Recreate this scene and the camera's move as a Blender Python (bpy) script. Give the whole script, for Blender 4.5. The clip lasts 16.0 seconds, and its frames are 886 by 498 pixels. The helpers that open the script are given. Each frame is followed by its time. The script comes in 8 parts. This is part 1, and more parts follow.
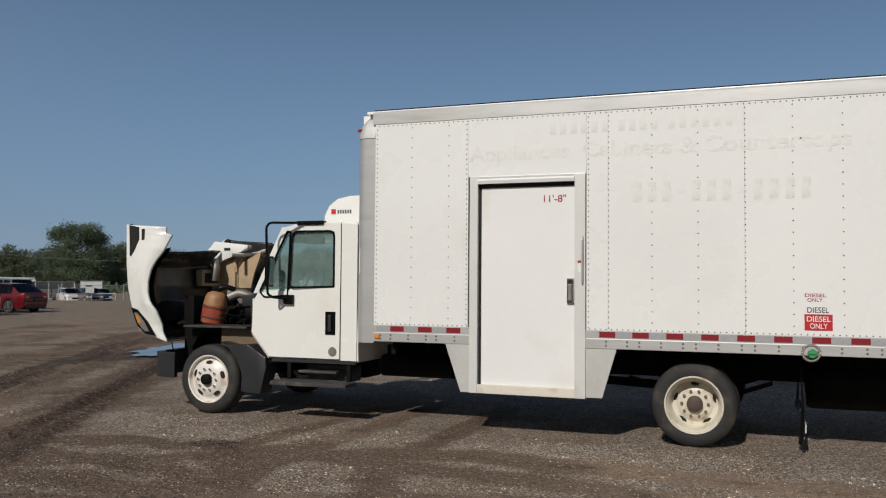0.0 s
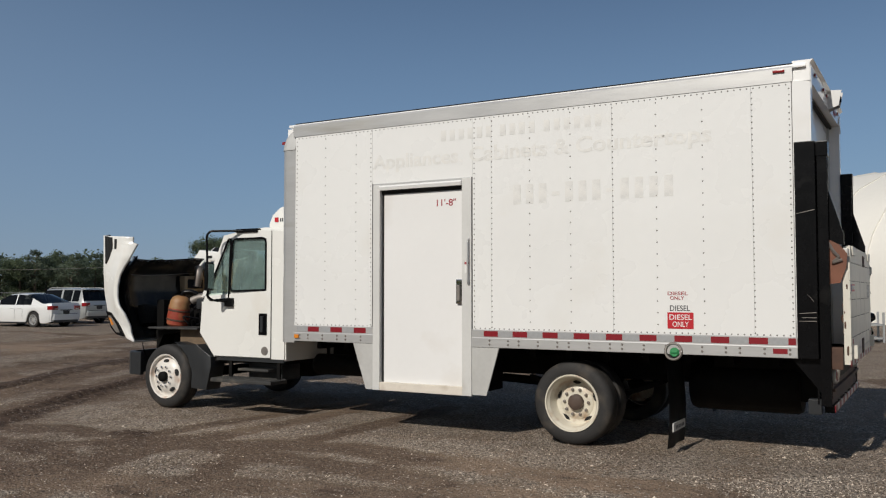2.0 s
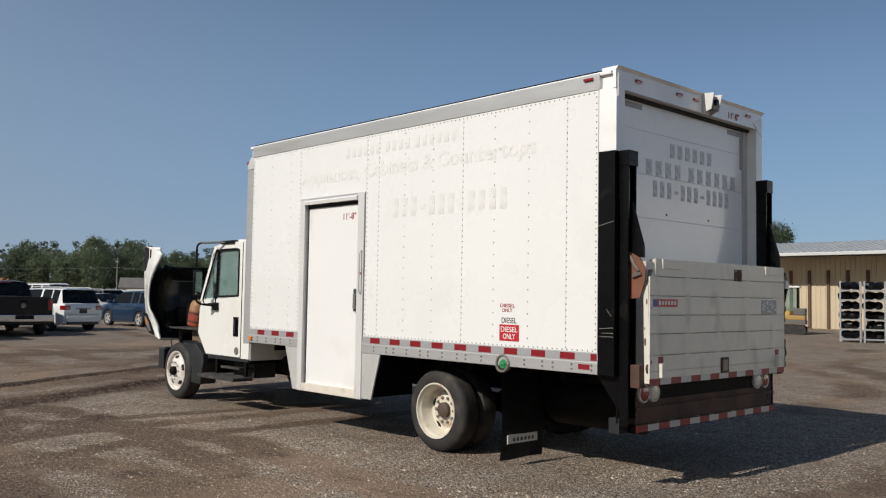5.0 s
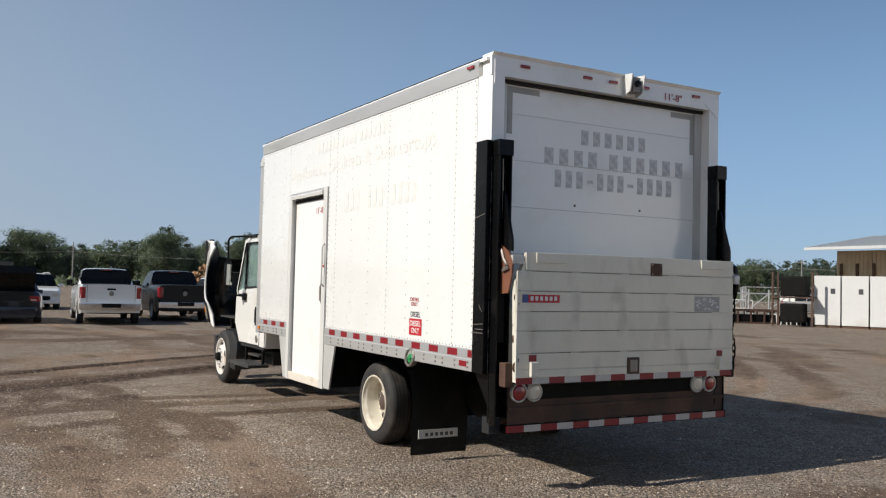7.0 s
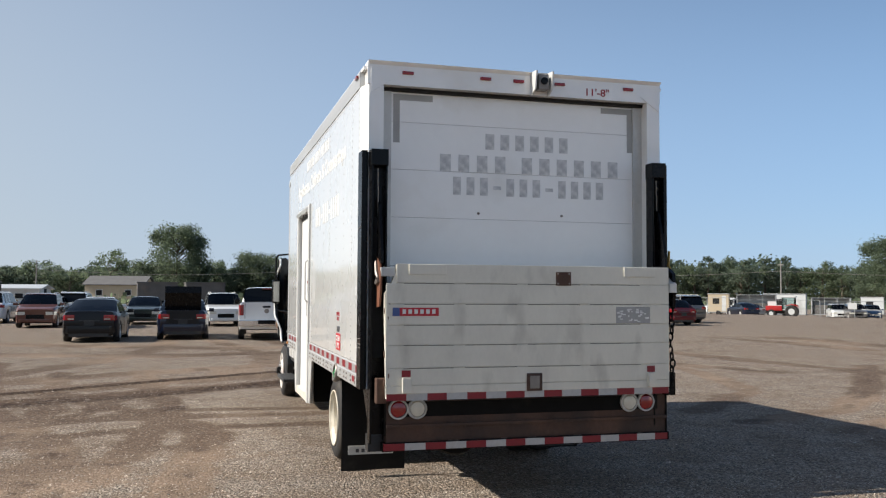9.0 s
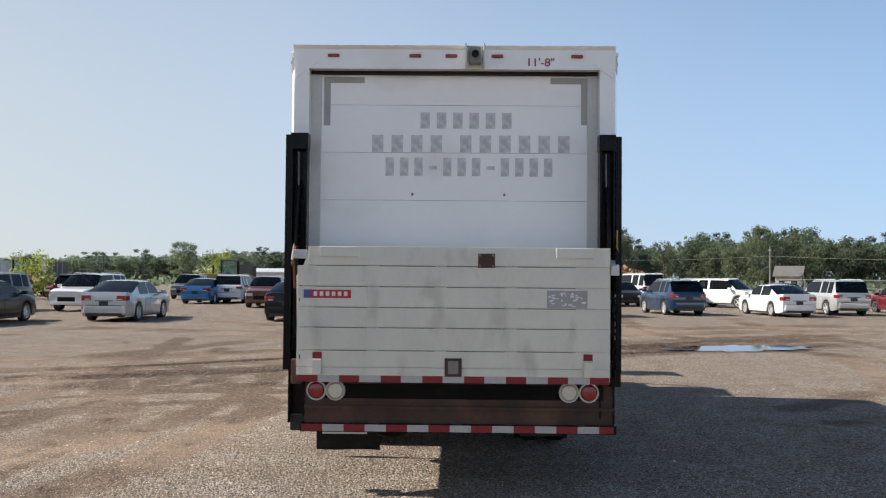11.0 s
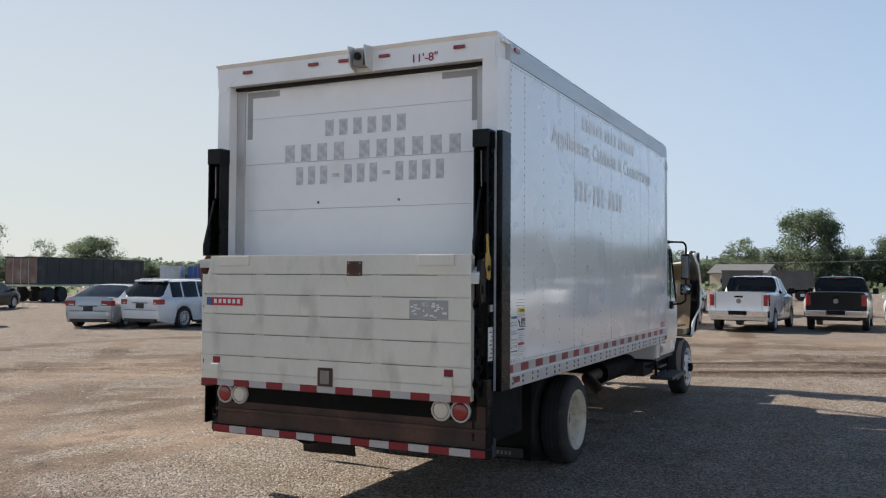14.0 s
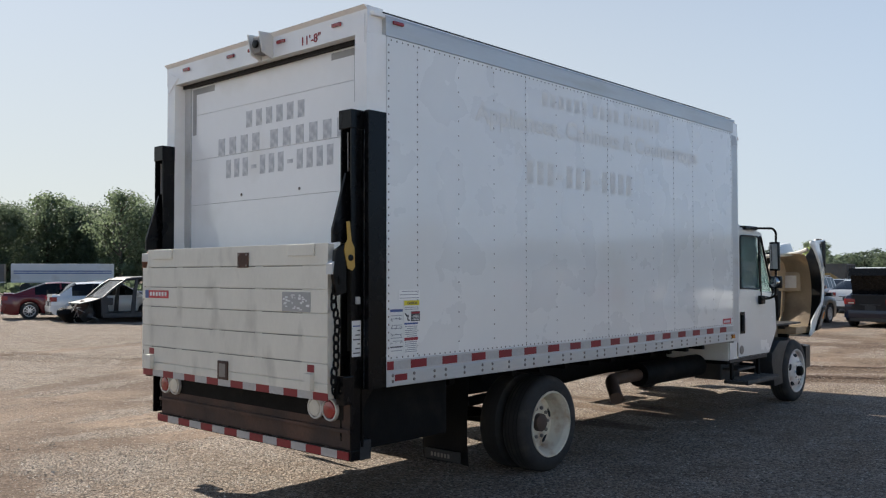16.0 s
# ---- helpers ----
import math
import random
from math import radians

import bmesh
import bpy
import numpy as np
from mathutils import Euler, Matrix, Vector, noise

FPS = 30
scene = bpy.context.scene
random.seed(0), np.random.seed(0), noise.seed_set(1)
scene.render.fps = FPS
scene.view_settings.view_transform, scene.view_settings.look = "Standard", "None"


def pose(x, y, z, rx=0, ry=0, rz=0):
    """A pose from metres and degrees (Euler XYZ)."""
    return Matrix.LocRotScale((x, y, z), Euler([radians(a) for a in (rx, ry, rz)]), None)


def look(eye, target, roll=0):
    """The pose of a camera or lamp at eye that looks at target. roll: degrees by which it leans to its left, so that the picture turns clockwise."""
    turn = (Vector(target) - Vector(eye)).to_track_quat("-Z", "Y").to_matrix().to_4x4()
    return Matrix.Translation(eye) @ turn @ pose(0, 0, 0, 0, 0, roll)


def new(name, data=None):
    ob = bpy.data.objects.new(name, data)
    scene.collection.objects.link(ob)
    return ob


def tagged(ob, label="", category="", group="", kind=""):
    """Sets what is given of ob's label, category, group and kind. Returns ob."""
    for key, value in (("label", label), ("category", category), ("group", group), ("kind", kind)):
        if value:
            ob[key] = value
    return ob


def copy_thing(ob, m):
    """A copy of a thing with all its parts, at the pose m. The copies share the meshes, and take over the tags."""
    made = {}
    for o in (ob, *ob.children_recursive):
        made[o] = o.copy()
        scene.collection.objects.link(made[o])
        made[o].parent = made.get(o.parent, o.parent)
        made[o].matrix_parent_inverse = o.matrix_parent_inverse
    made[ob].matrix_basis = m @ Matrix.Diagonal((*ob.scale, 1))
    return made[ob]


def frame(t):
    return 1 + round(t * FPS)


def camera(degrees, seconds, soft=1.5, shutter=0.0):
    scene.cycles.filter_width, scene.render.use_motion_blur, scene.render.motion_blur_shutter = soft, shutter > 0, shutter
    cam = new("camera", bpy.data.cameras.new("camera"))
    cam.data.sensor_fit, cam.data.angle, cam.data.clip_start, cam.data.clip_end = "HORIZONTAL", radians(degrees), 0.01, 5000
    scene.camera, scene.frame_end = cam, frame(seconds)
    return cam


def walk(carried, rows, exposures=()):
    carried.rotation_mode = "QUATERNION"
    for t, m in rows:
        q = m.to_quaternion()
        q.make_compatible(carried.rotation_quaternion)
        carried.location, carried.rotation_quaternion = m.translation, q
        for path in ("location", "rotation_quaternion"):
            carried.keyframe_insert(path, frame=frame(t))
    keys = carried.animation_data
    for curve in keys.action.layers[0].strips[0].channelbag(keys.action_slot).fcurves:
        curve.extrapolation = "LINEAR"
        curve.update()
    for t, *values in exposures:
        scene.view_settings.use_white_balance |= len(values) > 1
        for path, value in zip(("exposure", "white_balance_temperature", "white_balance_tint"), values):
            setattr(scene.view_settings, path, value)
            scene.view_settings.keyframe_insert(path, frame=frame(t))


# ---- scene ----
cam = camera(54.0, 16.0, soft=1.2)
PATH = [
    (0, (0.477, 0.218, 1.597), (-0.235, 2.085, 1.676), 0.41),
    (0.5, (1.111, 0.391, 1.551), (0.323, 2.227, 1.638), 0.55),
    (1, (1.734, 0.528, 1.527), (0.883, 2.336, 1.615), 0.40),
    (1.5, (2.351, 0.695, 1.520), (1.430, 2.468, 1.615), 0.26),
    (2, (2.947, 0.933, 1.528), (1.955, 2.667, 1.626), -0.03),
    (2.5, (3.605, 1.066, 1.555), (2.541, 2.757, 1.661), -0.48),
    (3, (4.162, 1.416, 1.584), (3.021, 3.055, 1.690), -0.29),
    (3.5, (4.770, 1.689, 1.569), (3.554, 3.273, 1.677), 0.08),
    (4, (5.258, 2.065, 1.583), (3.969, 3.590, 1.685), 0.37),
    (4.5, (5.779, 2.527, 1.566), (4.409, 3.980, 1.672), 0.66),
    (5, (6.279, 3.013, 1.581), (4.828, 4.385, 1.691), 0.94),
    (5.2, (6.460, 3.242, 1.598), (4.978, 4.581, 1.702), 0.84),
    (7.3, (8.055, 5.602, 1.671), (6.286, 6.532, 1.750), 1.20),
    (7.5, (8.146, 5.849, 1.675), (6.356, 6.738, 1.755), 1.00),
    (8, (8.439, 6.483, 1.665), (6.600, 7.264, 1.754), 0.65),
    (8.5, (8.662, 7.107, 1.688), (6.777, 7.770, 1.786), 0.40),
    (9, (8.758, 7.765, 1.699), (6.835, 8.305, 1.802), 0.30),
    (9.2, (8.872, 8.049, 1.710), (6.934, 8.535, 1.810), 0.20),
    (11.3, (8.957, 10.742, 1.701), (6.962, 10.627, 1.757), 0.44),
    (11.5, (8.936, 11.011, 1.703), (6.945, 10.836, 1.755), 0.34),
    (12, (8.829, 11.644, 1.708), (6.858, 11.311, 1.758), 0.31),
    (12.5, (8.639, 12.250, 1.710), (6.695, 11.784, 1.758), 0.45),
    (13, (8.484, 12.828, 1.723), (6.575, 12.236, 1.778), 0.50),
    (13.5, (8.167, 13.384, 1.747), (6.302, 12.664, 1.805), 0.36),
    (14, (7.818, 14.018, 1.758), (6.020, 13.145, 1.825), 0.38),
    (14.5, (7.390, 14.513, 1.728), (5.658, 13.515, 1.799), 0.25),
    (15, (6.931, 15.115, 1.742), (5.288, 13.976, 1.808), -0.06),
    (15.5, (6.522, 15.558, 1.729), (4.959, 14.313, 1.796), 0.24),
    (16, (5.988, 15.968, 1.714), (4.512, 14.620, 1.774), -0.08),
]
walk(cam, [(t, look(eye, target, roll)) for t, eye, target, roll in PATH],
     [(0, -0.59), (2, -0.53), (4, -0.36), (7.5, 0.15), (9, 0.43), (11.5, 0.67), (13.5, 0.66), (16, 0.69)])

# ---- light ----
SUN_TO = Vector((-0.077, -1.0, 0.77)).normalized()      # towards the sun
world = bpy.data.worlds.new("sky")
scene.world = world
world.use_nodes = True
wn = world.node_tree.nodes
sky = wn.new("ShaderNodeTexSky")
sky.sky_type = "NISHITA"
sky.sun_disc = False
sky.sun_elevation = math.asin(SUN_TO.z)
sky.sun_rotation = math.atan2(SUN_TO.x, SUN_TO.y)
sky.altitude = 100
sky.air_density = 1.0
sky.dust_density = 0.3
sky.ozone_density = 3.0
wn["Background"].inputs["Strength"].default_value = 0.081
# a dusty summer haze: the sky pales towards the horizon all round
wl = world.node_tree.links
geo = wn.new("ShaderNodeNewGeometry")
sep = wn.new("ShaderNodeSeparateXYZ")
wl.new(geo.outputs["Position"], sep.inputs[0])
# it is warm, bright and deep on the sun's side, blue and thin on the other
flat = wn.new("ShaderNodeVectorMath")
flat.operation = "DOT_PRODUCT"
flat.inputs[1].default_value = (SUN_TO.x, SUN_TO.y, 0)
wl.new(geo.outputs["Position"], flat.inputs[0])


def spread_out(socket, a, b, c, d, smooth=False):
    r = wn.new("ShaderNodeMapRange")
    for name, v in (("From Min", a), ("From Max", b), ("To Min", c), ("To Max", d)):
        r.inputs[name].default_value = v
    if smooth:
        r.interpolation_type = "SMOOTHSTEP"
    wl.new(socket, r.inputs["Value"])
    return r.outputs[0]


side = spread_out(flat.outputs["Value"], -0.58, 0.58, 0, 1)
high = wn.new("ShaderNodeMath")
high.operation = "DIVIDE"
wl.new(sep.outputs["Z"], high.inputs[0])
deep = spread_out(flat.outputs["Value"], -0.70, 0.20, 0, 1)
wl.new(spread_out(deep, 0, 1, 0.39, 0.90), high.inputs[1])
thin = spread_out(high.outputs[0], 0.0, 1.0, 1.0, 0.0, True)
haze = wn.new("ShaderNodeMath")
haze.operation = "MULTIPLY"
wl.new(thin, haze.inputs[0])
wl.new(spread_out(deep, 0, 1, 0.63, 0.88), haze.inputs[1])
tone = wn.new("ShaderNodeMixRGB")
tone.inputs["Color1"].default_value = (2.95, 5.0, 8.3, 1)
tone.inputs["Color2"].default_value = (5.38, 5.55, 5.45, 1)
wl.new(side, tone.inputs["Fac"])
mixer = wn.new("ShaderNodeMixRGB")
wl.new(tone.outputs[0], mixer.inputs["Color2"])
wl.new(haze.outputs[0], mixer.inputs["Fac"])
wl.new(sky.outputs[0], mixer.inputs["Color1"])
wl.new(mixer.outputs[0], wn["Background"].inputs["Color"])
sun = new("sun", bpy.data.lights.new("sun", "SUN"))
sun.data.energy = 5.0
sun.data.angle = radians(0.6)
sun.data.color = (1.0, 0.94, 0.855)
sun.matrix_world = look(SUN_TO * 50, (0, 0, 0))
scene.view_settings.exposure = 0.0

# ---- materials ----
MATS = {}


def mat(name, col, rough=0.5, metal=0.0, var=0.12, scale=2.0, bump=0.0, bscale=60.0, dirt=None, dirt_amt=0.0, dirt_scale=1.5,
        coat=0.0, rand=0.0, stretch=(1, 1, 1), spec=0.5, rough_var=0.1):
    """A procedural surface: base colour varied at two scales, patches of dirt, fine relief, uneven gloss."""
    if name in MATS:
        return MATS[name]
    m = bpy.data.materials.new(name)
    MATS[name] = m
    m.use_nodes = True
    nt = m.node_tree
    n, l = nt.nodes, nt.links
    b = n["Principled BSDF"]
    co = n.new("ShaderNodeTexCoord")
    mp = n.new("ShaderNodeMapping")
    mp.inputs["Scale"].default_value = stretch
    l.new(co.outputs["Object"], mp.inputs["Vector"])

    def tex(s, detail=5.0):
        t = n.new("ShaderNodeTexNoise")
        t.inputs["Scale"].default_value = s
        t.inputs["Detail"].default_value = detail
        l.new(mp.outputs["Vector"], t.inputs["Vector"])
        return t.outputs["Fac"]

    def mixc(f, a, c):
        x = n.new("ShaderNodeMix")
        x.data_type = "RGBA"
        for sock, v in (("Factor", f), ("A", a), ("B", c)):
            s = [q for q in x.inputs if q.name == sock and (sock == "Factor" and q.type == "VALUE" or sock != "Factor" and q.type == "RGBA")][0]
            if isinstance(v, (tuple, list, float, int)):
                s.default_value = v
            else:
                l.new(v, s)
        return [o for o in x.outputs if o.type == "RGBA"][0]

    def ramp(f, a, c):
        r = n.new("ShaderNodeMapRange")
        r.inputs["From Min"].default_value = a
        r.inputs["From Max"].default_value = c
        l.new(f, r.inputs["Value"])
        return r.outputs["Result"]

    lo = tuple(max(0, c * (1 - var)) for c in col) + (1,)
    hi = tuple(min(1, c * (1 + var)) for c in col) + (1,)
    out = mixc(ramp(tex(scale), 0.3, 0.7), lo, hi)
    fine = mixc(ramp(tex(scale * 14), 0.3, 0.7), tuple(c * (1 - var * 0.5) for c in col) + (1,), tuple(min(1, c * (1 + var * 0.5)) for c in col) + (1,))
    out = mixc(0.45, out, fine)
    if rand:
        oi = n.new("ShaderNodeObjectInfo")
        out = mixc(ramp(oi.outputs["Random"], -0.2, 1.0), out, mixc(rand, out, tuple(c * 0.35 for c in col) + (1,)))
    if dirt:
        f = ramp(tex(dirt_scale, 9.0), 0.62 - dirt_amt * 0.3, 0.80)
        out = mixc(f, out, tuple(dirt) + (1,))
    l.new(out, b.inputs["Base Color"])
    rr = n.new("ShaderNodeMapRange")
    rr.inputs["To Min"].default_value = max(0.02, rough - rough_var)
    rr.inputs["To Max"].default_value = min(1, rough + rough_var)
    l.new(tex(scale * 3), rr.inputs["Value"])
    l.new(rr.outputs["Result"], b.inputs["Roughness"])
    b.inputs["Metallic"].default_value = metal
    b.inputs["Specular IOR Level"].default_value = spec
    b.inputs["Coat Weight"].default_value = coat
    b.inputs["Coat Roughness"].default_value = 0.06
    if bump:
        bp = n.new("ShaderNodeBump")
        bp.inputs["Strength"].default_value = bump
        bp.inputs["Distance"].default_value = 0.01
        l.new(tex(bscale, 3.0), bp.inputs["Height"])
        l.new(bp.outputs["Normal"], b.inputs["Normal"])
    return m


def glass(name, tint=(0.75, 0.85, 0.85), alpha=0.35, veil=0.0):
    """Window glass: clear where one looks through it, with a mirror-like surface."""
    if name in MATS:
        return MATS[name]
    m = bpy.data.materials.new(name)
    MATS[name] = m
    m.use_nodes = True
    n, l = m.node_tree.nodes, m.node_tree.links
    n.remove(n["Principled BSDF"])
    tr = n.new("ShaderNodeBsdfTransparent")
    tr.inputs["Color"].default_value = tuple(c * alpha for c in tint) + (1,)
    gl = n.new("ShaderNodeBsdfGlossy")
    gl.inputs["Roughness"].default_value = 0.03
    fr = n.new("ShaderNodeFresnel")
    fr.inputs["IOR"].default_value = 1.42
    mx = n.new("ShaderNodeMixShader")
    l.new(fr.outputs[0], mx.inputs[0])
    l.new(tr.outputs[0], mx.inputs[1])
    l.new(gl.outputs[0], mx.inputs[2])
    # pale teal diffuse layer stands in for the light seen in the glass
    if veil:
        film = n.new("ShaderNodeBsdfDiffuse")
        film.inputs["Color"].default_value = (0.42, 0.56, 0.54, 1)
        over = n.new("ShaderNodeMixShader")
        veil_noise = n.new("ShaderNodeTexNoise")
        veil_noise.inputs["Scale"].default_value = 5.0
        amount = n.new("ShaderNodeMapRange")
        amount.inputs["To Min"].default_value = veil * 0.4
        amount.inputs["To Max"].default_value = veil * 1.6
        l.new(veil_noise.outputs["Fac"], amount.inputs["Value"])
        l.new(amount.outputs[0], over.inputs[0])
        l.new(mx.outputs[0], over.inputs[1])
        l.new(film.outputs[0], over.inputs[2])
        mx = over
    l.new(mx.outputs[0], n["Material Output"].inputs["Surface"])
    return m


def leaf_mat(name, col):
    """Leaves: matt, and letting some light through."""
    m = mat(name, col, 0.55, var=0.45, scale=0.45, rand=0.3, spec=0.3)
    n, l = m.node_tree.nodes, m.node_tree.links
    b = n["Principled BSDF"]
    tr = n.new("ShaderNodeBsdfTranslucent")
    thin = n.new("ShaderNodeHueSaturation")
    thin.inputs["Value"].default_value = 1.8
    l.new(b.inputs["Base Color"].links[0].from_socket, thin.inputs["Color"])
    l.new(thin.outputs[0], tr.inputs["Color"])
    mx = n.new("ShaderNodeMixShader")
    mx.inputs[0].default_value = 0.58
    l.new(b.outputs[0], mx.inputs[1])
    l.new(tr.outputs[0], mx.inputs[2])
    l.new(mx.outputs[0], n["Material Output"].inputs["Surface"])
    return m


M_WHITE = mat("box white panel", (0.775, 0.78, 0.765), 0.28, var=0.03, scale=0.7, dirt=(0.70, 0.685, 0.64), dirt_amt=0.12, dirt_scale=0.9, coat=1.0, rough_var=0.08)
M_WHITE2 = mat("rear white paint", (0.86, 0.86, 0.845), 0.32, coat=0.7, var=0.04, scale=1.0, dirt=(0.74, 0.725, 0.68), dirt_amt=0.2, dirt_scale=1.4)
M_DOORW = mat("door white paint", (0.75, 0.75, 0.74), 0.38, var=0.03, scale=1.0, dirt=(0.6, 0.56, 0.5), dirt_amt=0.15, dirt_scale=0.8)
M_CABW = mat("cab white paint", (0.77, 0.77, 0.735), 0.25, var=0.03, scale=1.5, dirt=(0.70, 0.67, 0.60), dirt_amt=0.12, dirt_scale=1.8, coat=0.6)
M_JAMB = mat("pale aluminium", (0.64, 0.64, 0.62), 0.45, metal=0.15, var=0.08, scale=2.0, dirt=(0.45, 0.42, 0.37), dirt_amt=0.15)
M_ALU = mat("bare aluminium", (0.55, 0.55, 0.54), 0.42, metal=0.55, var=0.12, scale=1.5, stretch=(0.4, 1, 3), rough_var=0.14, dirt=(0.4, 0.38, 0.33), dirt_amt=0.1)
M_SILL = mat("scuffed cream paint", (0.66, 0.61, 0.53), 0.5, var=0.12, scale=5.0, dirt=(0.36, 0.29, 0.22), dirt_amt=0.35, dirt_scale=5.0)
M_RIMF = mat("white wheel paint", (0.68, 0.65, 0.60), 0.4, var=0.08, scale=6.0, dirt=(0.36, 0.17, 0.08), dirt_amt=0.30, dirt_scale=6.0)
M_ALUD = mat("dull aluminium", (0.54, 0.54, 0.52), 0.5, metal=0.3, var=0.15, scale=2.0, dirt=(0.33, 0.3, 0.26), dirt_amt=0.25, rough_var=0.14)
M_RIVET = mat("rivet steel", (0.20, 0.19, 0.18), 0.5, metal=0.4, var=0.25, scale=20)
M_BLACK = mat("black steel paint", (0.004, 0.004, 0.0045), 0.26, var=0.4, scale=2.5, dirt=(0.022, 0.021, 0.020), dirt_amt=0.0, dirt_scale=3.0, bump=0.04, spec=0.18)
M_CHASSIS = mat("chassis black", (0.004, 0.0038, 0.0036), 0.7, var=0.4, scale=4.0, dirt=(0.016, 0.013, 0.010), dirt_amt=0.1, dirt_scale=4.0, bump=0.2, spec=0.15)
M_PLAST = mat("dark grey plastic", (0.020, 0.022, 0.024), 0.45, var=0.25, scale=3.0, dirt=(0.05, 0.045, 0.038), dirt_amt=0.15, dirt_scale=3.0, bump=0.1, bscale=150)
M_RUBBER = mat("tyre rubber", (0.019, 0.018, 0.0175), 0.75, var=0.3, scale=6.0, dirt=(0.075, 0.062, 0.048), dirt_amt=0.35, dirt_scale=5.0, bump=0.15, bscale=90)
M_FLAP = mat("flap rubber", (0.008, 0.008, 0.0085), 0.6, var=0.3, scale=3.0, dirt=(0.10, 0.09, 0.07), dirt_amt=0.2)
M_RIM = mat("cream wheel paint", (0.62, 0.58, 0.48), 0.42, var=0.08, scale=6.0, dirt=(0.30, 0.15, 0.06), dirt_amt=0.35, dirt_scale=7.0)
M_RUST = mat("rusty steel", (0.075, 0.038, 0.024), 0.75, var=0.5, scale=3.0, dirt=(0.016, 0.014, 0.013), dirt_amt=0.6, dirt_scale=2.5, bump=0.3)
M_HUB = mat("rusty hub", (0.075, 0.050, 0.038), 0.7, var=0.3, scale=8)
M_PIPE = mat("heat-browned pipe", (0.085, 0.052, 0.034), 0.7, var=0.3, scale=4.0, dirt=(0.06, 0.045, 0.035), dirt_amt=0.4, dirt_scale=4.0)
M_RUST2 = mat("orange primer", (0.17, 0.062, 0.032), 0.6, var=0.3, scale=5.0, dirt=(0.12, 0.06, 0.04), dirt_amt=0.3, bump=0.2)
M_PLANK = mat("worn platform grey", (0.69, 0.665, 0.58), 0.45, metal=0.1, var=0.10, scale=2.4, stretch=(1, 1.6, 0.8), dirt=(0.44, 0.42, 0.36), dirt_amt=0.22, dirt_scale=2.6, rand=0.06)
M_REDREF = mat("red reflector", (0.21, 0.008, 0.015), 0.4, var=0.15, scale=30, rough_var=0.05)
M_WHREF = mat("silver reflector", (0.44, 0.45, 0.46), 0.3, metal=0.35, var=0.12, scale=30, rough_var=0.05)
M_REDLAMP = mat("red lamp", (0.26, 0.010, 0.012), 0.15, var=0.1, scale=10, coat=0.8)
M_CLRLAMP = mat("clear lamp", (0.62, 0.60, 0.52), 0.2, var=0.12, scale=20, coat=0.8)
M_AMBER = mat("amber lamp", (0.65, 0.22, 0.02), 0.2, var=0.1, scale=20, coat=0.8)
M_RED = mat("red sticker", (0.46, 0.018, 0.028), 0.4, var=0.08, scale=10)
M_REDINK = mat("red ink", (0.30, 0.02, 0.03), 0.45, var=0.1, scale=10)
M_DKINK = mat("dark ink", (0.06, 0.06, 0.065), 0.45, var=0.1, scale=10)
M_PAPER = mat("white sticker", (0.72, 0.72, 0.70), 0.45, var=0.05, scale=10)
M_YELST = mat("yellow sticker", (0.75, 0.62, 0.03), 0.45, var=0.05, scale=10)
M_BLUEST = mat("blue sticker", (0.05, 0.09, 0.25), 0.45, var=0.05, scale=10)
M_GHOST = mat("faded lettering", (0.69, 0.69, 0.67), 0.4, var=0.22, scale=9.0, dirt=(0.74, 0.73, 0.69), dirt_amt=0.75, dirt_scale=11.0)
M_GHOST2 = mat("peeling lettering", (0.46, 0.47, 0.48), 0.45, var=0.25, scale=9.0, dirt=(0.78, 0.78, 0.76), dirt_amt=0.8, dirt_scale=17.0)
M_TAPE = mat("grey corner tape", (0.35, 0.35, 0.335), 0.5, var=0.15, scale=6)
M_TAN = mat("tan fibreglass", (0.42, 0.31, 0.19), 0.6, var=0.2, scale=3.0, dirt=(0.16, 0.11, 0.07), dirt_amt=0.35, dirt_scale=3.0, bump=0.3, bscale=30)
M_LINER = mat("black hood liner", (0.030, 0.029, 0.027), 0.20, var=0.4, scale=3.0, dirt=(0.10, 0.09, 0.075), dirt_amt=0.3, dirt_scale=2.5, bump=0.06, bscale=12)
M_MUDDY = mat("mud-caked panel", (0.15, 0.105, 0.065), 0.75, var=0.35, scale=5.0, dirt=(0.05, 0.042, 0.035), dirt_amt=0.4, dirt_scale=5.0, bump=0.2, bscale=40)
M_BOARD = mat("dusty black tread", (0.036, 0.036, 0.035), 0.5, var=0.3, scale=5.0, dirt=(0.13, 0.115, 0.095), dirt_amt=0.35, dirt_scale=6.0)
M_CANY = mat("yellowed canister", (0.30, 0.165, 0.070), 0.55, var=0.35, scale=7.0, dirt=(0.22, 0.075, 0.035), dirt_amt=0.4, dirt_scale=7.0)
M_CANR = mat("orange canister", (0.29, 0.042, 0.022), 0.55, var=0.35, scale=6.0, dirt=(0.30, 0.13, 0.055), dirt_amt=0.55, dirt_scale=9.0)
M_GREYM = mat("grey cast metal", (0.24, 0.22, 0.20), 0.5, metal=0.5, var=0.3, scale=6.0, dirt=(0.10, 0.06, 0.04), dirt_amt=0.3)
M_YELLOW = mat("yellow paint", (0.48, 0.30, 0.06), 0.45, var=0.15, scale=8.0, dirt=(0.15, 0.10, 0.04), dirt_amt=0.25)
M_CHROME = mat("chrome", (0.75, 0.75, 0.75), 0.12, metal=1.0, var=0.05, scale=5, rough_var=0.05)
M_MIRROR = mat("mirror", (0.40, 0.42, 0.42), 0.02, metal=1.0, var=0.01, scale=5, rough_var=0.005)
M_GREEN = mat("green cap", (0.02, 0.22, 0.07), 0.45, var=0.15, scale=10)
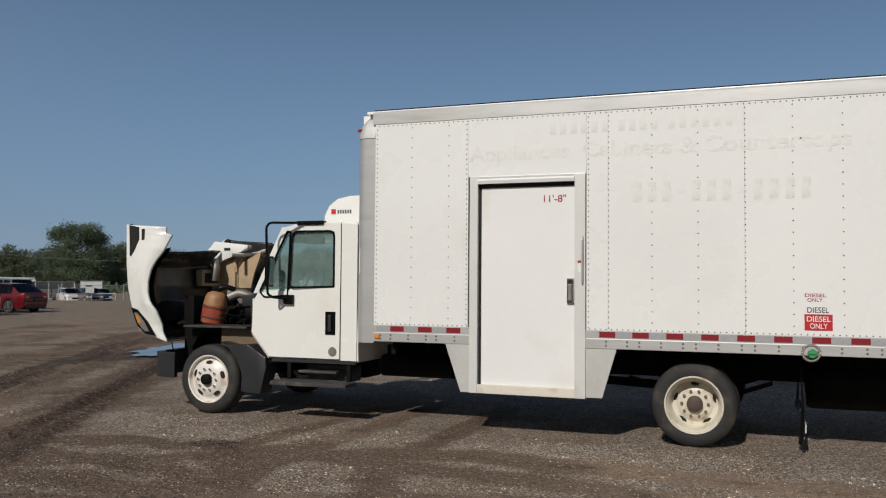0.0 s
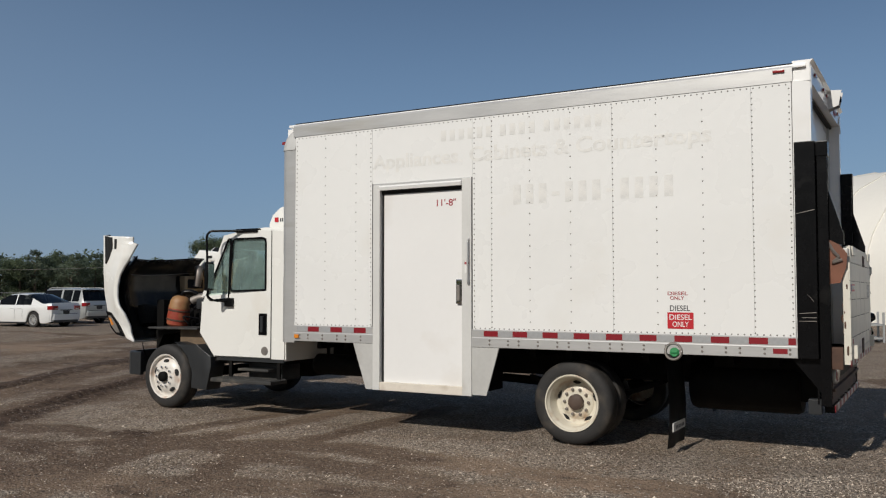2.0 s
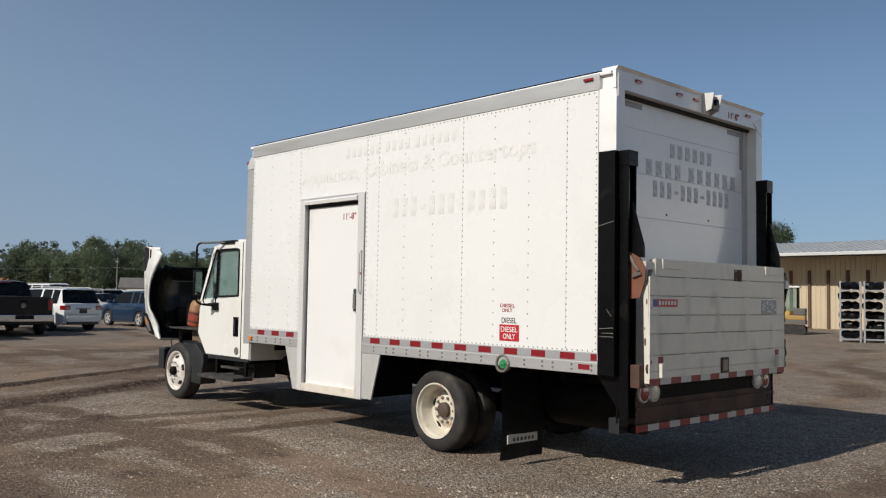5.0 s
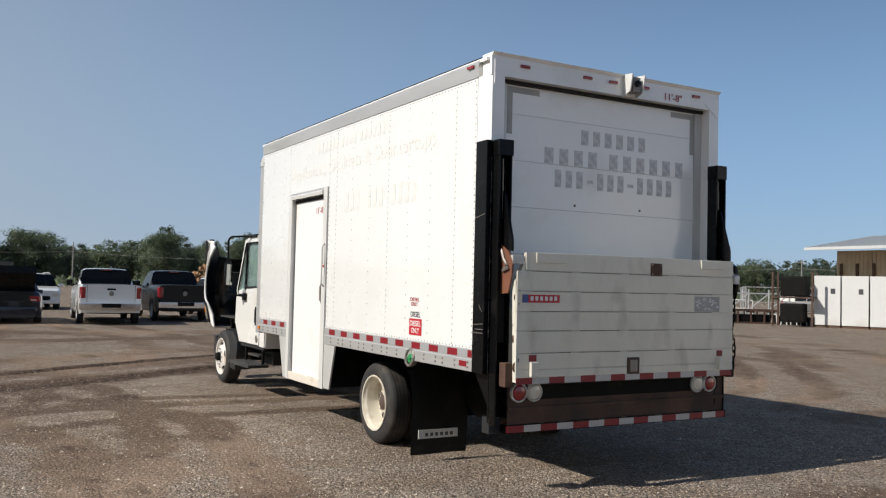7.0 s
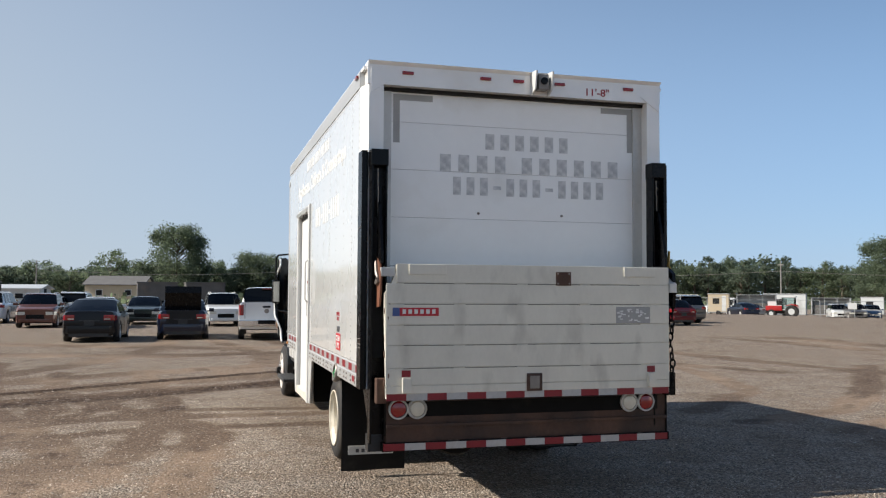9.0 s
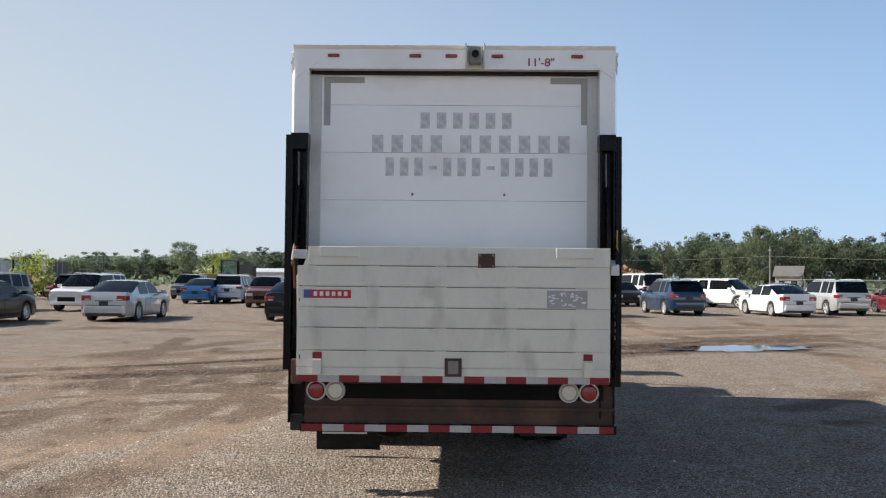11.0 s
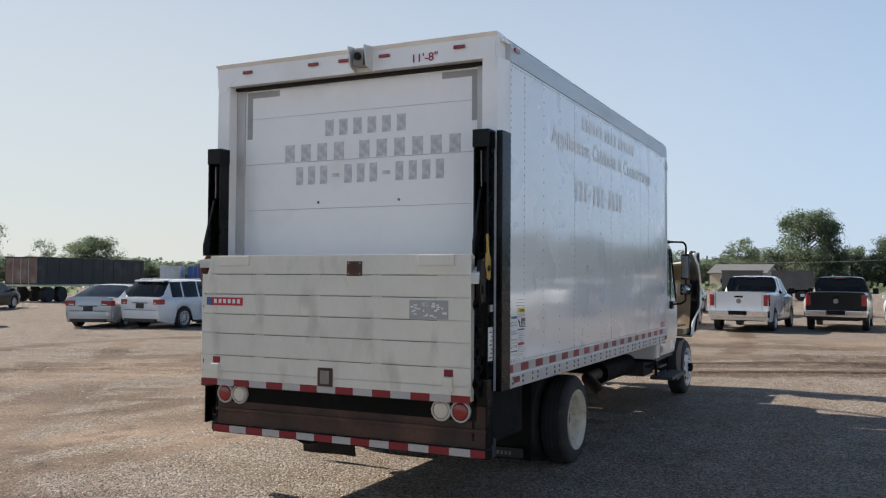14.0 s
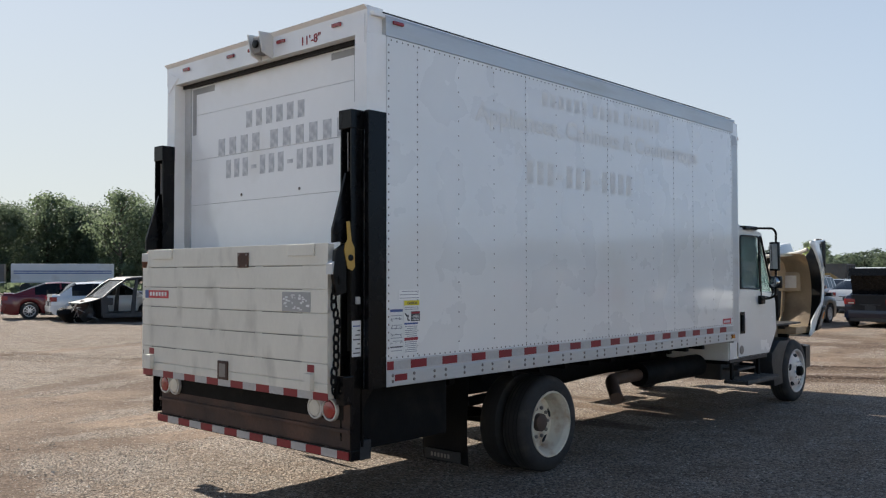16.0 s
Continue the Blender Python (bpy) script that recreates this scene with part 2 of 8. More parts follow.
M_SEAT = mat("grey seat cloth", (0.10, 0.10, 0.10), 0.85, var=0.2, scale=10)
M_GLASS = glass("cab glass", (0.80, 0.92, 0.90), 0.85, 0.16)
M_CARGLASS = glass("car glass", (0.7, 0.8, 0.8), 0.10)
M_SEAM = mat("grimy seam", (0.10, 0.095, 0.085), 0.7, var=0.5, scale=6)
M_LINING = mat("pale cab lining", (0.42, 0.43, 0.40), 0.8, var=0.1, scale=4)
M_DARK = mat("dark gap", (0.008, 0.008, 0.008), 0.8, var=0.2, scale=5)

# ---- building blocks ----
OFFSET = Vector((0, 0, 0))


def part(name, bm, material, parent=None, label="", smooth=False, kind=""):
    """Links a bmesh as one mesh object under a thing or a part. Vertices are in the thing's own metres plus OFFSET."""
    if OFFSET.length:
        bmesh.ops.translate(bm, verts=bm.verts, vec=-OFFSET)
    bmesh.ops.recalc_face_normals(bm, faces=bm.faces)
    me = bpy.data.meshes.new(name)
    bm.to_mesh(me)
    bm.free()
    for mm in (material if isinstance(material, (list, tuple)) else [material]):
        me.materials.append(mm)
    if smooth:
        me.shade_smooth()
        me.set_sharp_from_angle(angle=radians(smooth if smooth is not True else 38))
    ob = new(name, me)
    if parent:
        ob.parent = parent
    if label or kind:
        tagged(ob, label=label, kind=kind)
    return ob


def thing(name, at, label, category, group="", rz=0.0, kind=""):
    ob = new(name)
    ob.empty_display_size = 0.2
    ob.matrix_basis = pose(at[0], at[1], at[2] if len(at) > 2 else 0, 0, 0, rz)
    return tagged(ob, label, category, group, kind)


def box(x0, x1, y0, y1, z0, z1, bevel=0.0, bm=None):
    bm = bm or bmesh.new()
    vs = [bm.verts.new((x, y, z)) for x in (x0, x1) for y in (y0, y1) for z in (z0, z1)]
    fs = [bm.faces.new([vs[i] for i in q]) for q in ((0, 1, 3, 2), (4, 6, 7, 5), (0, 4, 5, 1), (2, 3, 7, 6), (0, 2, 6, 4), (1, 5, 7, 3))]
    if bevel:
        es = list({e for f in fs for e in f.edges})
        bmesh.ops.bevel(bm, geom=es, offset=bevel, segments=2, affect="EDGES", profile=0.7)
    return bm


def prism(poly, axis, a, b, bm=None, bevel=0.0):
    """Extrudes a 2D outline along an axis, from a to b. The outline's coordinates are the other two axes in x, y, z order."""
    bm = bm or bmesh.new()

    def p3(p, t):
        return {"x": (t, p[0], p[1]), "y": (p[0], t, p[1]), "z": (p[0], p[1], t)}[axis]
    va = [bm.verts.new(p3(p, a)) for p in poly]
    vb = [bm.verts.new(p3(p, b)) for p in poly]
    n = len(poly)
    fs = [bm.faces.new(va), bm.faces.new(vb[::-1])]
    fs += [bm.faces.new((va[i], vb[i], vb[(i + 1) % n], va[(i + 1) % n])) for i in range(n)]
    if bevel:
        bmesh.ops.bevel(bm, geom=list({e for f in fs for e in f.edges}), offset=bevel, segments=2, affect="EDGES", profile=0.7)
    return bm


def lathe(profile, origin, axis, seg=32, bm=None, closed=False):
    """Turns (radius, along) points round an axis through origin."""
    bm = bm or bmesh.new()
    ax = Vector(axis).normalized()
    u = ax.orthogonal().normalized()
    v = ax.cross(u)
    o = Vector(origin)
    rings = []
    for r, a in profile:
        if r < 1e-6:
            rings.append([bm.verts.new(o + ax * a)])
        else:
            rings.append([bm.verts.new(o + ax * a + (u * math.cos(k * math.tau / seg) + v * math.sin(k * math.tau / seg)) * r) for k in range(seg)])
    pairs = list(zip(rings, rings[1:]))
    if closed:
        pairs.append((rings[-1], rings[0]))
    for p, q in pairs:
        for k in range(seg):
            k2 = (k + 1) % seg
            if len(p) == 1 and len(q) == 1:
                continue
            if len(p) == 1:
                bm.faces.new((p[0], q[k], q[k2]))
            elif len(q) == 1:
                bm.faces.new((p[k], q[0], p[k2]))
            else:
                bm.faces.new((p[k], q[k], q[k2], p[k2]))
    return bm


def cyl(p0, p1, r, r2=None, seg=16, bm=None):
    p0, p1 = Vector(p0), Vector(p1)
    d = (p1 - p0).length
    return lathe([(0, 0), (r, 0), (r if r2 is None else r2, d), (0, d)], p0, p1 - p0, seg, bm)


def tube(pts, r, seg=8, bm=None):
    """A pipe along a line of points, its bends rounded off."""
    bm = bm or bmesh.new()
    pts = [Vector(p) for p in pts]
    path = [pts[0]]
    for a, b, c in zip(pts, pts[1:], pts[2:]):
        d = min((b - a).length, (c - b).length) * 0.4
        d = min(d, r * 5)
        p, q = b + (a - b).normalized() * d, b + (c - b).normalized() * d
        for k in range(5):
            t = k / 4
            path.append(p * (1 - t) ** 2 + b * 2 * t * (1 - t) + q * t * t)
    path.append(pts[-1])
    rings = []
    for i, p in enumerate(path):
        t = (path[min(i + 1, len(path) - 1)] - path[max(i - 1, 0)]).normalized()
        u = t.cross(Vector((0.31, 0.17, 0.93))).normalized()
        v = t.cross(u)
        rings.append([bm.verts.new(p + (u * math.cos(k * math.tau / seg) + v * math.sin(k * math.tau / seg)) * r) for k in range(seg)])
    for p, q in zip(rings, rings[1:]):
        for k in range(seg):
            bm.faces.new((p[k], q[k], q[(k + 1) % seg], p[(k + 1) % seg]))
    bm.faces.new(rings[0])
    bm.faces.new(rings[-1][::-1])
    return bm


def plane_pose(side, at):
    """The pose of writing on the truck's left, right or rear face."""
    cols = {"left": ((1, 0, 0), (0, 0, 1), (0, -1, 0)), "right": ((-1, 0, 0), (0, 0, 1), (0, 1, 0)), "rear": ((0, 1, 0), (0, 0, 1), (1, 0, 0))}[side]
    m = Matrix(cols).transposed().to_4x4()
    m.translation = Vector(at) - OFFSET
    return m


def writing(body, side, at, height, width, material, parent, name="lettering"):
    """Words of a given height and width, lower left corner at a place."""
    cu = bpy.data.curves.new(name, "FONT")
    cu.body = body
    cu.size = height * 1.38
    cu.extrude = 0.0012
    cu.offset = height * (0.035 if material is M_GHOST else 0.012)
    ob = new(name, cu)
    cu.materials.append(material)
    bpy.context.view_layer.update()
    s = width / max(ob.dimensions.x, 1e-3)
    ob.parent = parent
    ob.matrix_basis = plane_pose(side, at) @ Matrix.Diagonal((s, 1, 1, 1))
    return ob


def bars(words, side, at, height, width, material, parent, name="lettering_bar", italic=0.0):
    """Plain bars in place of writing: one for each character, at its size. Lower left corner at a place."""
    total = sum(1 if c != " " else 0.5 for c in words)
    w = width / total
    x = 0.0
    for c in words:
        if c == " ":
            x += w * 0.5
            continue
        h0, h1 = (height * 0.35, height * 0.55) if c == "-" else (0, height * (0.8 if c == "a" else 1.0))
        ob = part_raw(name, box(w * 0.16, w * 0.74, h0, h1, -0.001, 0.0012), material, parent)
        ob.matrix_basis = plane_pose(side, at) @ Matrix.Translation((x, 0, 0))
        x += w


def part_raw(name, bm, material, parent):
    global OFFSET
    keep = OFFSET
    OFFSET = Vector((0, 0, 0))
    ob = part(name, bm, material, parent)
    OFFSET = keep
    return ob

# ---- ground ----
PUDDLE = (-12.9, 17.4)


def hollow(x, y):
    """The yard falls away gently towards the far fence in the north-west."""
    d, turn = math.hypot(x, y - 5), math.degrees(math.atan2(-x, y - 5)) - 45.5
    if abs(turn) > 60:
        return 0.0
    return -1.0 * math.exp(-((d - 112) / 27) ** 2 - (turn / 13) ** 2)


def ground_height(x, y):
    """Ruts along the lane in front of the truck, small humps and wheel marks."""
    if x < -60 or x > 40 or y < -40 or y > 60:
        return hollow(x, y)
    h = 0.022 * noise.noise(Vector((x * 0.35, y * 0.35, 0))) + 0.010 * noise.noise(Vector((x * 1.7, y * 1.7, 3.1))) + 0.006 * noise.noise(Vector((x * 6, y * 6, 7)))
    for x0, slope, wig, deep, wid in ((-8.9, -0.53, 0.12, 0.085, 0.125), (-10.6, -0.60, 0.15, 0.075, 0.13), (-12.6, -0.45, 0.3, 0.05, 0.3), (-7.0, -0.45, 0.25, 0.03, 0.25), (-16.0, -0.3, 0.5, 0.04, 0.3)):
        xc = x0 + slope * (y - 11) + wig * math.sin(y * 0.31 + x0)
        d = (x - xc) / wid
        if abs(d) < 4:
            a = 0.65 + 0.5 * noise.noise(Vector((y * 0.4, x0, 1)))
            h += deep * a * (-math.exp(-d * d) + 0.75 * math.exp(-(d - 1.6) ** 2) + 0.75 * math.exp(-(d + 1.6) ** 2))
    px, py = x - PUDDLE[0] - 0.45 * math.sin(y * 0.9), y - PUDDLE[1]
    q = (px / 1.1) ** 2 + (py / 2.6) ** 2
    if q < 3:
        h -= 0.07 * math.exp(-q * 0.9)
    # flat under the truck's wheels
    k = max(0.0, 1 - max(abs(x + 2.6) - 4.6, abs(y - 10.33) - 1.6, 0) / 0.9)
    return h * (1 - 0.92 * k)


def spread(a, b, step, far, grow):
    pos, neg = [b], [a]
    s = step
    while pos[-1] < far:
        s *= grow
        pos.append(pos[-1] + s)
    s = step
    while neg[-1] > -far:
        s *= grow
        neg.append(neg[-1] - s)
    n = int((b - a) / step)
    return neg[::-1][:-1] + [a + (b - a) * i / n for i in range(n + 1)] + pos[1:]


gx, gy = spread(-19, 7, 0.075, 2500, 1.16), spread(-3, 22, 0.085, 2500, 1.16)
verts = [(x, y, ground_height(x, y)) for y in gy for x in gx]
nx = len(gx)
faces = [(j * nx + i, j * nx + i + 1, (j + 1) * nx + i + 1, (j + 1) * nx + i) for j in range(len(gy) - 1) for i in range(nx - 1)]
me = bpy.data.meshes.new("ground")
me.from_pydata(verts, [], faces)
me.shade_smooth()

# mud brought up by wheels, along the lanes that they took
LANES = [
    ((-2.2, 3.6), (-3.5, 6.0), (-3.7, 7.6), (-3.7, 11.0), 0.13, 1.0), ((-2.6, 4.4), (-4.1, 6.9), (-4.4, 8.0), (-4.1, 11.0), 0.12, 1.0), ((-1.4, 4.6), (-2.6, 6.7), (-2.75, 8.2), (-2.7, 11.0), 0.13, 0.9), ((-6.0, 6.5), (-4.4, 6.3), (-2.6, 5.6), (-0.5, 5.4), 0.13, 0.9), ((-0.5, 6.9), (1.0, 6.6), (2.6, 6.3), (4.2, 5.4), 0.12, 0.9),
    ((-3.0, 0.0), (-6.8, 6.85), (-8.9, 11.0), (-14.0, 20.0), 0.40, 1.0), ((-4.2, -0.5), (-8.0, 6.0), (-10.6, 11.0), (-15.8, 20.5), 0.40, 1.0), ((-6.5, 0.0), (-9.5, 5.0), (-12.6, 11.0), (-17.5, 22.0), 0.5, 0.6),
    ((-7.0, 5.5), (-4.5, 6.8), (-2.0, 7.9), (1.0, 7.6), 0.22, 0.8), ((-7.5, 4.0), (-4.0, 5.2), (-1.0, 6.4), (2.5, 6.2), 0.24, 0.8), ((1.0, 7.6), (3.0, 7.0), (4.2, 5.2), (4.5, 2.5), 0.24, 0.7), ((-2.0, 3.0), (1.0, 5.0), (3.2, 8.0), (3.6, 12.0), 0.3, 0.6),
    ((-1.5, 15.0), (-2.2, 17.0), (-5.0, 20.0), (-9.0, 23.5), 0.2, 0.8), ((-0.5, 15.6), (-1.2, 17.6), (-4.2, 20.8), (-8.0, 24.5), 0.2, 0.8), ((-2.6, 14.8), (-4.5, 17.0), (-9.0, 18.5), (-16.0, 19.0), 0.2, 0.6), ((0.6, 15.5), (0.2, 19.0), (-2.5, 23.0), (-7.0, 27.0), 0.25, 0.7),
    ((-12.0, -2.0), (-5.7, 1.9), (-2.3, 2.6), (4.0, 6.0), 0.3, 0.6), ((-10.0, -4.0), (-4.5, 0.5), (-0.8, 2.0), (4.5, 4.5), 0.3, 0.6), ((2.9, 3.0), (3.4, 8.0), (3.6, 12.0), (2.4, 18.0), 0.3, 0.6), ((-11.0, 6.6), (-5.0, 7.35), (0.5, 6.7), (6.0, 4.2), 0.20, 0.75), ((-11.0, 5.0), (-5.0, 5.7), (0.5, 5.0), (5.0, 2.8), 0.20, 0.7), ((-14.0, 3.2), (-8.0, 4.2), (-2.0, 4.4), (3.0, 3.3), 0.24, 0.65),
    ((6.5, 6.0), (5.2, 9.0), (5.0, 13.0), (2.0, 17.5), 0.24, 0.7), ((8.2, 7.0), (6.9, 9.6), (6.6, 13.4), (4.0, 18.5), 0.22, 0.6), ((4.6, 8.0), (3.9, 10.5), (4.4, 13.5), (6.4, 16.5), 0.18, 0.6), ((-9.0, 8.2), (-13.0, 9.4), (-18.0, 9.2), (-25.0, 8.0), 0.28, 0.7), ((-9.0, 9.9), (-13.0, 11.1), (-18.0, 11.0), (-25.0, 10.0), 0.28, 0.7),
    ((-9.0, 3.0), (-14.0, 5.5), (-20.0, 6.6), (-28.0, 6.8), 0.35, 0.6), ((-8.0, 20.0), (-14.0, 17.5), (-20.0, 16.5), (-28.0, 17.5), 0.3, 0.7), ((-6.0, 22.5), (-13.0, 21.5), (-20.0, 21.0), (-28.0, 22.0), 0.3, 0.7), ((-3.0, 24.0), (-8.0, 28.0), (-14.0, 30.0), (-22.0, 30.5), 0.3, 0.7), ((-4.5, 22.0), (-9.0, 26.0), (-15.0, 28.0), (-23.0, 28.5), 0.3, 0.7), ((2.0, -2.0), (-3.0, -4.0), (-9.0, -4.5), (-15.0, -2.0), 0.3, 0.6), ((1.0, 20.0), (-3.0, 26.0), (-4.0, 32.0), (-8.0, 36.0), 0.3, 0.6),
    ((8.6, 4.0), (7.0, 6.6), (5.6, 8.6), (3.6, 9.4), 0.45, 0.62), ((9.0, 9.5), (7.2, 9.2), (5.4, 10.4), (4.4, 12.6), 0.5, 0.55), ((9.5, 6.5), (7.8, 7.4), (6.6, 8.0), (4.6, 7.6), 0.3, 0.55),
    ((-22.0, 2.0), (-19.0, 8.0), (-19.5, 15.0), (-24.0, 26.0), 0.6, 0.6), ((-18.0, -1.0), (-16.0, 6.0), (-17.0, 13.0), (-20.5, 24.0), 0.6, 0.6),
]
co = np.array(verts)[:, :2]
mud = np.zeros(len(co), dtype=np.float32)
near = np.where((co[:, 0] > -40) & (co[:, 0] < 20) & (co[:, 1] > -20) & (co[:, 1] < 40))[0]
for p0, p1, p2, p3, wid, amt in LANES:
    t = np.linspace(0, 1, 60)[:, None]
    a0, a1, a2, a3 = (np.array(p) for p in (p0, p1, p2, p3))
    line = 0.5 * (2 * a1 + (a2 - a0) * t + (2 * a0 - 5 * a1 + 4 * a2 - a3) * t ** 2 + (3 * a1 - a0 - 3 * a2 + a3) * t ** 3)
    line = np.concatenate([a0 + (a1 - a0) * t, line, a2 + (a3 - a2) * t])
    best = np.full(len(near), 1e9)
    for q in line:
        best = np.minimum(best, ((co[near] - q) ** 2).sum(axis=1))
    mud[near] = np.maximum(mud[near], amt * np.exp(-best / (1.25 * wid) ** 2))
# wet soil in the two fresh ruts and in one small patch beside the truck
wet = np.zeros(len(co), dtype=np.float32)
for x0, slope, wig in ((-8.95, -0.60, 0.12), (-11.0, -0.60, 0.15)):
    xc = x0 + slope * (co[:, 1] - 11) + wig * np.sin(co[:, 1] * 0.31 + x0)
    on = np.clip((co[:, 1] - 3.5) / 1.5, 0, 1) * np.clip((20 - co[:, 1]) / 4, 0, 1)
    wet = np.maximum(wet, on * np.exp(-((co[:, 0] - xc) / 0.27) ** 2))
wet = np.maximum(wet, 1.1 * np.exp(-((co[:, 0] + 4.64) / 0.30) ** 2 - ((co[:, 1] - 7.45) / 0.17) ** 2))
wet = np.maximum(wet, 0.9 * np.exp(-((co[:, 0] + 12.7) / 1.0) ** 2 - ((co[:, 1] - 16.2) / 3.0) ** 2))
wa = me.attributes.new("wet", "FLOAT", "POINT")
wa.data.foreach_set("value", wet.astype(np.float32))
att = me.attributes.new("mud", "FLOAT", "POINT")
mud = np.minimum(1.0, mud * 1.25).astype(np.float32)
att.data.foreach_set("value", mud)
ground = tagged(new("ground", me), "brown-grey dirt and gravel yard with ruts", "ground", kind="structure")


def ground_material():
    m = bpy.data.materials.new("dirt and gravel")
    m.use_nodes = True
    n, l = m.node_tree.nodes, m.node_tree.links
    b = n["Principled BSDF"]
    co = n.new("ShaderNodeTexCoord")

    def noise_tex(scale, detail=6.0, stretch=None, rough=0.55):
        t = n.new("ShaderNodeTexNoise")
        t.inputs["Scale"].default_value = scale
        t.inputs["Detail"].default_value = detail
        t.inputs["Roughness"].default_value = rough
        if stretch:
            mp = n.new("ShaderNodeMapping")
            mp.inputs["Rotation"].default_value = (0, 0, stretch[2])
            mp.inputs["Scale"].default_value = (stretch[0], stretch[1], 1)
            l.new(co.outputs["Object"], mp.inputs["Vector"])
            l.new(mp.outputs["Vector"], t.inputs["Vector"])
        else:
            l.new(co.outputs["Object"], t.inputs["Vector"])
        return t.outputs["Fac"]

    def ramp(f, a, c):
        r = n.new("ShaderNodeMapRange")
        r.inputs["From Min"].default_value = a
        r.inputs["From Max"].default_value = c
        l.new(f, r.inputs["Value"])
        return r.outputs["Result"]

    def mix(f, a, c):
        x = n.new("ShaderNodeMixRGB")
        for sock, v in (("Fac", f), ("Color1", a), ("Color2", c)):
            if isinstance(v, (tuple, float)):
                x.inputs[sock].default_value = v
            else:
                l.new(v, x.inputs[sock])
        return x.outputs["Color"]
    def math_node(op, a, c, d=None):
        x = n.new("ShaderNodeMath")
        x.operation = op
        for k, v in enumerate((a, c, d)):
            if v is None:
                continue
            if isinstance(v, (int, float)):
                x.inputs[k].default_value = v
            else:
                l.new(v, x.inputs[k])
        return x.outputs[0]
    # crushed stone: every cell a stone of its own tone, over finer grit
    cell = n.new("ShaderNodeTexVoronoi")
    cell.inputs["Scale"].default_value = 46
    l.new(co.outputs["Object"], cell.inputs["Vector"])
    tint = n.new("ShaderNodeSeparateColor")
    l.new(cell.outputs["Color"], tint.inputs[0])
    grit = ramp(noise_tex(46, 4, rough=0.72), 0.40, 0.62)
    tone = math_node("MULTIPLY_ADD", math_node("POWER", tint.outputs[2], 1.6), 0.60, math_node("MULTIPLY", grit, 0.45))
    gravel = mix(tone, (0.066, 0.051, 0.040, 1), (0.56, 0.465, 0.372, 1))
    gravel = mix(ramp(noise_tex(1.7, 7, rough=0.6), 0.42, 0.62), gravel, mix(tone, (0.066, 0.048, 0.036, 1), (0.46, 0.358, 0.268, 1)))
    # packed earth: smooth and brown, redder in places
    earth = mix(ramp(noise_tex(22, 6, rough=0.75), 0.38, 0.62), (0.066, 0.046, 0.033, 1), (0.205, 0.146, 0.104, 1))
    tan = mix(ramp(noise_tex(26, 6, rough=0.75), 0.38, 0.62), (0.17, 0.122, 0.086, 1), (0.375, 0.278, 0.200, 1))
    earth = mix(ramp(noise_tex(0.22, 6), 0.46, 0.60), earth, tan)
    lane = n.new("ShaderNodeAttribute")
    lane.attribute_name = "mud"
    cover = math_node("MULTIPLY_ADD", lane.outputs["Fac"], 0.40, noise_tex(1.1, 12, rough=0.74))
    worn = ramp(math_node("MULTIPLY_ADD", noise_tex(9, 8, rough=0.8), 0.42, cover), 0.755, 0.895)
    base = mix(worn, gravel, earth)
    streak = ramp(noise_tex(0.5, 9, (1.3, 0.18, -0.28), 0.62), 0.56, 0.66)
    base = mix(math_node("MULTIPLY", streak, 0.35), base, earth)
    # damp, darker mud deep in the lanes
    damp = ramp(math_node("MULTIPLY_ADD", lane.outputs["Fac"], 0.30, noise_tex(1.3, 9, rough=0.7)), 0.76, 0.95)
    wetness = n.new("ShaderNodeAttribute")
    wetness.attribute_name = "wet"
    soak = ramp(math_node("MULTIPLY_ADD", wetness.outputs["Fac"], 0.75, noise_tex(2.2, 8, rough=0.7)), 0.64, 0.82)
    damp = math_node("MAXIMUM", damp, soak)
    base = mix(damp, base, mix(ramp(noise_tex(8, 6), 0.4, 0.6), (0.050, 0.033, 0.024, 1), (0.112, 0.077, 0.055, 1)))
    # odd pale and dark stones
    stone = math_node("MULTIPLY", ramp(tint.outputs[0], 0.76, 0.80), ramp(cell.outputs["Distance"], 0.42, 0.30))
    stone = math_node("MULTIPLY", stone, math_node("MULTIPLY_ADD", worn, -0.45, 1.0))
    base = mix(stone, base, mix(tint.outputs[1], (0.035, 0.029, 0.024, 1), (0.78, 0.72, 0.64, 1)))
    # larger single stones and clods
    lump = n.new("ShaderNodeTexVoronoi")
    lump.inputs["Scale"].default_value = 21
    l.new(co.outputs["Object"], lump.inputs["Vector"])
    ltint = n.new("ShaderNodeSeparateColor")
    l.new(lump.outputs["Color"], ltint.inputs[0])
    clod = math_node("MULTIPLY", ramp(ltint.outputs[0], 0.86, 0.90), ramp(lump.outputs["Distance"], 0.40, 0.28))
    base = mix(clod, base, mix(ltint.outputs[1], (0.050, 0.038, 0.029, 1), (0.42, 0.36, 0.30, 1)))
    stone = math_node("MULTIPLY_ADD", clod, 1.6, stone)
    l.new(base, b.inputs["Base Color"])
    b.inputs["Roughness"].default_value = 0.92
    b.inputs["Specular IOR Level"].default_value = 0.15
    rel = math_node("MULTIPLY", math_node("MULTIPLY_ADD", worn, -0.5, 1.0), math_node("ADD", noise_tex(30, 5, rough=0.65), math_node("MULTIPLY_ADD", cell.outputs["Distance"], -0.8, stone)))
    rel = math_node("MULTIPLY_ADD", noise_tex(7, 6, rough=0.6), 0.8, rel)
    bp = n.new("ShaderNodeBump")
    bp.inputs["Strength"].default_value = 1.0
    bp.inputs["Distance"].default_value = 0.030
    l.new(rel, bp.inputs["Height"])
    l.new(bp.outputs["Normal"], b.inputs["Normal"])
    return m


me.materials.append(ground_material())

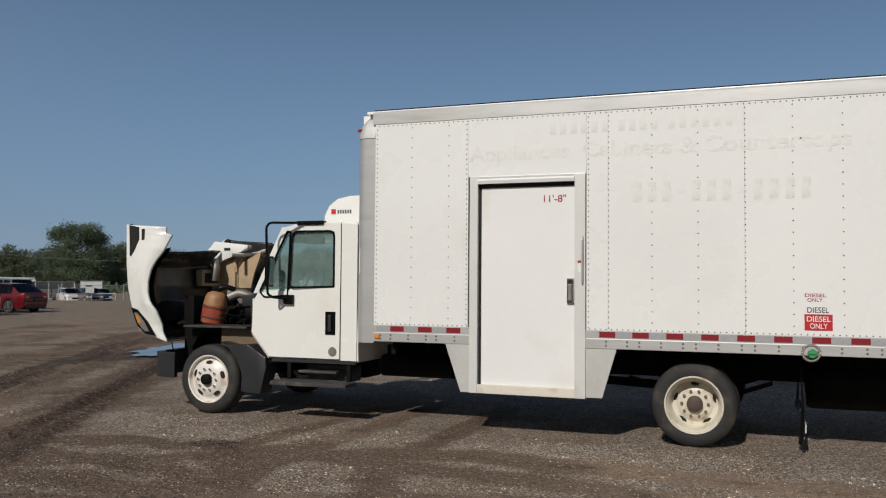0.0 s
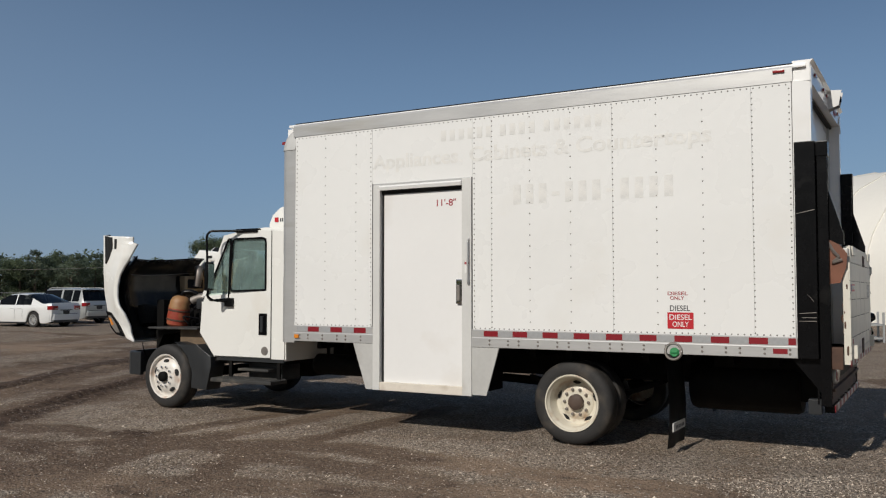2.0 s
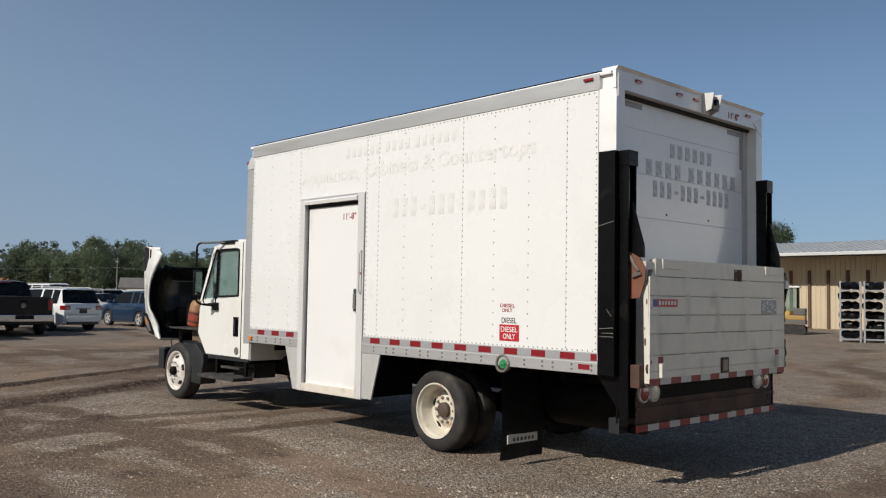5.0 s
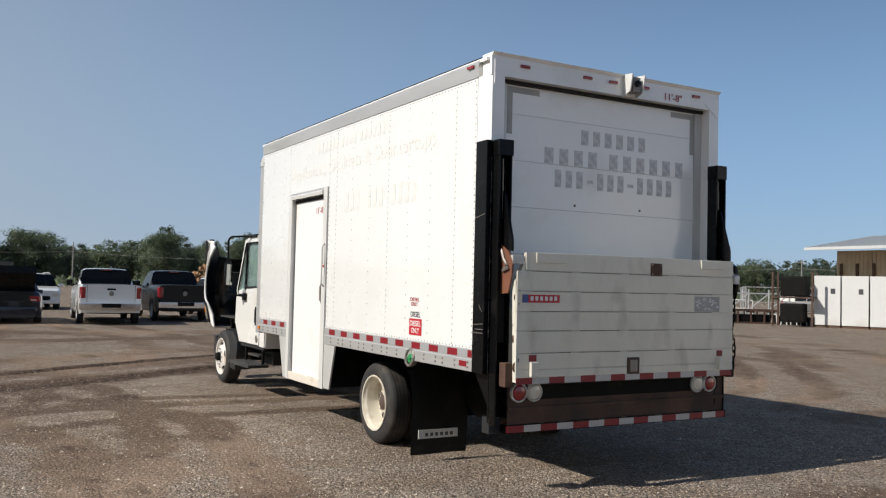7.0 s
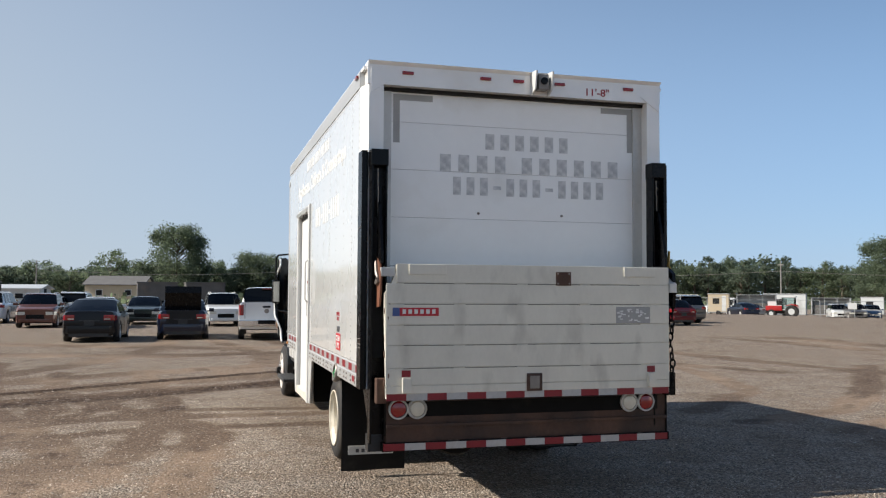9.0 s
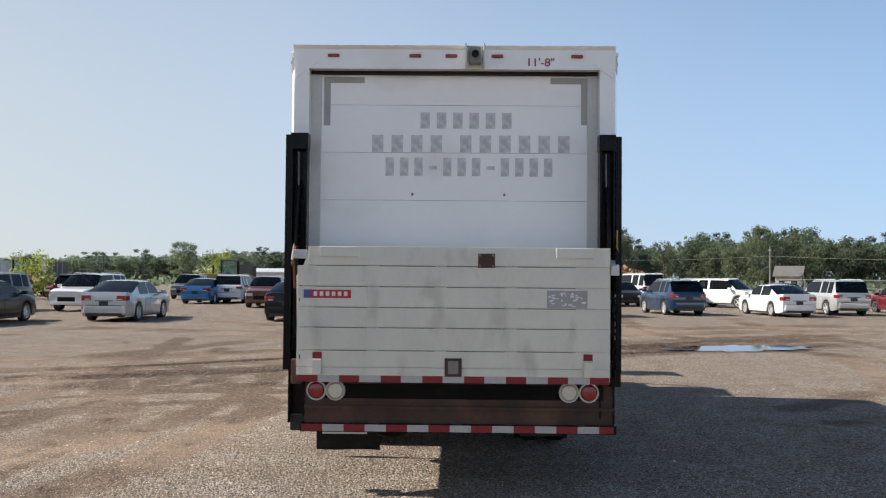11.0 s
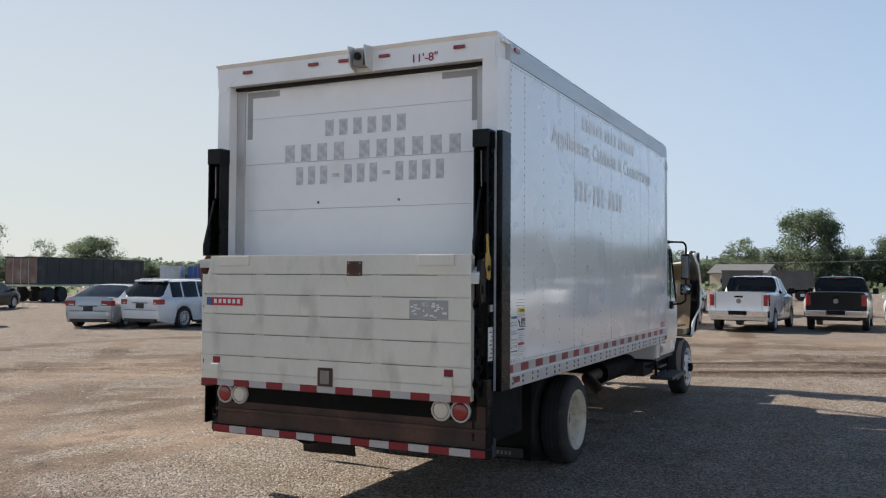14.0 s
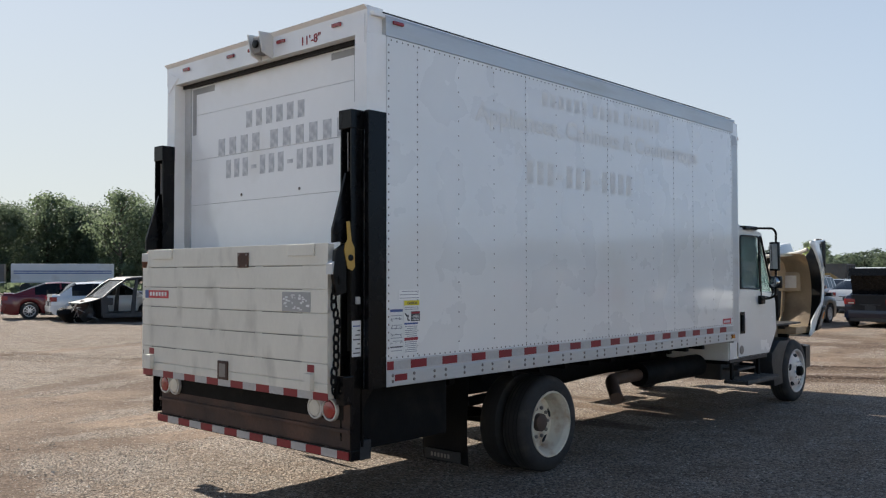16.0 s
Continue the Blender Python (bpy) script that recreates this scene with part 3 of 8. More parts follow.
# puddle: a thin sheet of muddy water with an uneven shore
pud = bmesh.new()
c = pud.verts.new((0, 0, 0))
ring = []
for k in range(90):
    a = k * math.tau / 90
    r = 1 + 0.45 * noise.noise(Vector((math.cos(a) * 1.6, math.sin(a) * 1.6, 5))) + 0.45 * noise.noise(Vector((math.cos(a) * 4, math.sin(a) * 4, 2))) + 0.16 * noise.noise(Vector((math.cos(a) * 13, math.sin(a) * 13, 7)))
    y = 1.75 * r * math.sin(a)
    ring.append(pud.verts.new((0.95 * r * math.cos(a) + 0.45 * math.sin((y + PUDDLE[1]) * 0.9), y, 0)))
for k in range(90):
    pud.faces.new((c, ring[k], ring[(k + 1) % 90]))
M_WATER = mat("puddle water", (0.06, 0.048, 0.035), 0.04, var=0.15, scale=1.0, rough_var=0.02, spec=0.8)
water = part("puddle", pud, M_WATER)
water.matrix_basis = pose(PUDDLE[0], PUDDLE[1], -0.012)
tagged(water, "shallow muddy puddle in the yard", "puddle", kind="structure")

# loose gravel over the part of the yard next to the walk
STONE = mat("gravel stone", (0.34, 0.29, 0.235), 0.8, var=0.8, scale=9.0)
sn, sl = STONE.node_tree.nodes, STONE.node_tree.links
geo = sn.new("ShaderNodeNewGeometry")
vary = sn.new("ShaderNodeMapRange")
vary.inputs["To Min"].default_value = 0.35
vary.inputs["To Max"].default_value = 1.9
sl.new(geo.outputs["Random Per Island"], vary.inputs["Value"])
shade = sn.new("ShaderNodeVectorMath")
shade.operation = "SCALE"
sl.new(sn["Principled BSDF"].inputs["Base Color"].links[0].from_socket, shade.inputs[0])
sl.new(vary.outputs["Result"], shade.inputs["Scale"])
sl.new(shade.outputs["Vector"], sn["Principled BSDF"].inputs["Base Color"])
rng = random.Random(11)
row0, col0 = min(range(len(gy)), key=lambda k: abs(gy[k] + 3)), min(range(len(gx)), key=lambda k: abs(gx[k] + 19))
vs, fs = [], []
for k in range(118000):
    if k % 4:
        t = rng.random()
        x, y = (rng.uniform(-9, 9.0), rng.uniform(2.6, 8.9)) if t < 0.55 else (rng.uniform(1.5, 8.0), rng.uniform(4.5, 16))
    else:
        x, y = rng.uniform(-17, 8), rng.uniform(-1, 20)
    if noise.noise(Vector((x * 0.6, y * 0.6, 9))) < -0.12 and rng.random() < 0.8:
        continue
    ix, iy = min(max(int((x + 19) / 0.075), 0), 346), min(max(int((y + 3) / 0.085), 0), 294)
    if mud[(iy + row0) * nx + ix + col0] > 0.35 and rng.random() < 0.85:
        continue
    s = rng.uniform(0.005, 0.010) if rng.random() < 0.97 else rng.uniform(0.011, 0.022)
    z = ground_height(x, y) - s * 0.05
    b0 = len(vs)
    an = rng.uniform(0, 6.28)
    cx, sx = math.cos(an) * s, math.sin(an) * s
    w = rng.uniform(0.55, 1.0)
    vs += [(x + cx, y + sx, z), (x - sx * w, y + cx * w, z + s * 0.1), (x - cx, y - sx, z), (x + sx * w, y - cx * w, z), (x + sx * 0.2, y, z + s * rng.uniform(0.5, 0.9))]
    fs += [(b0, b0 + 1, b0 + 4), (b0 + 1, b0 + 2, b0 + 4), (b0 + 2, b0 + 3, b0 + 4), (b0 + 3, b0, b0 + 4)]
gm = bpy.data.meshes.new("gravel")
gm.from_pydata(vs, [], fs)
gm.materials.append(STONE)
tagged(new("gravel", gm), "loose grey gravel scattered on the dirt", "gravel", kind="stuff")

# ---- the box truck ----
TRUCK_AT = (-2.0, 10.33, 0.0)
OFFSET = Vector(TRUCK_AT)
YL, YR, ZR, ZT = 9.0, 11.665, 0.95, 3.5
truck = thing("box_truck", TRUCK_AT, "white medium-duty box truck with open hood and folded lift gate", "truck")

# cargo box
cargo = part("cargo_box", box(-3.88, 1.85, YL + 0.085, YR - 0.013, ZR + 0.02, ZT - 0.01), M_WHITE2, truck, "white riveted cargo box body")
part("roof", box(-3.80, 1.97, YL + 0.005, YR - 0.005, ZT - 0.01, ZT + 0.02, 0.008), M_WHITE2, cargo)
for side, y0, s in (("left", YL, -1), ("right", YR, 1)):
    # sheet panels between the riveted seams
    if side == "left":
        spans = [(-3.69, -2.585, 1.125, 3.365), (-2.585, -1.31, 2.735, 3.365), (-1.31, -1.09, 1.125, 3.365), (-1.09, 0.215, 1.125, 3.365), (0.215, 1.51, 1.125, 3.365), (1.51, 1.85, 1.125, 3.365)]
    else:
        spans = [(-3.69, -2.71, 1.125, 3.365), (-2.71, -2.28, 1.125, 3.365), (-2.28, -1.00, 1.125, 3.365), (-1.00, 0.26, 1.125, 3.365), (0.26, 1.54, 1.125, 3.365), (1.54, 1.85, 1.125, 3.365)]
    for a, b, c, d in spans:
        part("side_panel", box(a + 0.0007, b - 0.0007, y0 - 0.012 if s > 0 else y0, y0 if s > 0 else y0 + 0.012, c, d, 0.001), M_WHITE, cargo)
    # rivets
    rv = bmesh.new()

    def rivet(x, z, r=0.0078, h=0.005):
        c = rv.verts.new((x, y0 + s * h, z))
        ring = [rv.verts.new((x + r * math.cos(k * math.tau / 6), y0, z + r * math.sin(k * math.tau / 6))) for k in range(6)]
        for k in range(6):
            rv.faces.new((c, ring[k], ring[(k + 1) % 6]))
    if side == "left":
        dense, sparse = (-3.665, -2.605, -1.29, -1.085, 0.22, 1.515, 1.83), (-3.245, -2.81, -0.655, -0.215, 0.645, 1.075)
    else:
        dense, sparse = (-3.665, -2.705, -2.275, -0.995, 0.265, 1.545, 1.83), (-3.18, -1.84, -1.43, -0.59, -0.17, 0.68, 1.10)
    for x in dense:
        for k in range(41):
            rivet(x, 1.16 + k * 0.0537)
    for x in sparse:
        for k in range(20):
            z = 1.22 + k * 0.11
            if not (side == "left" and -2.5 < x < -1.3 and z < 2.75):
                rivet(x, z)
    for k in range(100):
        x = -3.64 + k * 0.055
        if x < 1.82:
            rivet(x, 3.345)
            if side == "right" or not -2.56 < x < -1.32:
                rivet(x, 1.145)
            rivet(x, 3.385)
    part("rivet", rv, M_RIVET, cargo, "small domed steel rivets", kind="stuff")
    # top rail, rounded towards the roof
    o = y0
    prof = [(o + s * 0.006, 3.368), (o + s * 0.006, 3.492), (o - s * 0.012, 3.522), (o - s * 0.06, 3.53), (o - s * 0.06, 3.368)]
    part("top_rail", prism(prof, "x", -3.72, 1.86), M_ALU, cargo, "bare aluminium top rail")
    part("roof_edge_seal", box(-3.72, 1.86, min(o - s * 0.02, o - s * 0.05), max(o - s * 0.02, o - s * 0.05), 3.5305, 3.536), M_DARK, cargo)
    # front corner post and its cast cap
    arc = [(-3.69, o)] + [(-3.815 - 0.11 * math.sin(k * math.pi / 16), o - s * (0.11 - 0.11 * math.cos(k * math.pi / 16))) for k in range(9)] + [(-3.925, o - s * 0.24)]
    part("front_corner_post", prism(arc + [(-3.69, o - s * 0.24)], "z", 0.93, 3.22), M_ALU, cargo, "rounded aluminium front corner post", smooth=30)
    cap = bmesh.new()
    rings = []
    for j in range(7):
        g = j * math.pi / 12
        rr, zz = math.cos(g) + 0.03, 3.22 + 0.31 * math.sin(g)
        rings.append([cap.verts.new((-3.69 + (px + 3.69) * rr, o - s * 0.235 + (py - o + s * 0.235) * rr, zz)) for px, py in arc])
    for p, q in zip(rings, rings[1:]):
        for k in range(len(arc) - 1):
            cap.faces.new((p[k], p[k + 1], q[k + 1], q[k]))
    part("corner_cap", cap, M_ALUD, cargo, "cast grey front corner cap", smooth=60)
    part("marker_lamp", box(-3.925, -3.85, o - s * 0.03 - 0.004, o - s * 0.03 + 0.012, 3.30, 3.335, 0.006), M_REDLAMP, truck)
    part("marker_lamp", box(1.70, 1.80, min(o + s * 0.004, o + s * 0.024), max(o + s * 0.004, o + s * 0.024), 3.455, 3.48, 0.008), M_REDLAMP, truck)
    # bottom rail with bolts and reflective tape
    cuts = [(-3.69, -2.56), (-1.32, 1.86)] if side == "left" else [(-3.69, 1.86)]
    for a, b in cuts:
        pr = [(o + s * 0.006, ZR), (o + s * 0.010, ZR + 0.004), (o + s * 0.010, 1.045), (o + s * 0.005, 1.053), (o + s * 0.005, 1.128), (o, 1.134), (o - s * 0.04, 1.134), (o - s * 0.04, ZR)]
        part("bottom_rail", prism(pr, "x", a, b), M_ALU, cargo, "aluminium bottom rail")
    bolts = bmesh.new()
    k = 0
    x = -3.60
    while x < 1.84:
        if side == "right" or not -2.58 < x < -1.30:
            for z in (0.985, 1.025):
                lathe([(0.012, 0.0), (0.011, 0.005), (0.006, 0.009), (0, 0.009)], (x, o + s * 0.009, z), (0, s, 0), 8, bolts)
        x += 0.21 if k % 3 else 0.12
        k += 1
    part("bolt", bolts, M_GREYM, cargo, "paired rail bolts", kind="stuff")
    x = -3.65
    while x < 1.84:
        for a, b, mm, nm in ((x, x + 0.163, M_WHREF, "reflective_tape_white"), (x + 0.165, x + 0.327, M_REDREF, "reflective_tape_red")):
            b = min(b, 1.85)
            if a < 1.80 and (side == "right" or b < -2.58 or a > -1.31):
                part(nm, box(a, b, min(o + s * 0.0045, o + s * 0.0065), max(o + s * 0.0045, o + s * 0.0065), 1.064, 1.122), mm, truck)
        x += 0.3295
    part("reflective_tape_red", box(1.66, 1.78, min(o + s * 0.0095, o + s * 0.012), max(o + s * 0.0095, o + s * 0.012), 0.985, 1.03), M_REDREF, truck)
    part("marker_lamp", box(-3.67, -3.61, min(o + s * 0.01, o + s * 0.03), max(o + s * 0.01, o + s * 0.03), 0.985, 1.03, 0.006), M_AMBER, truck)

# side door in its aluminium frame
door = part("side_door", box(-2.445, -1.425, 9.035, 9.075, 0.53, 2.615, 0.004), M_DOORW, truck, "white sliding side door with scuffed foot")
part("door_jamb", box(-2.565, -2.475, 8.985, 9.06, 0.44, 2.72, 0.006), M_JAMB, truck, "aluminium door jamb")
part("door_jamb", box(-1.43, -1.318, 8.982, 9.06, 0.44, 2.73, 0.006), M_JAMB, truck, "aluminium door jamb")
part("door_gap", box(-2.475, -2.44, 9.045, 9.07, 0.5, 2.66), M_DARK, truck)
part("door_gap", box(-2.475, -1.43, 9.03, 9.07, 2.615, 2.66), M_DARK, truck)
part("door_header", prism([(8.965, 2.655), (8.955, 2.69), (8.985, 2.712), (9.05, 2.712), (9.05, 2.655)], "x", -2.475, -1.43), M_WHITE, truck, "white rain gutter over the door")
part("header_trim", box(-2.565, -1.32, 8.990, 9.03, 2.713, 2.736, 0.003), M_ALU, truck)
part("door_sill", box(-2.475, -1.43, 8.99, 9.10, 0.44, 0.53, 0.006), M_SILL, truck, "scuffed cream door sill")
part("step_well", box(-2.55, -1.33, 9.08, 9.75, 0.45, 0.96), M_CHASSIS, truck)
part("side_skirt", prism([(-2.835, 0.948), (-2.66, 0.445), (-2.567, 0.445), (-2.567, 0.948)], "y", 8.993, 9.01), M_ALUD, truck, "aluminium skirt plate")
part("side_skirt", prism([(-1.316, 0.948), (-1.316, 0.455), (-1.15, 0.455), (-1.005, 0.948)], "y", 8.993, 9.01), M_ALUD, truck, "aluminium skirt plate")
part("grab_handle", tube([(-1.345, 8.99, 2.09), (-1.345, 8.95, 2.06), (-1.345, 8.95, 1.62), (-1.345, 8.99, 1.59)], 0.009), M_ALU, truck, "slim metal grab handle", smooth=True)
part("door_latch", box(-1.515, -1.44, 9.005, 9.04, 1.40, 1.66, 0.012), M_CHROME, door, "polished door latch")
part("latch_lever", box(-1.50, -1.46, 8.985, 9.012, 1.43, 1.60, 0.010), M_GREYM, door)
part("warning_sticker", box(-1.505, -1.44, 9.032, 9.0345, 1.67, 1.735), M_PAPER, door)
part("warning_sticker", box(-1.395, -1.345, 8.979, 8.9815, 1.72, 1.845), M_PAPER, truck)
part("warning_sticker", box(-1.395, -1.345, 8.977, 8.979, 1.815, 1.84), M_REDINK, truck)
writing("11'-8\"", "left", (-1.785, 9.034, 2.45), 0.075, 0.235, M_REDINK, door)

# writing and stickers on the sides
writing("Appliances, Cabinets & Countertops", "left", (-2.57, 8.9995, 2.905), 0.155, 3.74, M_GHOST, truck)
bars("aaaaaa aaaa aaaaaa", "left", (-1.71, 8.9995, 3.145), 0.145, 1.85, M_GHOST, truck)
bars("999-999-9999", "left", (-0.86, 8.9995, 2.42), 0.20, 1.70, M_GHOST, truck)
writing("Appliances, Cabinets & Countertops", "right", (0.90, 11.6655, 2.905), 0.155, 3.72, M_GHOST, truck)
bars("aaaaaa aaaa aaaaaa", "right", (0.05, 11.6655, 3.145), 0.145, 2.05, M_GHOST, truck)
bars("999-999-9999", "right", (0.27, 11.6655, 2.47), 0.19, 1.72, M_GHOST, truck)
writing("DIESEL", "left", (0.735, 8.9988, 1.495), 0.034, 0.185, M_REDINK, truck)
writing("ONLY", "left", (0.76, 8.9988, 1.452), 0.034, 0.13, M_REDINK, truck)
writing("DIESEL", "left", (0.755, 8.9988, 1.35), 0.052, 0.185, M_DKINK, truck)
sticker = part("fuel_sticker", box(0.735, 0.975, 8.9965, 8.9985, 1.185, 1.335), M_RED, truck, "red diesel-only sticker")
writing("DIESEL", "left", (0.75, 8.9955, 1.268), 0.05, 0.205, M_PAPER, sticker)
writing("ONLY", "left", (0.78, 8.9955, 1.203), 0.05, 0.15, M_PAPER, sticker)
# safety stickers at the rear of the right side: paper, coloured heads, small print
STK = 11.6655


def printed(x0, x1, z0, z1, paper, label, rows=(), heads=()):
    st = part("safety_sticker", box(x0, x1, STK, STK + 0.002, z0, z1), paper, truck, label)
    for a, b, m in heads:
        part("print_head", box(x0 + 0.004, x1 - 0.004, STK + 0.002, STK + 0.0028, a, b), m, st)
    for k, z in enumerate(rows):
        part("print_bar", box(x0 + 0.010 + 0.006 * (k % 3 == 1), x1 - 0.010 - 0.022 * (k % 4 == 2), STK + 0.002, STK + 0.0028, z, z + 0.0045), M_SMALLINK, st)
    return st


M_SMALLINK = mat("small grey print", (0.26, 0.27, 0.30), 0.5, var=0.3, scale=40)
guide = printed(1.692, 1.822, 1.163, 1.481, M_PAPER, "white operating guide with line drawings", [1.190 + 0.022 * k for k in range(12) if k not in (2, 6, 9)], [(1.460, 1.478, M_BLUEST), (1.214, 1.222, M_DKINK)])
rr = random.Random(6)
for k in range(12):
    x, z = 1.715 + 0.045 * (k % 3), 1.245 + 0.055 * (k // 3)
    part("line_drawing", tube([(x + rr.uniform(-.014, .014), STK + 0.0025, z + rr.uniform(-.016, .016)) for q in range(4)], 0.0012, 4), M_DKINK, guide)
caution = printed(1.526, 1.687, 1.465, 1.538, M_PAPER, "white caution sticker with yellow head", (1.472, 1.486), [(1.502, 1.536, M_YELST)])
writing("CAUTION", "right", (1.655, STK + 0.0032, 1.508), 0.020, 0.10, M_DKINK, caution)
picto = printed(1.522, 1.687, 1.387, 1.462, M_PAPER, "black and white pinch hazard sticker")
part("black_field", box(1.525, 1.614, STK + 0.002, STK + 0.0028, 1.390, 1.459), M_DKINK, picto)
part("red_head", box(1.528, 1.611, STK + 0.0028, STK + 0.0034, 1.443, 1.456), M_REDINK, picto)
for k in range(4):
    part("print_bar", box(1.534, 1.603 - 0.012 * (k % 2), STK + 0.0028, STK + 0.0034, 1.398 + 0.010 * k, 1.402 + 0.010 * k), M_PAPER, picto)
part("crushed_figure", tube([(1.672, STK + 0.003, 1.448), (1.655, STK + 0.003, 1.425), (1.642, STK + 0.003, 1.437), (1.650, STK + 0.003, 1.400), (1.630, STK + 0.003, 1.398)], 0.005, 5), M_DKINK, picto)
printed(1.542, 1.684, 1.162, 1.384, M_PAPER, "white text sticker with a red band", [1.176 + 0.0135 * k for k in range(14) if k not in (6, 7)], [(1.368, 1.380, M_BLUEST), (1.256, 1.277, M_REDINK)])
printed(1.526, 1.735, 1.542, 1.612, M_WHITE2, "faded white label with faint print", (1.552, 1.575, 1.598))
badge = part("maker_badge", box(-3.62, -3.41, 11.6655, 11.668, 1.155, 1.215), M_RED, truck)
bars("aaaaaa", "right", (-3.425, 11.669, 1.17), 0.032, 0.17, M_PAPER, badge)
part("front_placard", box(-3.885, -3.835, 9.02, 9.028, 1.70, 1.98), M_PAPER, truck)

# rear frame
part("rear_post", prism([(1.855, 9.0), (2.0, 9.045), (2.0, 9.165), (1.855, 9.165)], "z", 0.95, 3.37), M_WHITE2, cargo, "white rear corner post")
part("rear_post", prism([(1.855, 11.665), (2.0, 11.625), (2.0, 11.505), (1.855, 11.505)], "z", 0.95, 3.37), M_WHITE2, cargo, "white rear corner post")
part("rear_header", prism([(1.855, 3.372), (2.0, 3.372), (2.0, 3.53), (2.03, 3.556), (1.855, 3.556)], "y", 9.035, 11.63), M_WHITE2, cargo, "white rear header with roof lip")
for y, s in ((9.06, 1), (11.61, -1)):
    part("corner_gusset", prism([(y, 3.30), (y, 3.50), (y + s * 0.17, 3.42), (y + s * 0.10, 3.37)], "x", 2.001, 2.008), M_WHITE2, cargo)
    part("door_guide", box(1.86, 1.90, min(y + s * 0.105, y + s * 0.19), max(y + s * 0.105, y + s * 0.19), 0.95, 3.37, 0.004), M_ALUD, cargo, "grey roller door guide")
part("door_seal", box(1.87, 1.925, 9.17, 11.50, 3.345, 3.372), M_DARK, cargo)
zs = [0.97, 1.53, 1.925, 2.32, 2.71, 3.10, 3.35]
shutter = part("roll_up_door", box(1.845, 1.86, 9.17, 11.50, 0.96, 3.36), M_DARK, truck, "white slatted roll-up rear door")
for a, b in zip(zs, zs[1:]):
    part("slat", box(1.855, 1.882, 9.235, 11.44, a + 0.001, b - 0.001, 0.0025), M_WHITE2, shutter)
part("corner_tape", box(1.8825, 1.884, 9.268, 9.322, 2.93, 3.33), M_TAPE, shutter)
part("corner_tape", box(1.8825, 1.884, 9.322, 9.60, 3.28, 3.33), M_TAPE, shutter)
part("corner_tape", box(1.8825, 1.884, 11.37, 11.425, 2.945, 3.33), M_TAPE, shutter)
part("corner_tape", box(1.8825, 1.884, 11.12, 11.37, 3.28, 3.33), M_TAPE, shutter)
bars("aaaaaa", "rear", (1.883, 10.04, 2.91), 0.165, 0.80, M_GHOST2, shutter)
bars("aaaa aaaaaa", "rear", (1.883, 9.64, 2.715), 0.175, 1.68, M_GHOST2, shutter)
bars("999-999-9999", "rear", (1.883, 9.76, 2.52), 0.15, 1.41, M_GHOST2, shutter)
for y in (10.0, 10.75):
    part("hinge_bolt", lathe([(0.012, 0), (0.010, 0.006), (0, 0.008)], (1.882, y, 2.37), (1, 0, 0), 8), M_GREYM, shutter)
for y in (9.36, 10.02, 10.31, 10.68, 11.32):
    part("clearance_lamp", box(2.0, 2.018, y - 0.048, y + 0.048, 3.462, 3.49, 0.010), M_REDLAMP, truck, "small oval red clearance lamp")
camb = part("rear_camera", box(2.0, 2.10, 10.455, 10.545, 3.40, 3.53, 0.012), M_GREYM, truck, "grey rear-view camera in a white bracket")
for y in (10.42, 10.565):
    part("bracket", prism([(2.0, 3.36), (2.10, 3.40), (2.13, 3.55), (2.0, 3.56)], "y", y, y + 0.012), M_JAMB, camb)
part("lens", lathe([(0.03, 0), (0.03, 0.02), (0, 0.024)], (2.10, 10.5, 3.47), (1, 0, 0), 16), M_BLACK, camb)
writing("11'-8\"", "rear", (2.003, 10.91, 3.40), 0.064, 0.21, M_REDINK, truck)

# lift gate
gate = part("lift_platform", prism([(9.15, 0.90), (9.13, 1.70), (9.175, 1.76), (9.215, 1.86), (9.22, 1.92), (11.545, 1.92), (11.545, 0.90)], "x", 2.215, 2.262), M_PLANK, truck, "worn grey folding lift-gate platform")
edges = [0.935, 1.00, 1.13, 1.305, 1.46, 1.62, 1.78, 1.93]
for a, b in zip(edges, edges[1:]):
    y0 = 9.14 if b < 1.8 else 9.222
    part("plank", box(2.258, 2.272, y0, 11.545, a + 0.0025, b - 0.0025, 0.003), M_PLANK, gate)
groove = bmesh.new()
for z in edges[2:-1]:
    for a, b in ((9.28, 9.68), (9.77, 10.20), (10.29, 10.74), (10.83, 11.28)):
        box(2.2715, 2.2728, a, b, z - 0.0045, z - 0.0005, bm=groove)
part("seam_gap", groove, M_SEAM, gate, "open seams between planks", kind="stuff")
for a, b in ((9.315, 9.615), (11.13, 11.415)):
    part("hinge_cover", box(2.268, 2.285, a, b, 1.845, 1.925, 0.006), M_PLANK, gate)
part("rusty_plate", box(2.271, 2.281, 10.53, 10.66, 1.77, 1.88, 0.003), M_RUST, gate, "rusty bolted plate")
lpl = part("latch_plate", box(2.271, 2.283, 10.28, 10.41, 0.935, 1.075, 0.004), M_RUST, gate, "dark steel latch plate with rusty rim")
part("latch_insert", box(2.282, 2.286, 10.305, 10.385, 0.955, 1.055, 0.002), M_GREYM, lpl)
bd = part("maker_badge", box(2.272, 2.2745, 9.19, 9.555, 1.528, 1.592), M_RED, gate, "red and blue maker badge")
part("badge_end", box(2.274, 2.2755, 9.19, 9.245, 1.528, 1.592), M_BLUEST, bd)
bars("aaaaaa", "rear", (2.2755, 9.26, 1.545), 0.042, 0.28, M_PAPER, bd)
part("worn_sticker", box(2.272, 2.274, 11.06, 11.37, 1.465, 1.60), M_TAPE, gate, "worn grey sticker with scraped patches")
scrape = bmesh.new()
rng = random.Random(6)
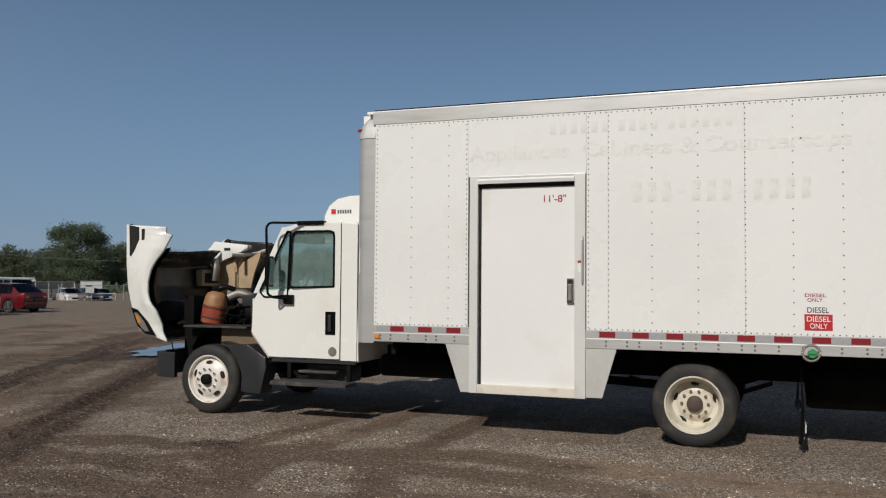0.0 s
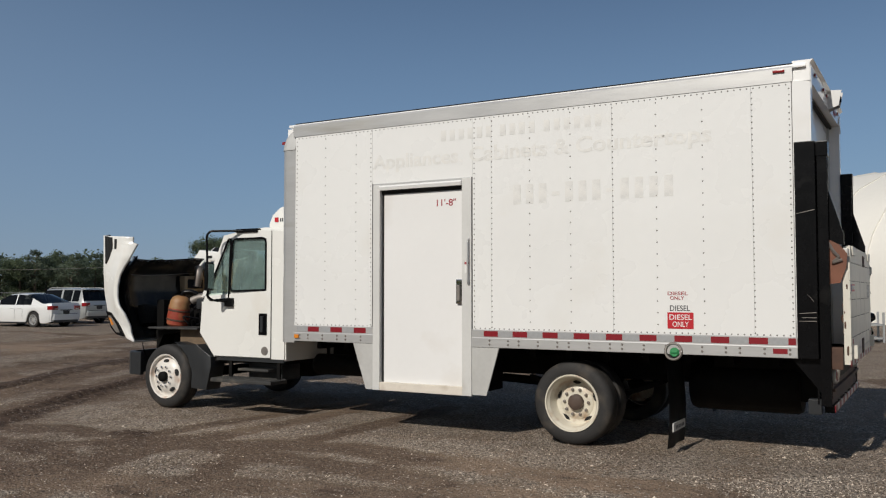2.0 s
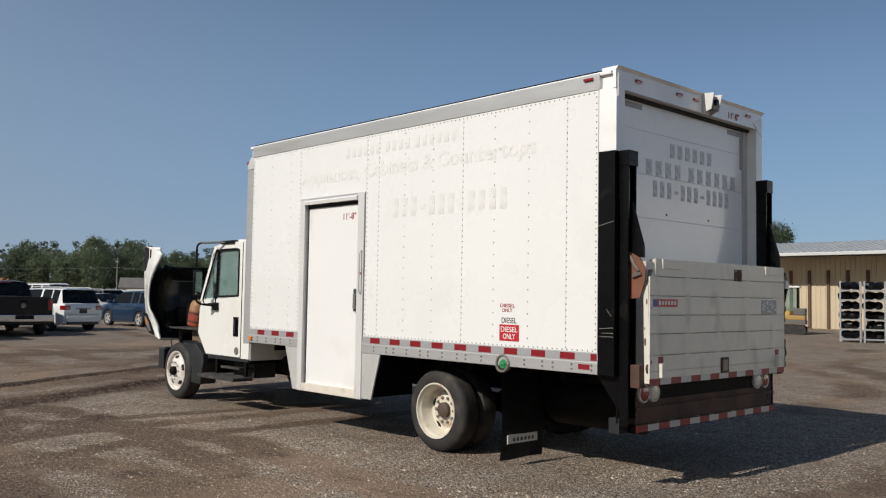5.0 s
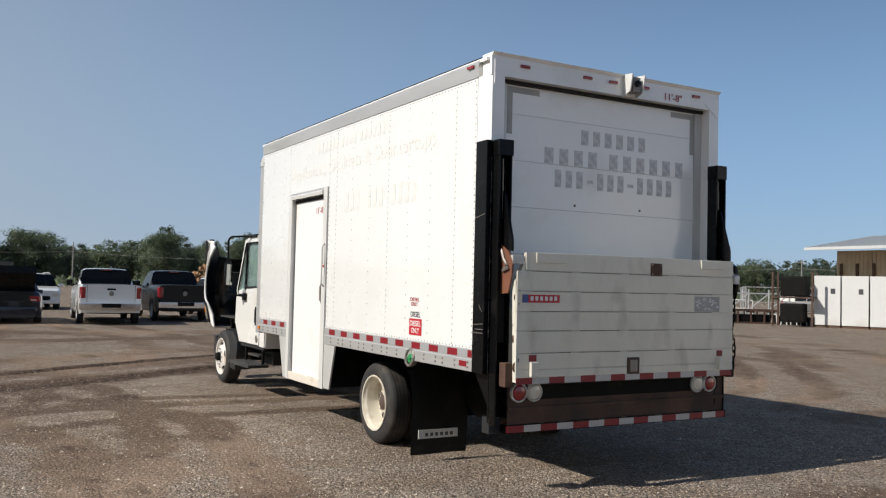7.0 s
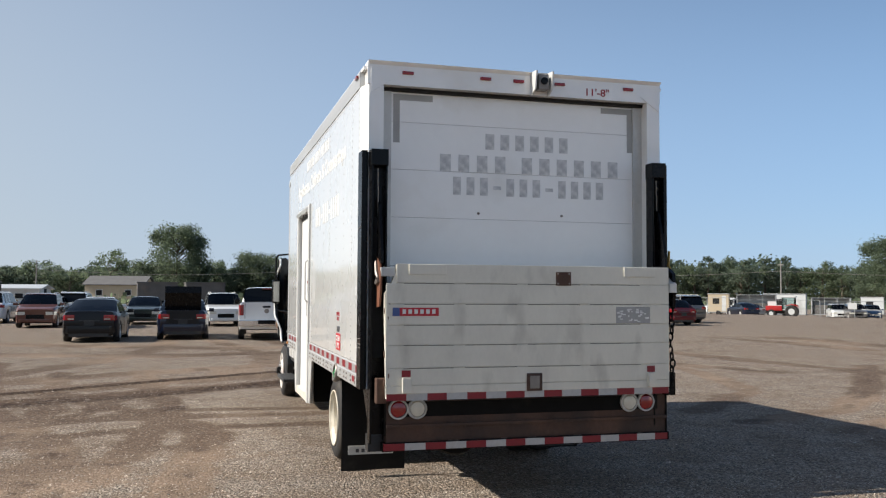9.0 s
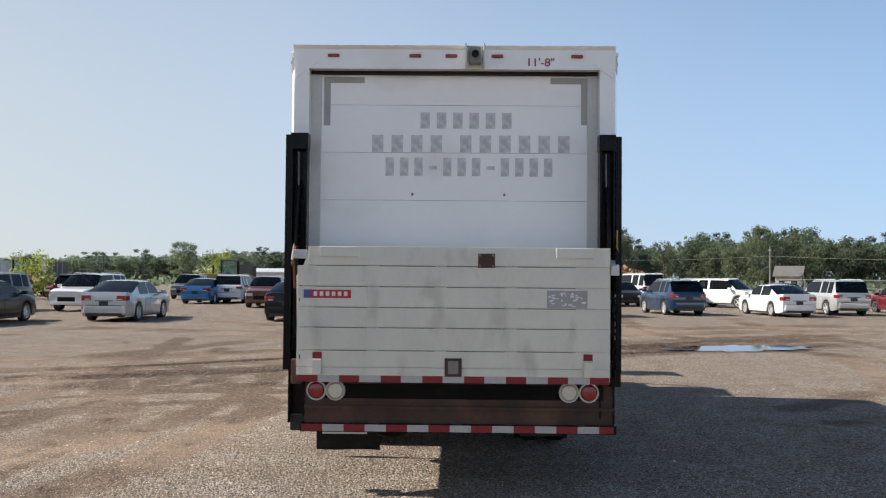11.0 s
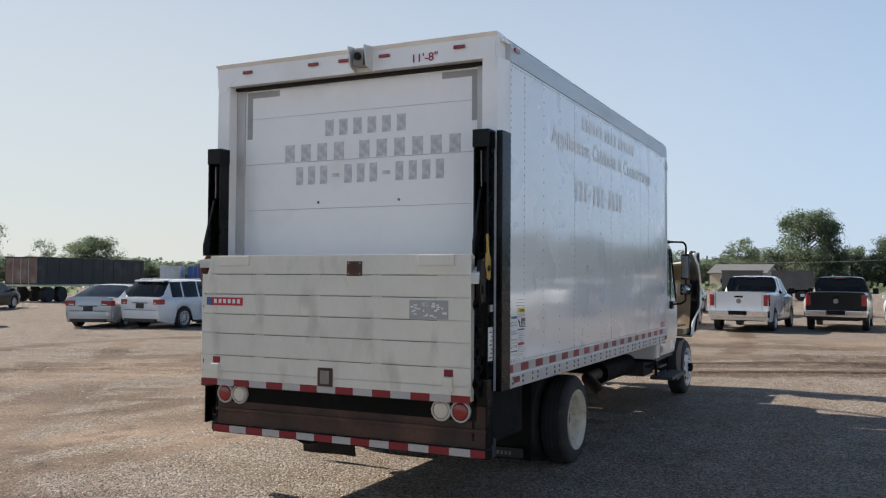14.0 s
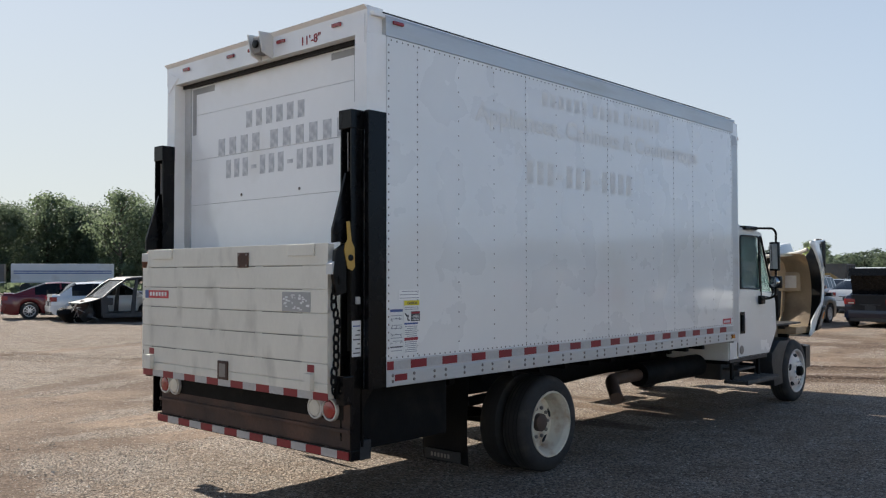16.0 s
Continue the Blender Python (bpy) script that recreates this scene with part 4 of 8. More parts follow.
for k in range(26):
    y, z, w = rng.uniform(11.07, 11.33), rng.uniform(1.475, 1.58), rng.uniform(0.008, 0.035)
    box(2.2735, 2.2748, y, min(y + w, 11.365), z, z + rng.uniform(0.006, 0.016), bm=scrape)
part("scrape_mark", scrape, M_PAPER, gate, "scraped white patches", kind="stuff")
for y, z in ((10.545, 1.785), (10.645, 1.785), (10.545, 1.865), (10.645, 1.865)):
    part("plate_bolt", lathe([(0.009, 0), (0.007, 0.006), (0, 0.007)], (2.281, y, z), (1, 0, 0), 8), M_GREYM, gate)
for y in (9.30, 11.375):
    part("hook_box", box(2.27, 2.31, y - 0.035, y + 0.035, 0.945, 1.06, 0.005), M_PLANK, gate)
    part("hook_reflector", box(2.27, 2.276, y - 0.035, y + 0.035, 1.065, 1.115), M_REDREF, gate)
y, k = 9.15, 0
while y < 11.53:
    w = 0.165 if k % 2 else 0.155
    part("reflective_tape_white" if k % 2 else "reflective_tape_red", box(2.262, 2.2665, y, min(y + w, 11.54), 0.885, 0.94), M_WHREF if k % 2 else M_REDREF, gate)
    y += w
    k += 1
for s, ya, yb in (("left", 9.050, 9.178), ("right", 11.488, 11.608)):
    # an upright channel, open to the rear, under a closed cap, with a flat wing towards the box
    xb = 2.12
    yo0, yo1, yi0, yi1 = (ya, ya + 0.014, yb - 0.014, yb) if s == "left" else (yb - 0.014, yb, ya, ya + 0.014)
    col = part("lift_column", box(2.006, 2.024, ya + 0.001, yb - 0.001, 0.56, 2.74, 0.003), M_BLACK, truck, "scratched black lift-gate column")
    part("outer_plate", box(2.036, xb, yo0, yo1, 0.545, 2.74, 0.003), M_BLACK, col)
    part("inner_plate", box(2.005, xb - 0.006, yi0, yi1, 0.60, 2.74, 0.003), M_BLACK, col)
    part("column_cap", box(2.004, xb + 0.006, ya - 0.005, yb + 0.005, 2.70, 2.83, 0.006), M_BLACK, col)
    part("column_wing", box(1.862, 2.028, 8.988 if s == "left" else 11.632, 9.035 if s == "left" else 11.678, 0.95, 2.83, 0.005), M_BLACK, col)
    part("column_slide", box(2.026, 2.07, ya + 0.02, yb - 0.02, 1.2, 2.30, 0.004), M_DARK, col)
    part("slide_rod", cyl((2.09, (ya + yb) / 2, 1.95), (2.09, (ya + yb) / 2 - 0.01, 2.68), 0.006, seg=6), M_GREYM, col)
    if s == "left":
        for z0, x0, x1, tilt in ((1.30, 1.90, 2.02, 0.0), (1.335, 1.88, 2.02, 0.01), (2.20, 1.87, 2.02, 0.03), (1.50, 1.95, 2.0, -0.06), (1.27, 1.88, 2.02, 0.0)):
            part("scratch", prism([(x0, z0), (x1, z0 + tilt), (x1, z0 + tilt + 0.006), (x0, z0 + 0.004)], "y", 8.986, 8.9885), M_GREYM, col)
    yi = 9.115 if s == "left" else 11.545
    part("lift_fin", prism([(2.03, 2.46), (2.03, 1.95), (2.235, 1.93), (2.235, 2.02), (2.12, 2.40)], "y", yi - 0.010, yi + 0.010), M_BLACK, col, "bent black fin plate")
    part("lower_gusset", prism([(1.80, 0.95), (2.036, 0.95), (2.036, 0.66)], "y", ya + 0.004, ya + 0.016), M_BLACK, col)
    part("foot_block", box(1.93, 2.035, ya + 0.004, yb - 0.01, 0.47, 0.60, 0.006), M_PLAST, col)
    yc = 9.125 if s == "left" else 11.60
    sg = -1 if s == "left" else 1
    if s == "left":
        br = part("side_bracket", prism([(2.09, 1.99), (2.20, 1.93), (2.26, 1.85), (2.25, 1.74), (2.20, 1.60), (2.09, 1.59)], "y", 9.098, 9.112), M_RUST2, col, "rusty orange hinge bracket")
        part("wiring_loom", tube([(2.11, 9.09, 1.95), (2.16, 9.085, 1.86), (2.20, 9.09, 1.82), (2.13, 9.085, 1.77), (2.22, 9.09, 1.80)], 0.014, 6), M_GREYM, br, smooth=True)
        part("platform_hook", box(2.225, 2.262, 9.10, 9.21, 1.83, 1.90, 0.008), M_ALUD, col)
    else:
        part("side_bracket", prism([(2.17, 1.60), (2.25, 1.58), (2.28, 1.72), (2.26, 1.88), (2.17, 1.93)], "y", 11.585, 11.615), M_BLACK, col, "black hinge bracket")
        part("platform_hook", prism([(2.22, 1.72), (2.29, 1.72), (2.29, 1.79), (2.22, 1.84)], "y", 11.55, 11.61), M_ALUD, col)
    ch = bmesh.new()
    for k in range(14):
        z = 1.68 - k * 0.055
        o = (2.235 + 0.012 * math.sin(k * 0.7), (9.165 if s == "left" else 11.585) + 0.010 * math.cos(k * 1.3), z)
        a1, a2 = ((1, 0, 0), (0, 0, 1)) if k % 2 else ((0, 1, 0), (0, 0, 1))
        pts = [Vector(o) + Vector(a1) * 0.022 * math.cos(t * math.tau / 10) + Vector(a2) * 0.036 * math.sin(t * math.tau / 10) for t in range(11)]
        tube(pts, 0.008, 5, ch)
    part("chain", ch, M_RUST if s == "left" else M_CHASSIS, col, "hanging lift chain")
    part("cable_guard", box(2.12, 2.21, yc - 0.04, yc + 0.04, 0.86, 1.05, 0.01), M_RUST if s == "left" else M_BLACK, col)
part("lift_lever", prism([(x - 0.115, z) for x, z in ((2.215, 1.77), (2.235, 1.745), (2.275, 1.76), (2.305, 1.87), (2.30, 1.92), (2.275, 1.95), (2.285, 2.07), (2.262, 2.075), (2.245, 1.94), (2.22, 1.90))], "y", 11.612, 11.622), M_YELLOW, truck, "yellow gate release lever")
part("lever_pivot", lathe([(0.022, 0), (0.022, 0.02), (0, 0.022)], (2.14, 11.608, 1.83), (0, 1, 0), 12), M_BLACK, truck)
pl = part("instruction_plate", box(2.038, 2.116, 11.609, 11.612, 1.17, 1.41), M_PAPER, truck, "smudged instruction plate")
for k in range(7):
    part("print_bar", box(2.046, 2.108 - 0.02 * (k % 3), 11.6115, 11.613, 1.19 + k * 0.03, 1.198 + k * 0.03), M_DKINK if k < 6 else M_BLUEST, pl)
part("switch_box", box(2.05, 2.085, 11.605, 11.622, 1.52, 1.57, 0.004), M_ALUD, truck)

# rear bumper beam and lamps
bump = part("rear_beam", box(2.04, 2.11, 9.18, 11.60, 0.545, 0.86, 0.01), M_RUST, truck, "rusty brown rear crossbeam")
# black strip: the shade below the platform, put into the beam's colour
part("beam_shadow_plate", box(2.108, 2.116, 9.26, 11.52, 0.74, 0.855), M_CHASSIS, bump, "black strip on the beam standing in for shade")
part("beam_flange", box(2.05, 2.135, 9.18, 11.60, 0.66, 0.685, 0.004), M_RUST, bump)
y, k = 9.16, 0
while y < 11.58:
    part("reflective_tape_white" if k % 2 else "reflective_tape_red", box(2.13, 2.136, y, min(y + 0.166, 11.6), 0.487, 0.54), M_WHREF if k % 2 else M_REDREF, bump)
    y += 0.166
    k += 1
part("beam_lip", box(2.05, 2.13, 9.15, 11.62, 0.48, 0.548, 0.004), M_BLACK, bump)
for y, mm in ((9.275, M_REDLAMP), (9.425, M_CLRLAMP), (11.25, M_CLRLAMP), (11.405, M_REDLAMP)):
    lamp = part("tail_lamp", lathe([(0.078, 0.0), (0.080, 0.02), (0.076, 0.030), (0.066, 0.030), (0.064, 0.022)], (2.11, y, 0.803), (1, 0, 0), 28), M_ALUD, truck, "round tail lamp with a pale bezel", smooth=True)
    part("lamp_lens", lathe([(0.065, 0.018), (0.055, 0.034), (0.03, 0.040), (0, 0.041)], (2.11, y, 0.803), (1, 0, 0), 28), mm, lamp, smooth=True)

# chassis
for y in (10.0, 10.58):
    part("frame_rail", box(-6.75, 2.05, y, y + 0.08, 0.60, 0.84, 0.01), M_CHASSIS, truck, "black steel frame rail")
cross = bmesh.new()
for k in range(14):
    box(-3.6 + k * 0.4, -3.54 + k * 0.4, 9.32, 11.35, 0.845, 0.955, bm=cross)
part("floor_crossmember", cross, M_CHASSIS, truck, "steel floor crossmembers", kind="stuff")
part("floor_underside", box(-3.65, 1.84, 9.05, 11.62, 0.945, 0.965), M_CHASSIS, truck)
for x in (-5.96, -0.275):
    part("axle", cyl((x, 9.3, 0.41), (x, 11.36, 0.41), 0.07), M_CHASSIS, truck, smooth=True)
part("differential", lathe([(0, -0.2), (0.14, -0.14), (0.2, 0), (0.14, 0.16), (0, 0.24)], (-0.275, 10.33, 0.42), (1, 0, 0), 18), M_CHASSIS, truck, smooth=True)
part("drive_shaft", cyl((-4.6, 10.33, 0.66), (-0.5, 10.33, 0.46), 0.05), M_CHASSIS, truck, smooth=True)
part("gearbox", box(-5.3, -4.3, 10.1, 10.56, 0.40, 0.80, 0.06), M_CHASSIS, truck)
for y in (9.75, 10.75):
    part("leaf_spring", prism([(-1.0, 0.62), (-0.6, 0.50), (-0.275, 0.48), (0.1, 0.50), (0.45, 0.62), (0.45, 0.58), (0.1, 0.45), (-0.275, 0.42), (-0.6, 0.45), (-1.0, 0.58)], "y", y, y + 0.08), M_CHASSIS, truck)
part("fuel_tank", lathe([(0, 0), (0.24, 0.02), (0.26, 0.06), (0.26, 1.0), (0.24, 1.04), (0, 1.06)], (0.75, 9.85, 0.62), (1, 0, 0), 22), M_CHASSIS, truck, "black under-floor fuel tank", smooth=True)
part("exhaust_pipe", tube([(-3.6, 11.1, 0.62), (-2.2, 11.1, 0.62), (-1.90, 11.13, 0.62), (-1.66, 11.30, 0.58), (-1.50, 11.44, 0.50)], 0.066, 14), M_PIPE, truck, "brownish side exhaust pipe", smooth=True)
part("muffler", cyl((-3.9, 11.1, 0.62), (-2.5, 11.1, 0.62), 0.13, seg=20), M_CHASSIS, truck, smooth=True)
# two added black blocks stand in for deep shade behind the rear wheels
for y0, y1, nm in ((9.66, 10.0, "pump_box"), (10.95, 11.45, "battery_box")):
    part(nm, box(1.0, 1.96, y0, y1, 0.50, 0.93, 0.02), M_CHASSIS, truck, "black block added under the floor in place of shade")
part("air_tank", cyl((-3.9, 9.75, 0.62), (-3.0, 9.75, 0.62), 0.13, seg=20), M_CHASSIS, truck, smooth=True)
for y0, y1, zb in ((9.06, 9.66, 0.06), (10.92, 11.42, 0.19)):
    fl = bmesh.new()
    g = [[fl.verts.new((0.70 + 0.05 * (1 - j / 8) * math.sin(j / 8 * 2.2) + 0.018 * math.sin(i * 1.1) * (1 - j / 8), y0 + (y1 - y0) * i / 6, zb + (0.90 - zb) * j / 8)) for i in range(7)] for j in range(9)]
    for j in range(8):
        for i in range(6):
            fl.faces.new((g[j][i], g[j][i + 1], g[j + 1][i + 1], g[j + 1][i]))
    bmesh.ops.solidify(fl, geom=fl.faces[:], thickness=0.012)
    flap = part("mud_flap", fl, M_FLAP, truck, "black rubber mud flap", smooth=True)
    part("flap_badge", box(0.735, 0.748, y0 + 0.06, y1 - 0.06 if zb > 0.1 else y1 - 0.12, 0.215, 0.295), M_ALUD if zb < 0.1 else M_PLAST, flap)
    bars("aaaaaa", "rear", (0.749, y0 + 0.12, 0.235), 0.04, y1 - y0 - 0.28, M_DKINK if zb < 0.1 else M_GREYM, flap)
filler = part("fuel_filler", lathe([(0.074, -0.03), (0.086, 0.0), (0.086, 0.022), (0.078, 0.030), (0.068, 0.030), (0.064, 0.022), (0.062, -0.02)], (0.79, 9.0, 0.975), (0, -1, 0.12), 28), M_GREYM, truck, "round fuel filler ring", smooth=True)
part("filler_cup", lathe([(0.063, 0.015), (0.061, 0.005), (0, 0.005)], (0.79, 9.0, 0.975), (0, -1, 0.12), 20), M_DARK, filler)
part("fuel_cap", lathe([(0.043, 0.0), (0.043, 0.018), (0.037, 0.024), (0, 0.024)], (0.80, 8.998, 0.968), (0, -1, 0.12), 20), M_GREEN, filler, "green fuel cap", smooth=True)
part("cap_grip", box(0.768, 0.832, 8.962, 8.976, 0.963, 0.980, 0.004), M_GREEN, filler)
for k in range(6):
    a = k * math.tau / 6
    part("ring_screw", lathe([(0.006, 0), (0.005, 0.004), (0, 0.005)], (0.79 + 0.077 * math.cos(a), 8.969, 0.979 + 0.077 * math.sin(a)), (0, -1, 0.12), 6), M_ALUD, filler)


def truck_wheel(x, y, s, steer, hub_out):
    """One disc wheel whose outer face is at y, looking along s. hub_out: how far the centre stands proud of the rim's edge."""
    r, w = 0.418, 0.235
    o = (x, y - s * w, 0.416)
    ax = (0, s, 0)
    tyre = [(0.285, 0.0), (0.30, -0.006), (0.36, -0.002), (0.395, 0.012), (0.412, 0.035), (r, 0.07), (r, w - 0.07), (0.412, w - 0.035), (0.395, w - 0.012), (0.36, w + 0.004), (0.30, w + 0.006), (0.285, w), (0.27, w / 2)]
    wheel = part("wheel", lathe(tyre, o, ax, 56, closed=True), M_RUBBER, truck, "worn black truck tyre on a cream steel wheel", smooth=45)
    tread = bmesh.new()
    for q in (0.058, 0.095, 0.14, 0.177):
        lathe([(r + 0.0015, q - 0.004), (r + 0.0015, q + 0.004)], o, ax, 56, tread)
    part("tread_groove", tread, M_DARK, wheel)
    d = w + hub_out
    if hub_out < 0:      # deep dished outer rear disc
        prof = [(0.286, w + 0.004), (0.282, w + 0.014), (0.270, w + 0.012), (0.266, w - 0.012), (0.250, w - 0.022), (0.246, w - 0.04), (0.236, d + 0.035), (0.222, d - 0.010), (0.178, d - 0.012), (0.165, d + 0.004), (0.10, d + 0.008), (0, d + 0.008)]
    else:
        prof = [(0.292, w + 0.004), (0.288, w + 0.012), (0.272, w + 0.006), (0.262, w - 0.04), (0.235, w - 0.035), (0.20, d - 0.03), (0.15, d), (0.11, d), (0, d)]
    part("rim", lathe(prof, o, ax, 48), M_RIM if hub_out < 0 else M_RIMF, wheel, "cream steel rim with rust stains", smooth=50)
    u, v = Vector((1, 0, 0)), Vector((0, 0, 1))
    for k in range(5):
        a = k * math.tau / 5 + 0.3
        c = Vector(o) + (u * math.cos(a) + v * math.sin(a)) * 0.202
        hole = bmesh.new()
        e1, e2 = (u * -math.sin(a) + v * math.cos(a)) * 0.046, (u * math.cos(a) + v * math.sin(a)) * 0.022
        dep = (d - 0.010 if hub_out < 0 else d - 0.026)
        ring = [hole.verts.new(c + e1 * math.cos(t * math.tau / 14) + e2 * math.sin(t * math.tau / 14) + Vector(ax) * (dep + (0.008 if math.sin(t * math.tau / 14) < 0 else -0.002))) for t in range(14)]
        ring2 = [hole.verts.new(p.co - Vector(ax) * 0.02) for p in ring]
        hole.faces.new(ring)
        for t in range(14):
            hole.faces.new((ring[t], ring2[t], ring2[(t + 1) % 14], ring[(t + 1) % 14]))
        part("hand_hole", hole, M_DARK, wheel)
    for k in range(10):
        a = k * math.tau / 10
        c = Vector(o) + (u * math.cos(a) + v * math.sin(a)) * 0.128 + Vector(ax) * (d + (0.004 if hub_out < 0 else -0.002))
        part("wheel_nut", lathe([(0.016, 0), (0.016, 0.022), (0.008, 0.028), (0, 0.028)], c, ax, 6), M_GREYM if hub_out < 0 else M_CHROME, wheel)
    hr = 0.86 if hub_out < 0 else 0.72
    part("hub", lathe([(0.092 * hr, d), (0.090 * hr, d + 0.05), (0.066 * hr, d + 0.065), (0.03, d + 0.07), (0, d + 0.07)], o, ax, 20), M_HUB if hub_out < 0 else M_CHASSIS, wheel, smooth=True)
    return wheel


truck_wheel(-5.96, 9.13, -1, 0, 0.02)
truck_wheel(-5.96, 11.53, 1, 0, 0.02)
truck_wheel(-0.275, 9.145, -1, 0, -0.145)
truck_wheel(-0.275, 11.52, 1, 0, -0.145)
for y, s in ((9.405, -1), (11.26, 1)):
    w = 0.235
    o = (-0.275, y - s * w, 0.416)
    part("inner_wheel", lathe([(0.285, 0.0), (0.36, -0.002), (0.412, 0.035), (0.418, 0.07), (0.418, w - 0.07), (0.412, w - 0.035), (0.36, w), (0.285, w), (0.27, w / 2)], o, (0, s, 0), 48, closed=True), M_RUBBER, truck, smooth=45)

# ---- cab ----
CL, CR = 9.17, 11.49
low = [(-3.97, 0.70), (-3.99, 1.56), (-5.30, 1.50), (-5.36, 1.40), (-5.40, 0.98), (-5.16, 0.70)]
cab = part("cab", prism(low, "y", CL + 0.02, CR - 0.02), M_CABW, truck, "white day cab")
part("cab_roof", prism([(-3.98, 2.27), (-4.05, 2.315), (-4.35, 2.33), (-4.75, 2.315), (-4.93, 2.265), (-4.95, 2.225), (-4.0, 2.20)], "y", CL + 0.055, CR - 0.055, bevel=0.02), M_CABW, cab, smooth=True)
part("cab_back", box(-4.06, -3.985, CL + 0.02, CR - 0.02, 0.68, 2.26, 0.02), M_CABW, cab)
part("rear_lining", box(-4.075, -4.061, CL + 0.05, CR - 0.05, 1.52, 2.20), M_LINING, cab, "pale grey cab lining")
part("headliner", box(-4.85, -4.08, CL + 0.08, CR - 0.08, 2.185, 2.199), M_LINING, cab)
part("floor_pan", box(-5.3, -4.0, CL + 0.05, CR - 0.05, 0.64, 0.72), M_CHASSIS, cab)
for side, y0, s in (("left", CL, 1), ("right", CR, -1)):
    ya, yb = (y0, y0 + 0.035) if s > 0 else (y0 - 0.035, y0)
    d = part("cab_door", prism([(-4.20, 0.715), (-4.20, 1.545), (-5.30, 1.475), (-5.355, 1.36), (-5.385, 1.0), (-5.14, 0.715)], "y", ya - (0.006 if s > 0 else -0.0), yb + (0.006 if s < 0 else 0), bevel=0.008), M_CABW, cab, "white cab door")
    part("rear_quarter", prism([(-3.985, 0.70), (-3.985, 2.27), (-4.19, 2.29), (-4.19, 0.70)], "y", ya, yb, bevel=0.008), M_CABW, cab)
    part("door_frame_rear", prism([(-4.195, 1.54), (-4.195, 2.285), (-4.28, 2.285), (-4.295, 1.54)], "y", ya, yb, bevel=0.004), M_CABW, d)
    part("door_frame_top", prism([(-4.20, 2.19), (-4.20, 2.295), (-4.70, 2.295), (-4.93, 2.255), (-4.92, 2.185)], "y", ya + 0.004 * s, yb + 0.02 * s, bevel=0.004), M_CABW, d)
    part("a_pillar", prism([(-5.305, 1.47), (-5.37, 1.46), (-4.985, 2.25), (-4.90, 2.25)], "y", ya, yb + 0.02 * s), M_CABW, cab)
    yg = (ya + yb) / 2
    part("side_window", prism([(-4.29, 1.555), (-4.29, 2.19), (-4.83, 2.19), (-4.87, 1.545)], "y", yg - 0.003, yg + 0.003), M_GLASS, d, "green-tinted side glass").visible_shadow = False
    part("vent_window", prism([(-4.89, 1.45), (-4.86, 2.19), (-4.90, 2.19), (-5.27, 1.48), (-5.20, 1.42)], "y", yg - 0.003, yg + 0.003), M_GLASS, d, "green-tinted quarter glass").visible_shadow = False
    yo = ya - 0.004 if s > 0 else yb + 0.004
    seal = bmesh.new()
    for loop in ([(-4.285, 1.55), (-4.285, 2.195), (-4.835, 2.195), (-4.875, 1.535)], [(-4.895, 1.44), (-4.865, 2.195), (-4.905, 2.195), (-5.275, 1.48), (-5.21, 1.415)]):
        tube([(p[0], yo, p[1]) for p in loop + loop[:1]], 0.013, 6, seal)
    part("window_seal", seal, M_BLACK, d, "black rubber window seal", smooth=True)
    seam = bmesh.new()
    for loop in ([(-4.195, 0.72), (-4.195, 2.28)], [(-4.20, 0.712), (-5.14, 0.712), (-5.385, 1.0)]):
        tube([(p[0], yo + 0.003 * s, p[1]) for p in loop], 0.005, 6, seam)
    part("door_gap", seam, M_DARK, d)
    part("handle_recess", box(-4.385, -4.255, min(yo - 0.010 * s, yo + 0.012 * s), max(yo - 0.010 * s, yo + 0.012 * s), 0.995, 1.26, 0.004), M_BLACK, d, "black recessed door handle")
    part("door_handle", box(-4.34, -4.30, min(yo - 0.034 * s, yo), max(yo - 0.034 * s, yo), 1.03, 1.225, 0.008), M_PLAST, d)
    part("model_badge", lathe([(0.055, 0), (0.05, 0.006), (0, 0.007)], (-4.29, yo - 0.004 * s, 0.80), (0, -s, 0), 20), M_GREYM, d, "oval grey badge")
    # mirror on its tube frame
    yt = y0 - 0.24 * s
    mx = 0.0 if side == "left" else 0.24
    arm = part("mirror_arm", tube([(-4.55, y0 + 0.05 * s, 2.285), (-4.70, y0 - 0.03 * s, 2.295), (-5.02 + mx, yt + 0.03 * s, 2.29), (-5.05 + mx, yt, 2.24), (-5.02 + mx, yt, 1.46), (-4.99 + mx, yt + 0.06 * s, 1.42), (-4.85, y0, 1.40)], 0.0145, 8), M_BLACK, truck, "black tubular mirror frame", smooth=True)
    mz = 1.54 if side == "left" else 1.76
    part("mirror_head", box(-5.03 + mx, -4.975 + mx, yt - 0.06, yt + 0.06, mz, mz + 0.36, 0.02), M_BLACK, arm, "tall black mirror head", smooth=True)
    part("mirror_glass", prism([(-4.976 + mx, mz + 0.025), (-4.973 + mx, mz + 0.025), (-4.960 + mx, mz + 0.335), (-4.976 + mx, mz + 0.335)], "y", yt - 0.048, yt + 0.048), M_MIRROR, arm)
    if side == "right":
        part("convex_mirror", box(-5.05 + mx, -4.99 + mx, yt - 0.075, yt + 0.075, 1.545, 1.695, 0.02), M_BLACK, arm, smooth=True)
        part("convex_glass", lathe([(0.062, 0), (0.05, 0.008), (0.03, 0.013), (0, 0.014)], (-4.99 + mx, yt, 1.62), (1, 0, 0), 20), M_MIRROR, arm, smooth=True)
    part("arm_bracket", box(-4.93, -4.80, min(y0 - 0.05 * s, y0), max(y0 - 0.05 * s, y0), 1.34, 1.45, 0.015), M_BLACK, arm)
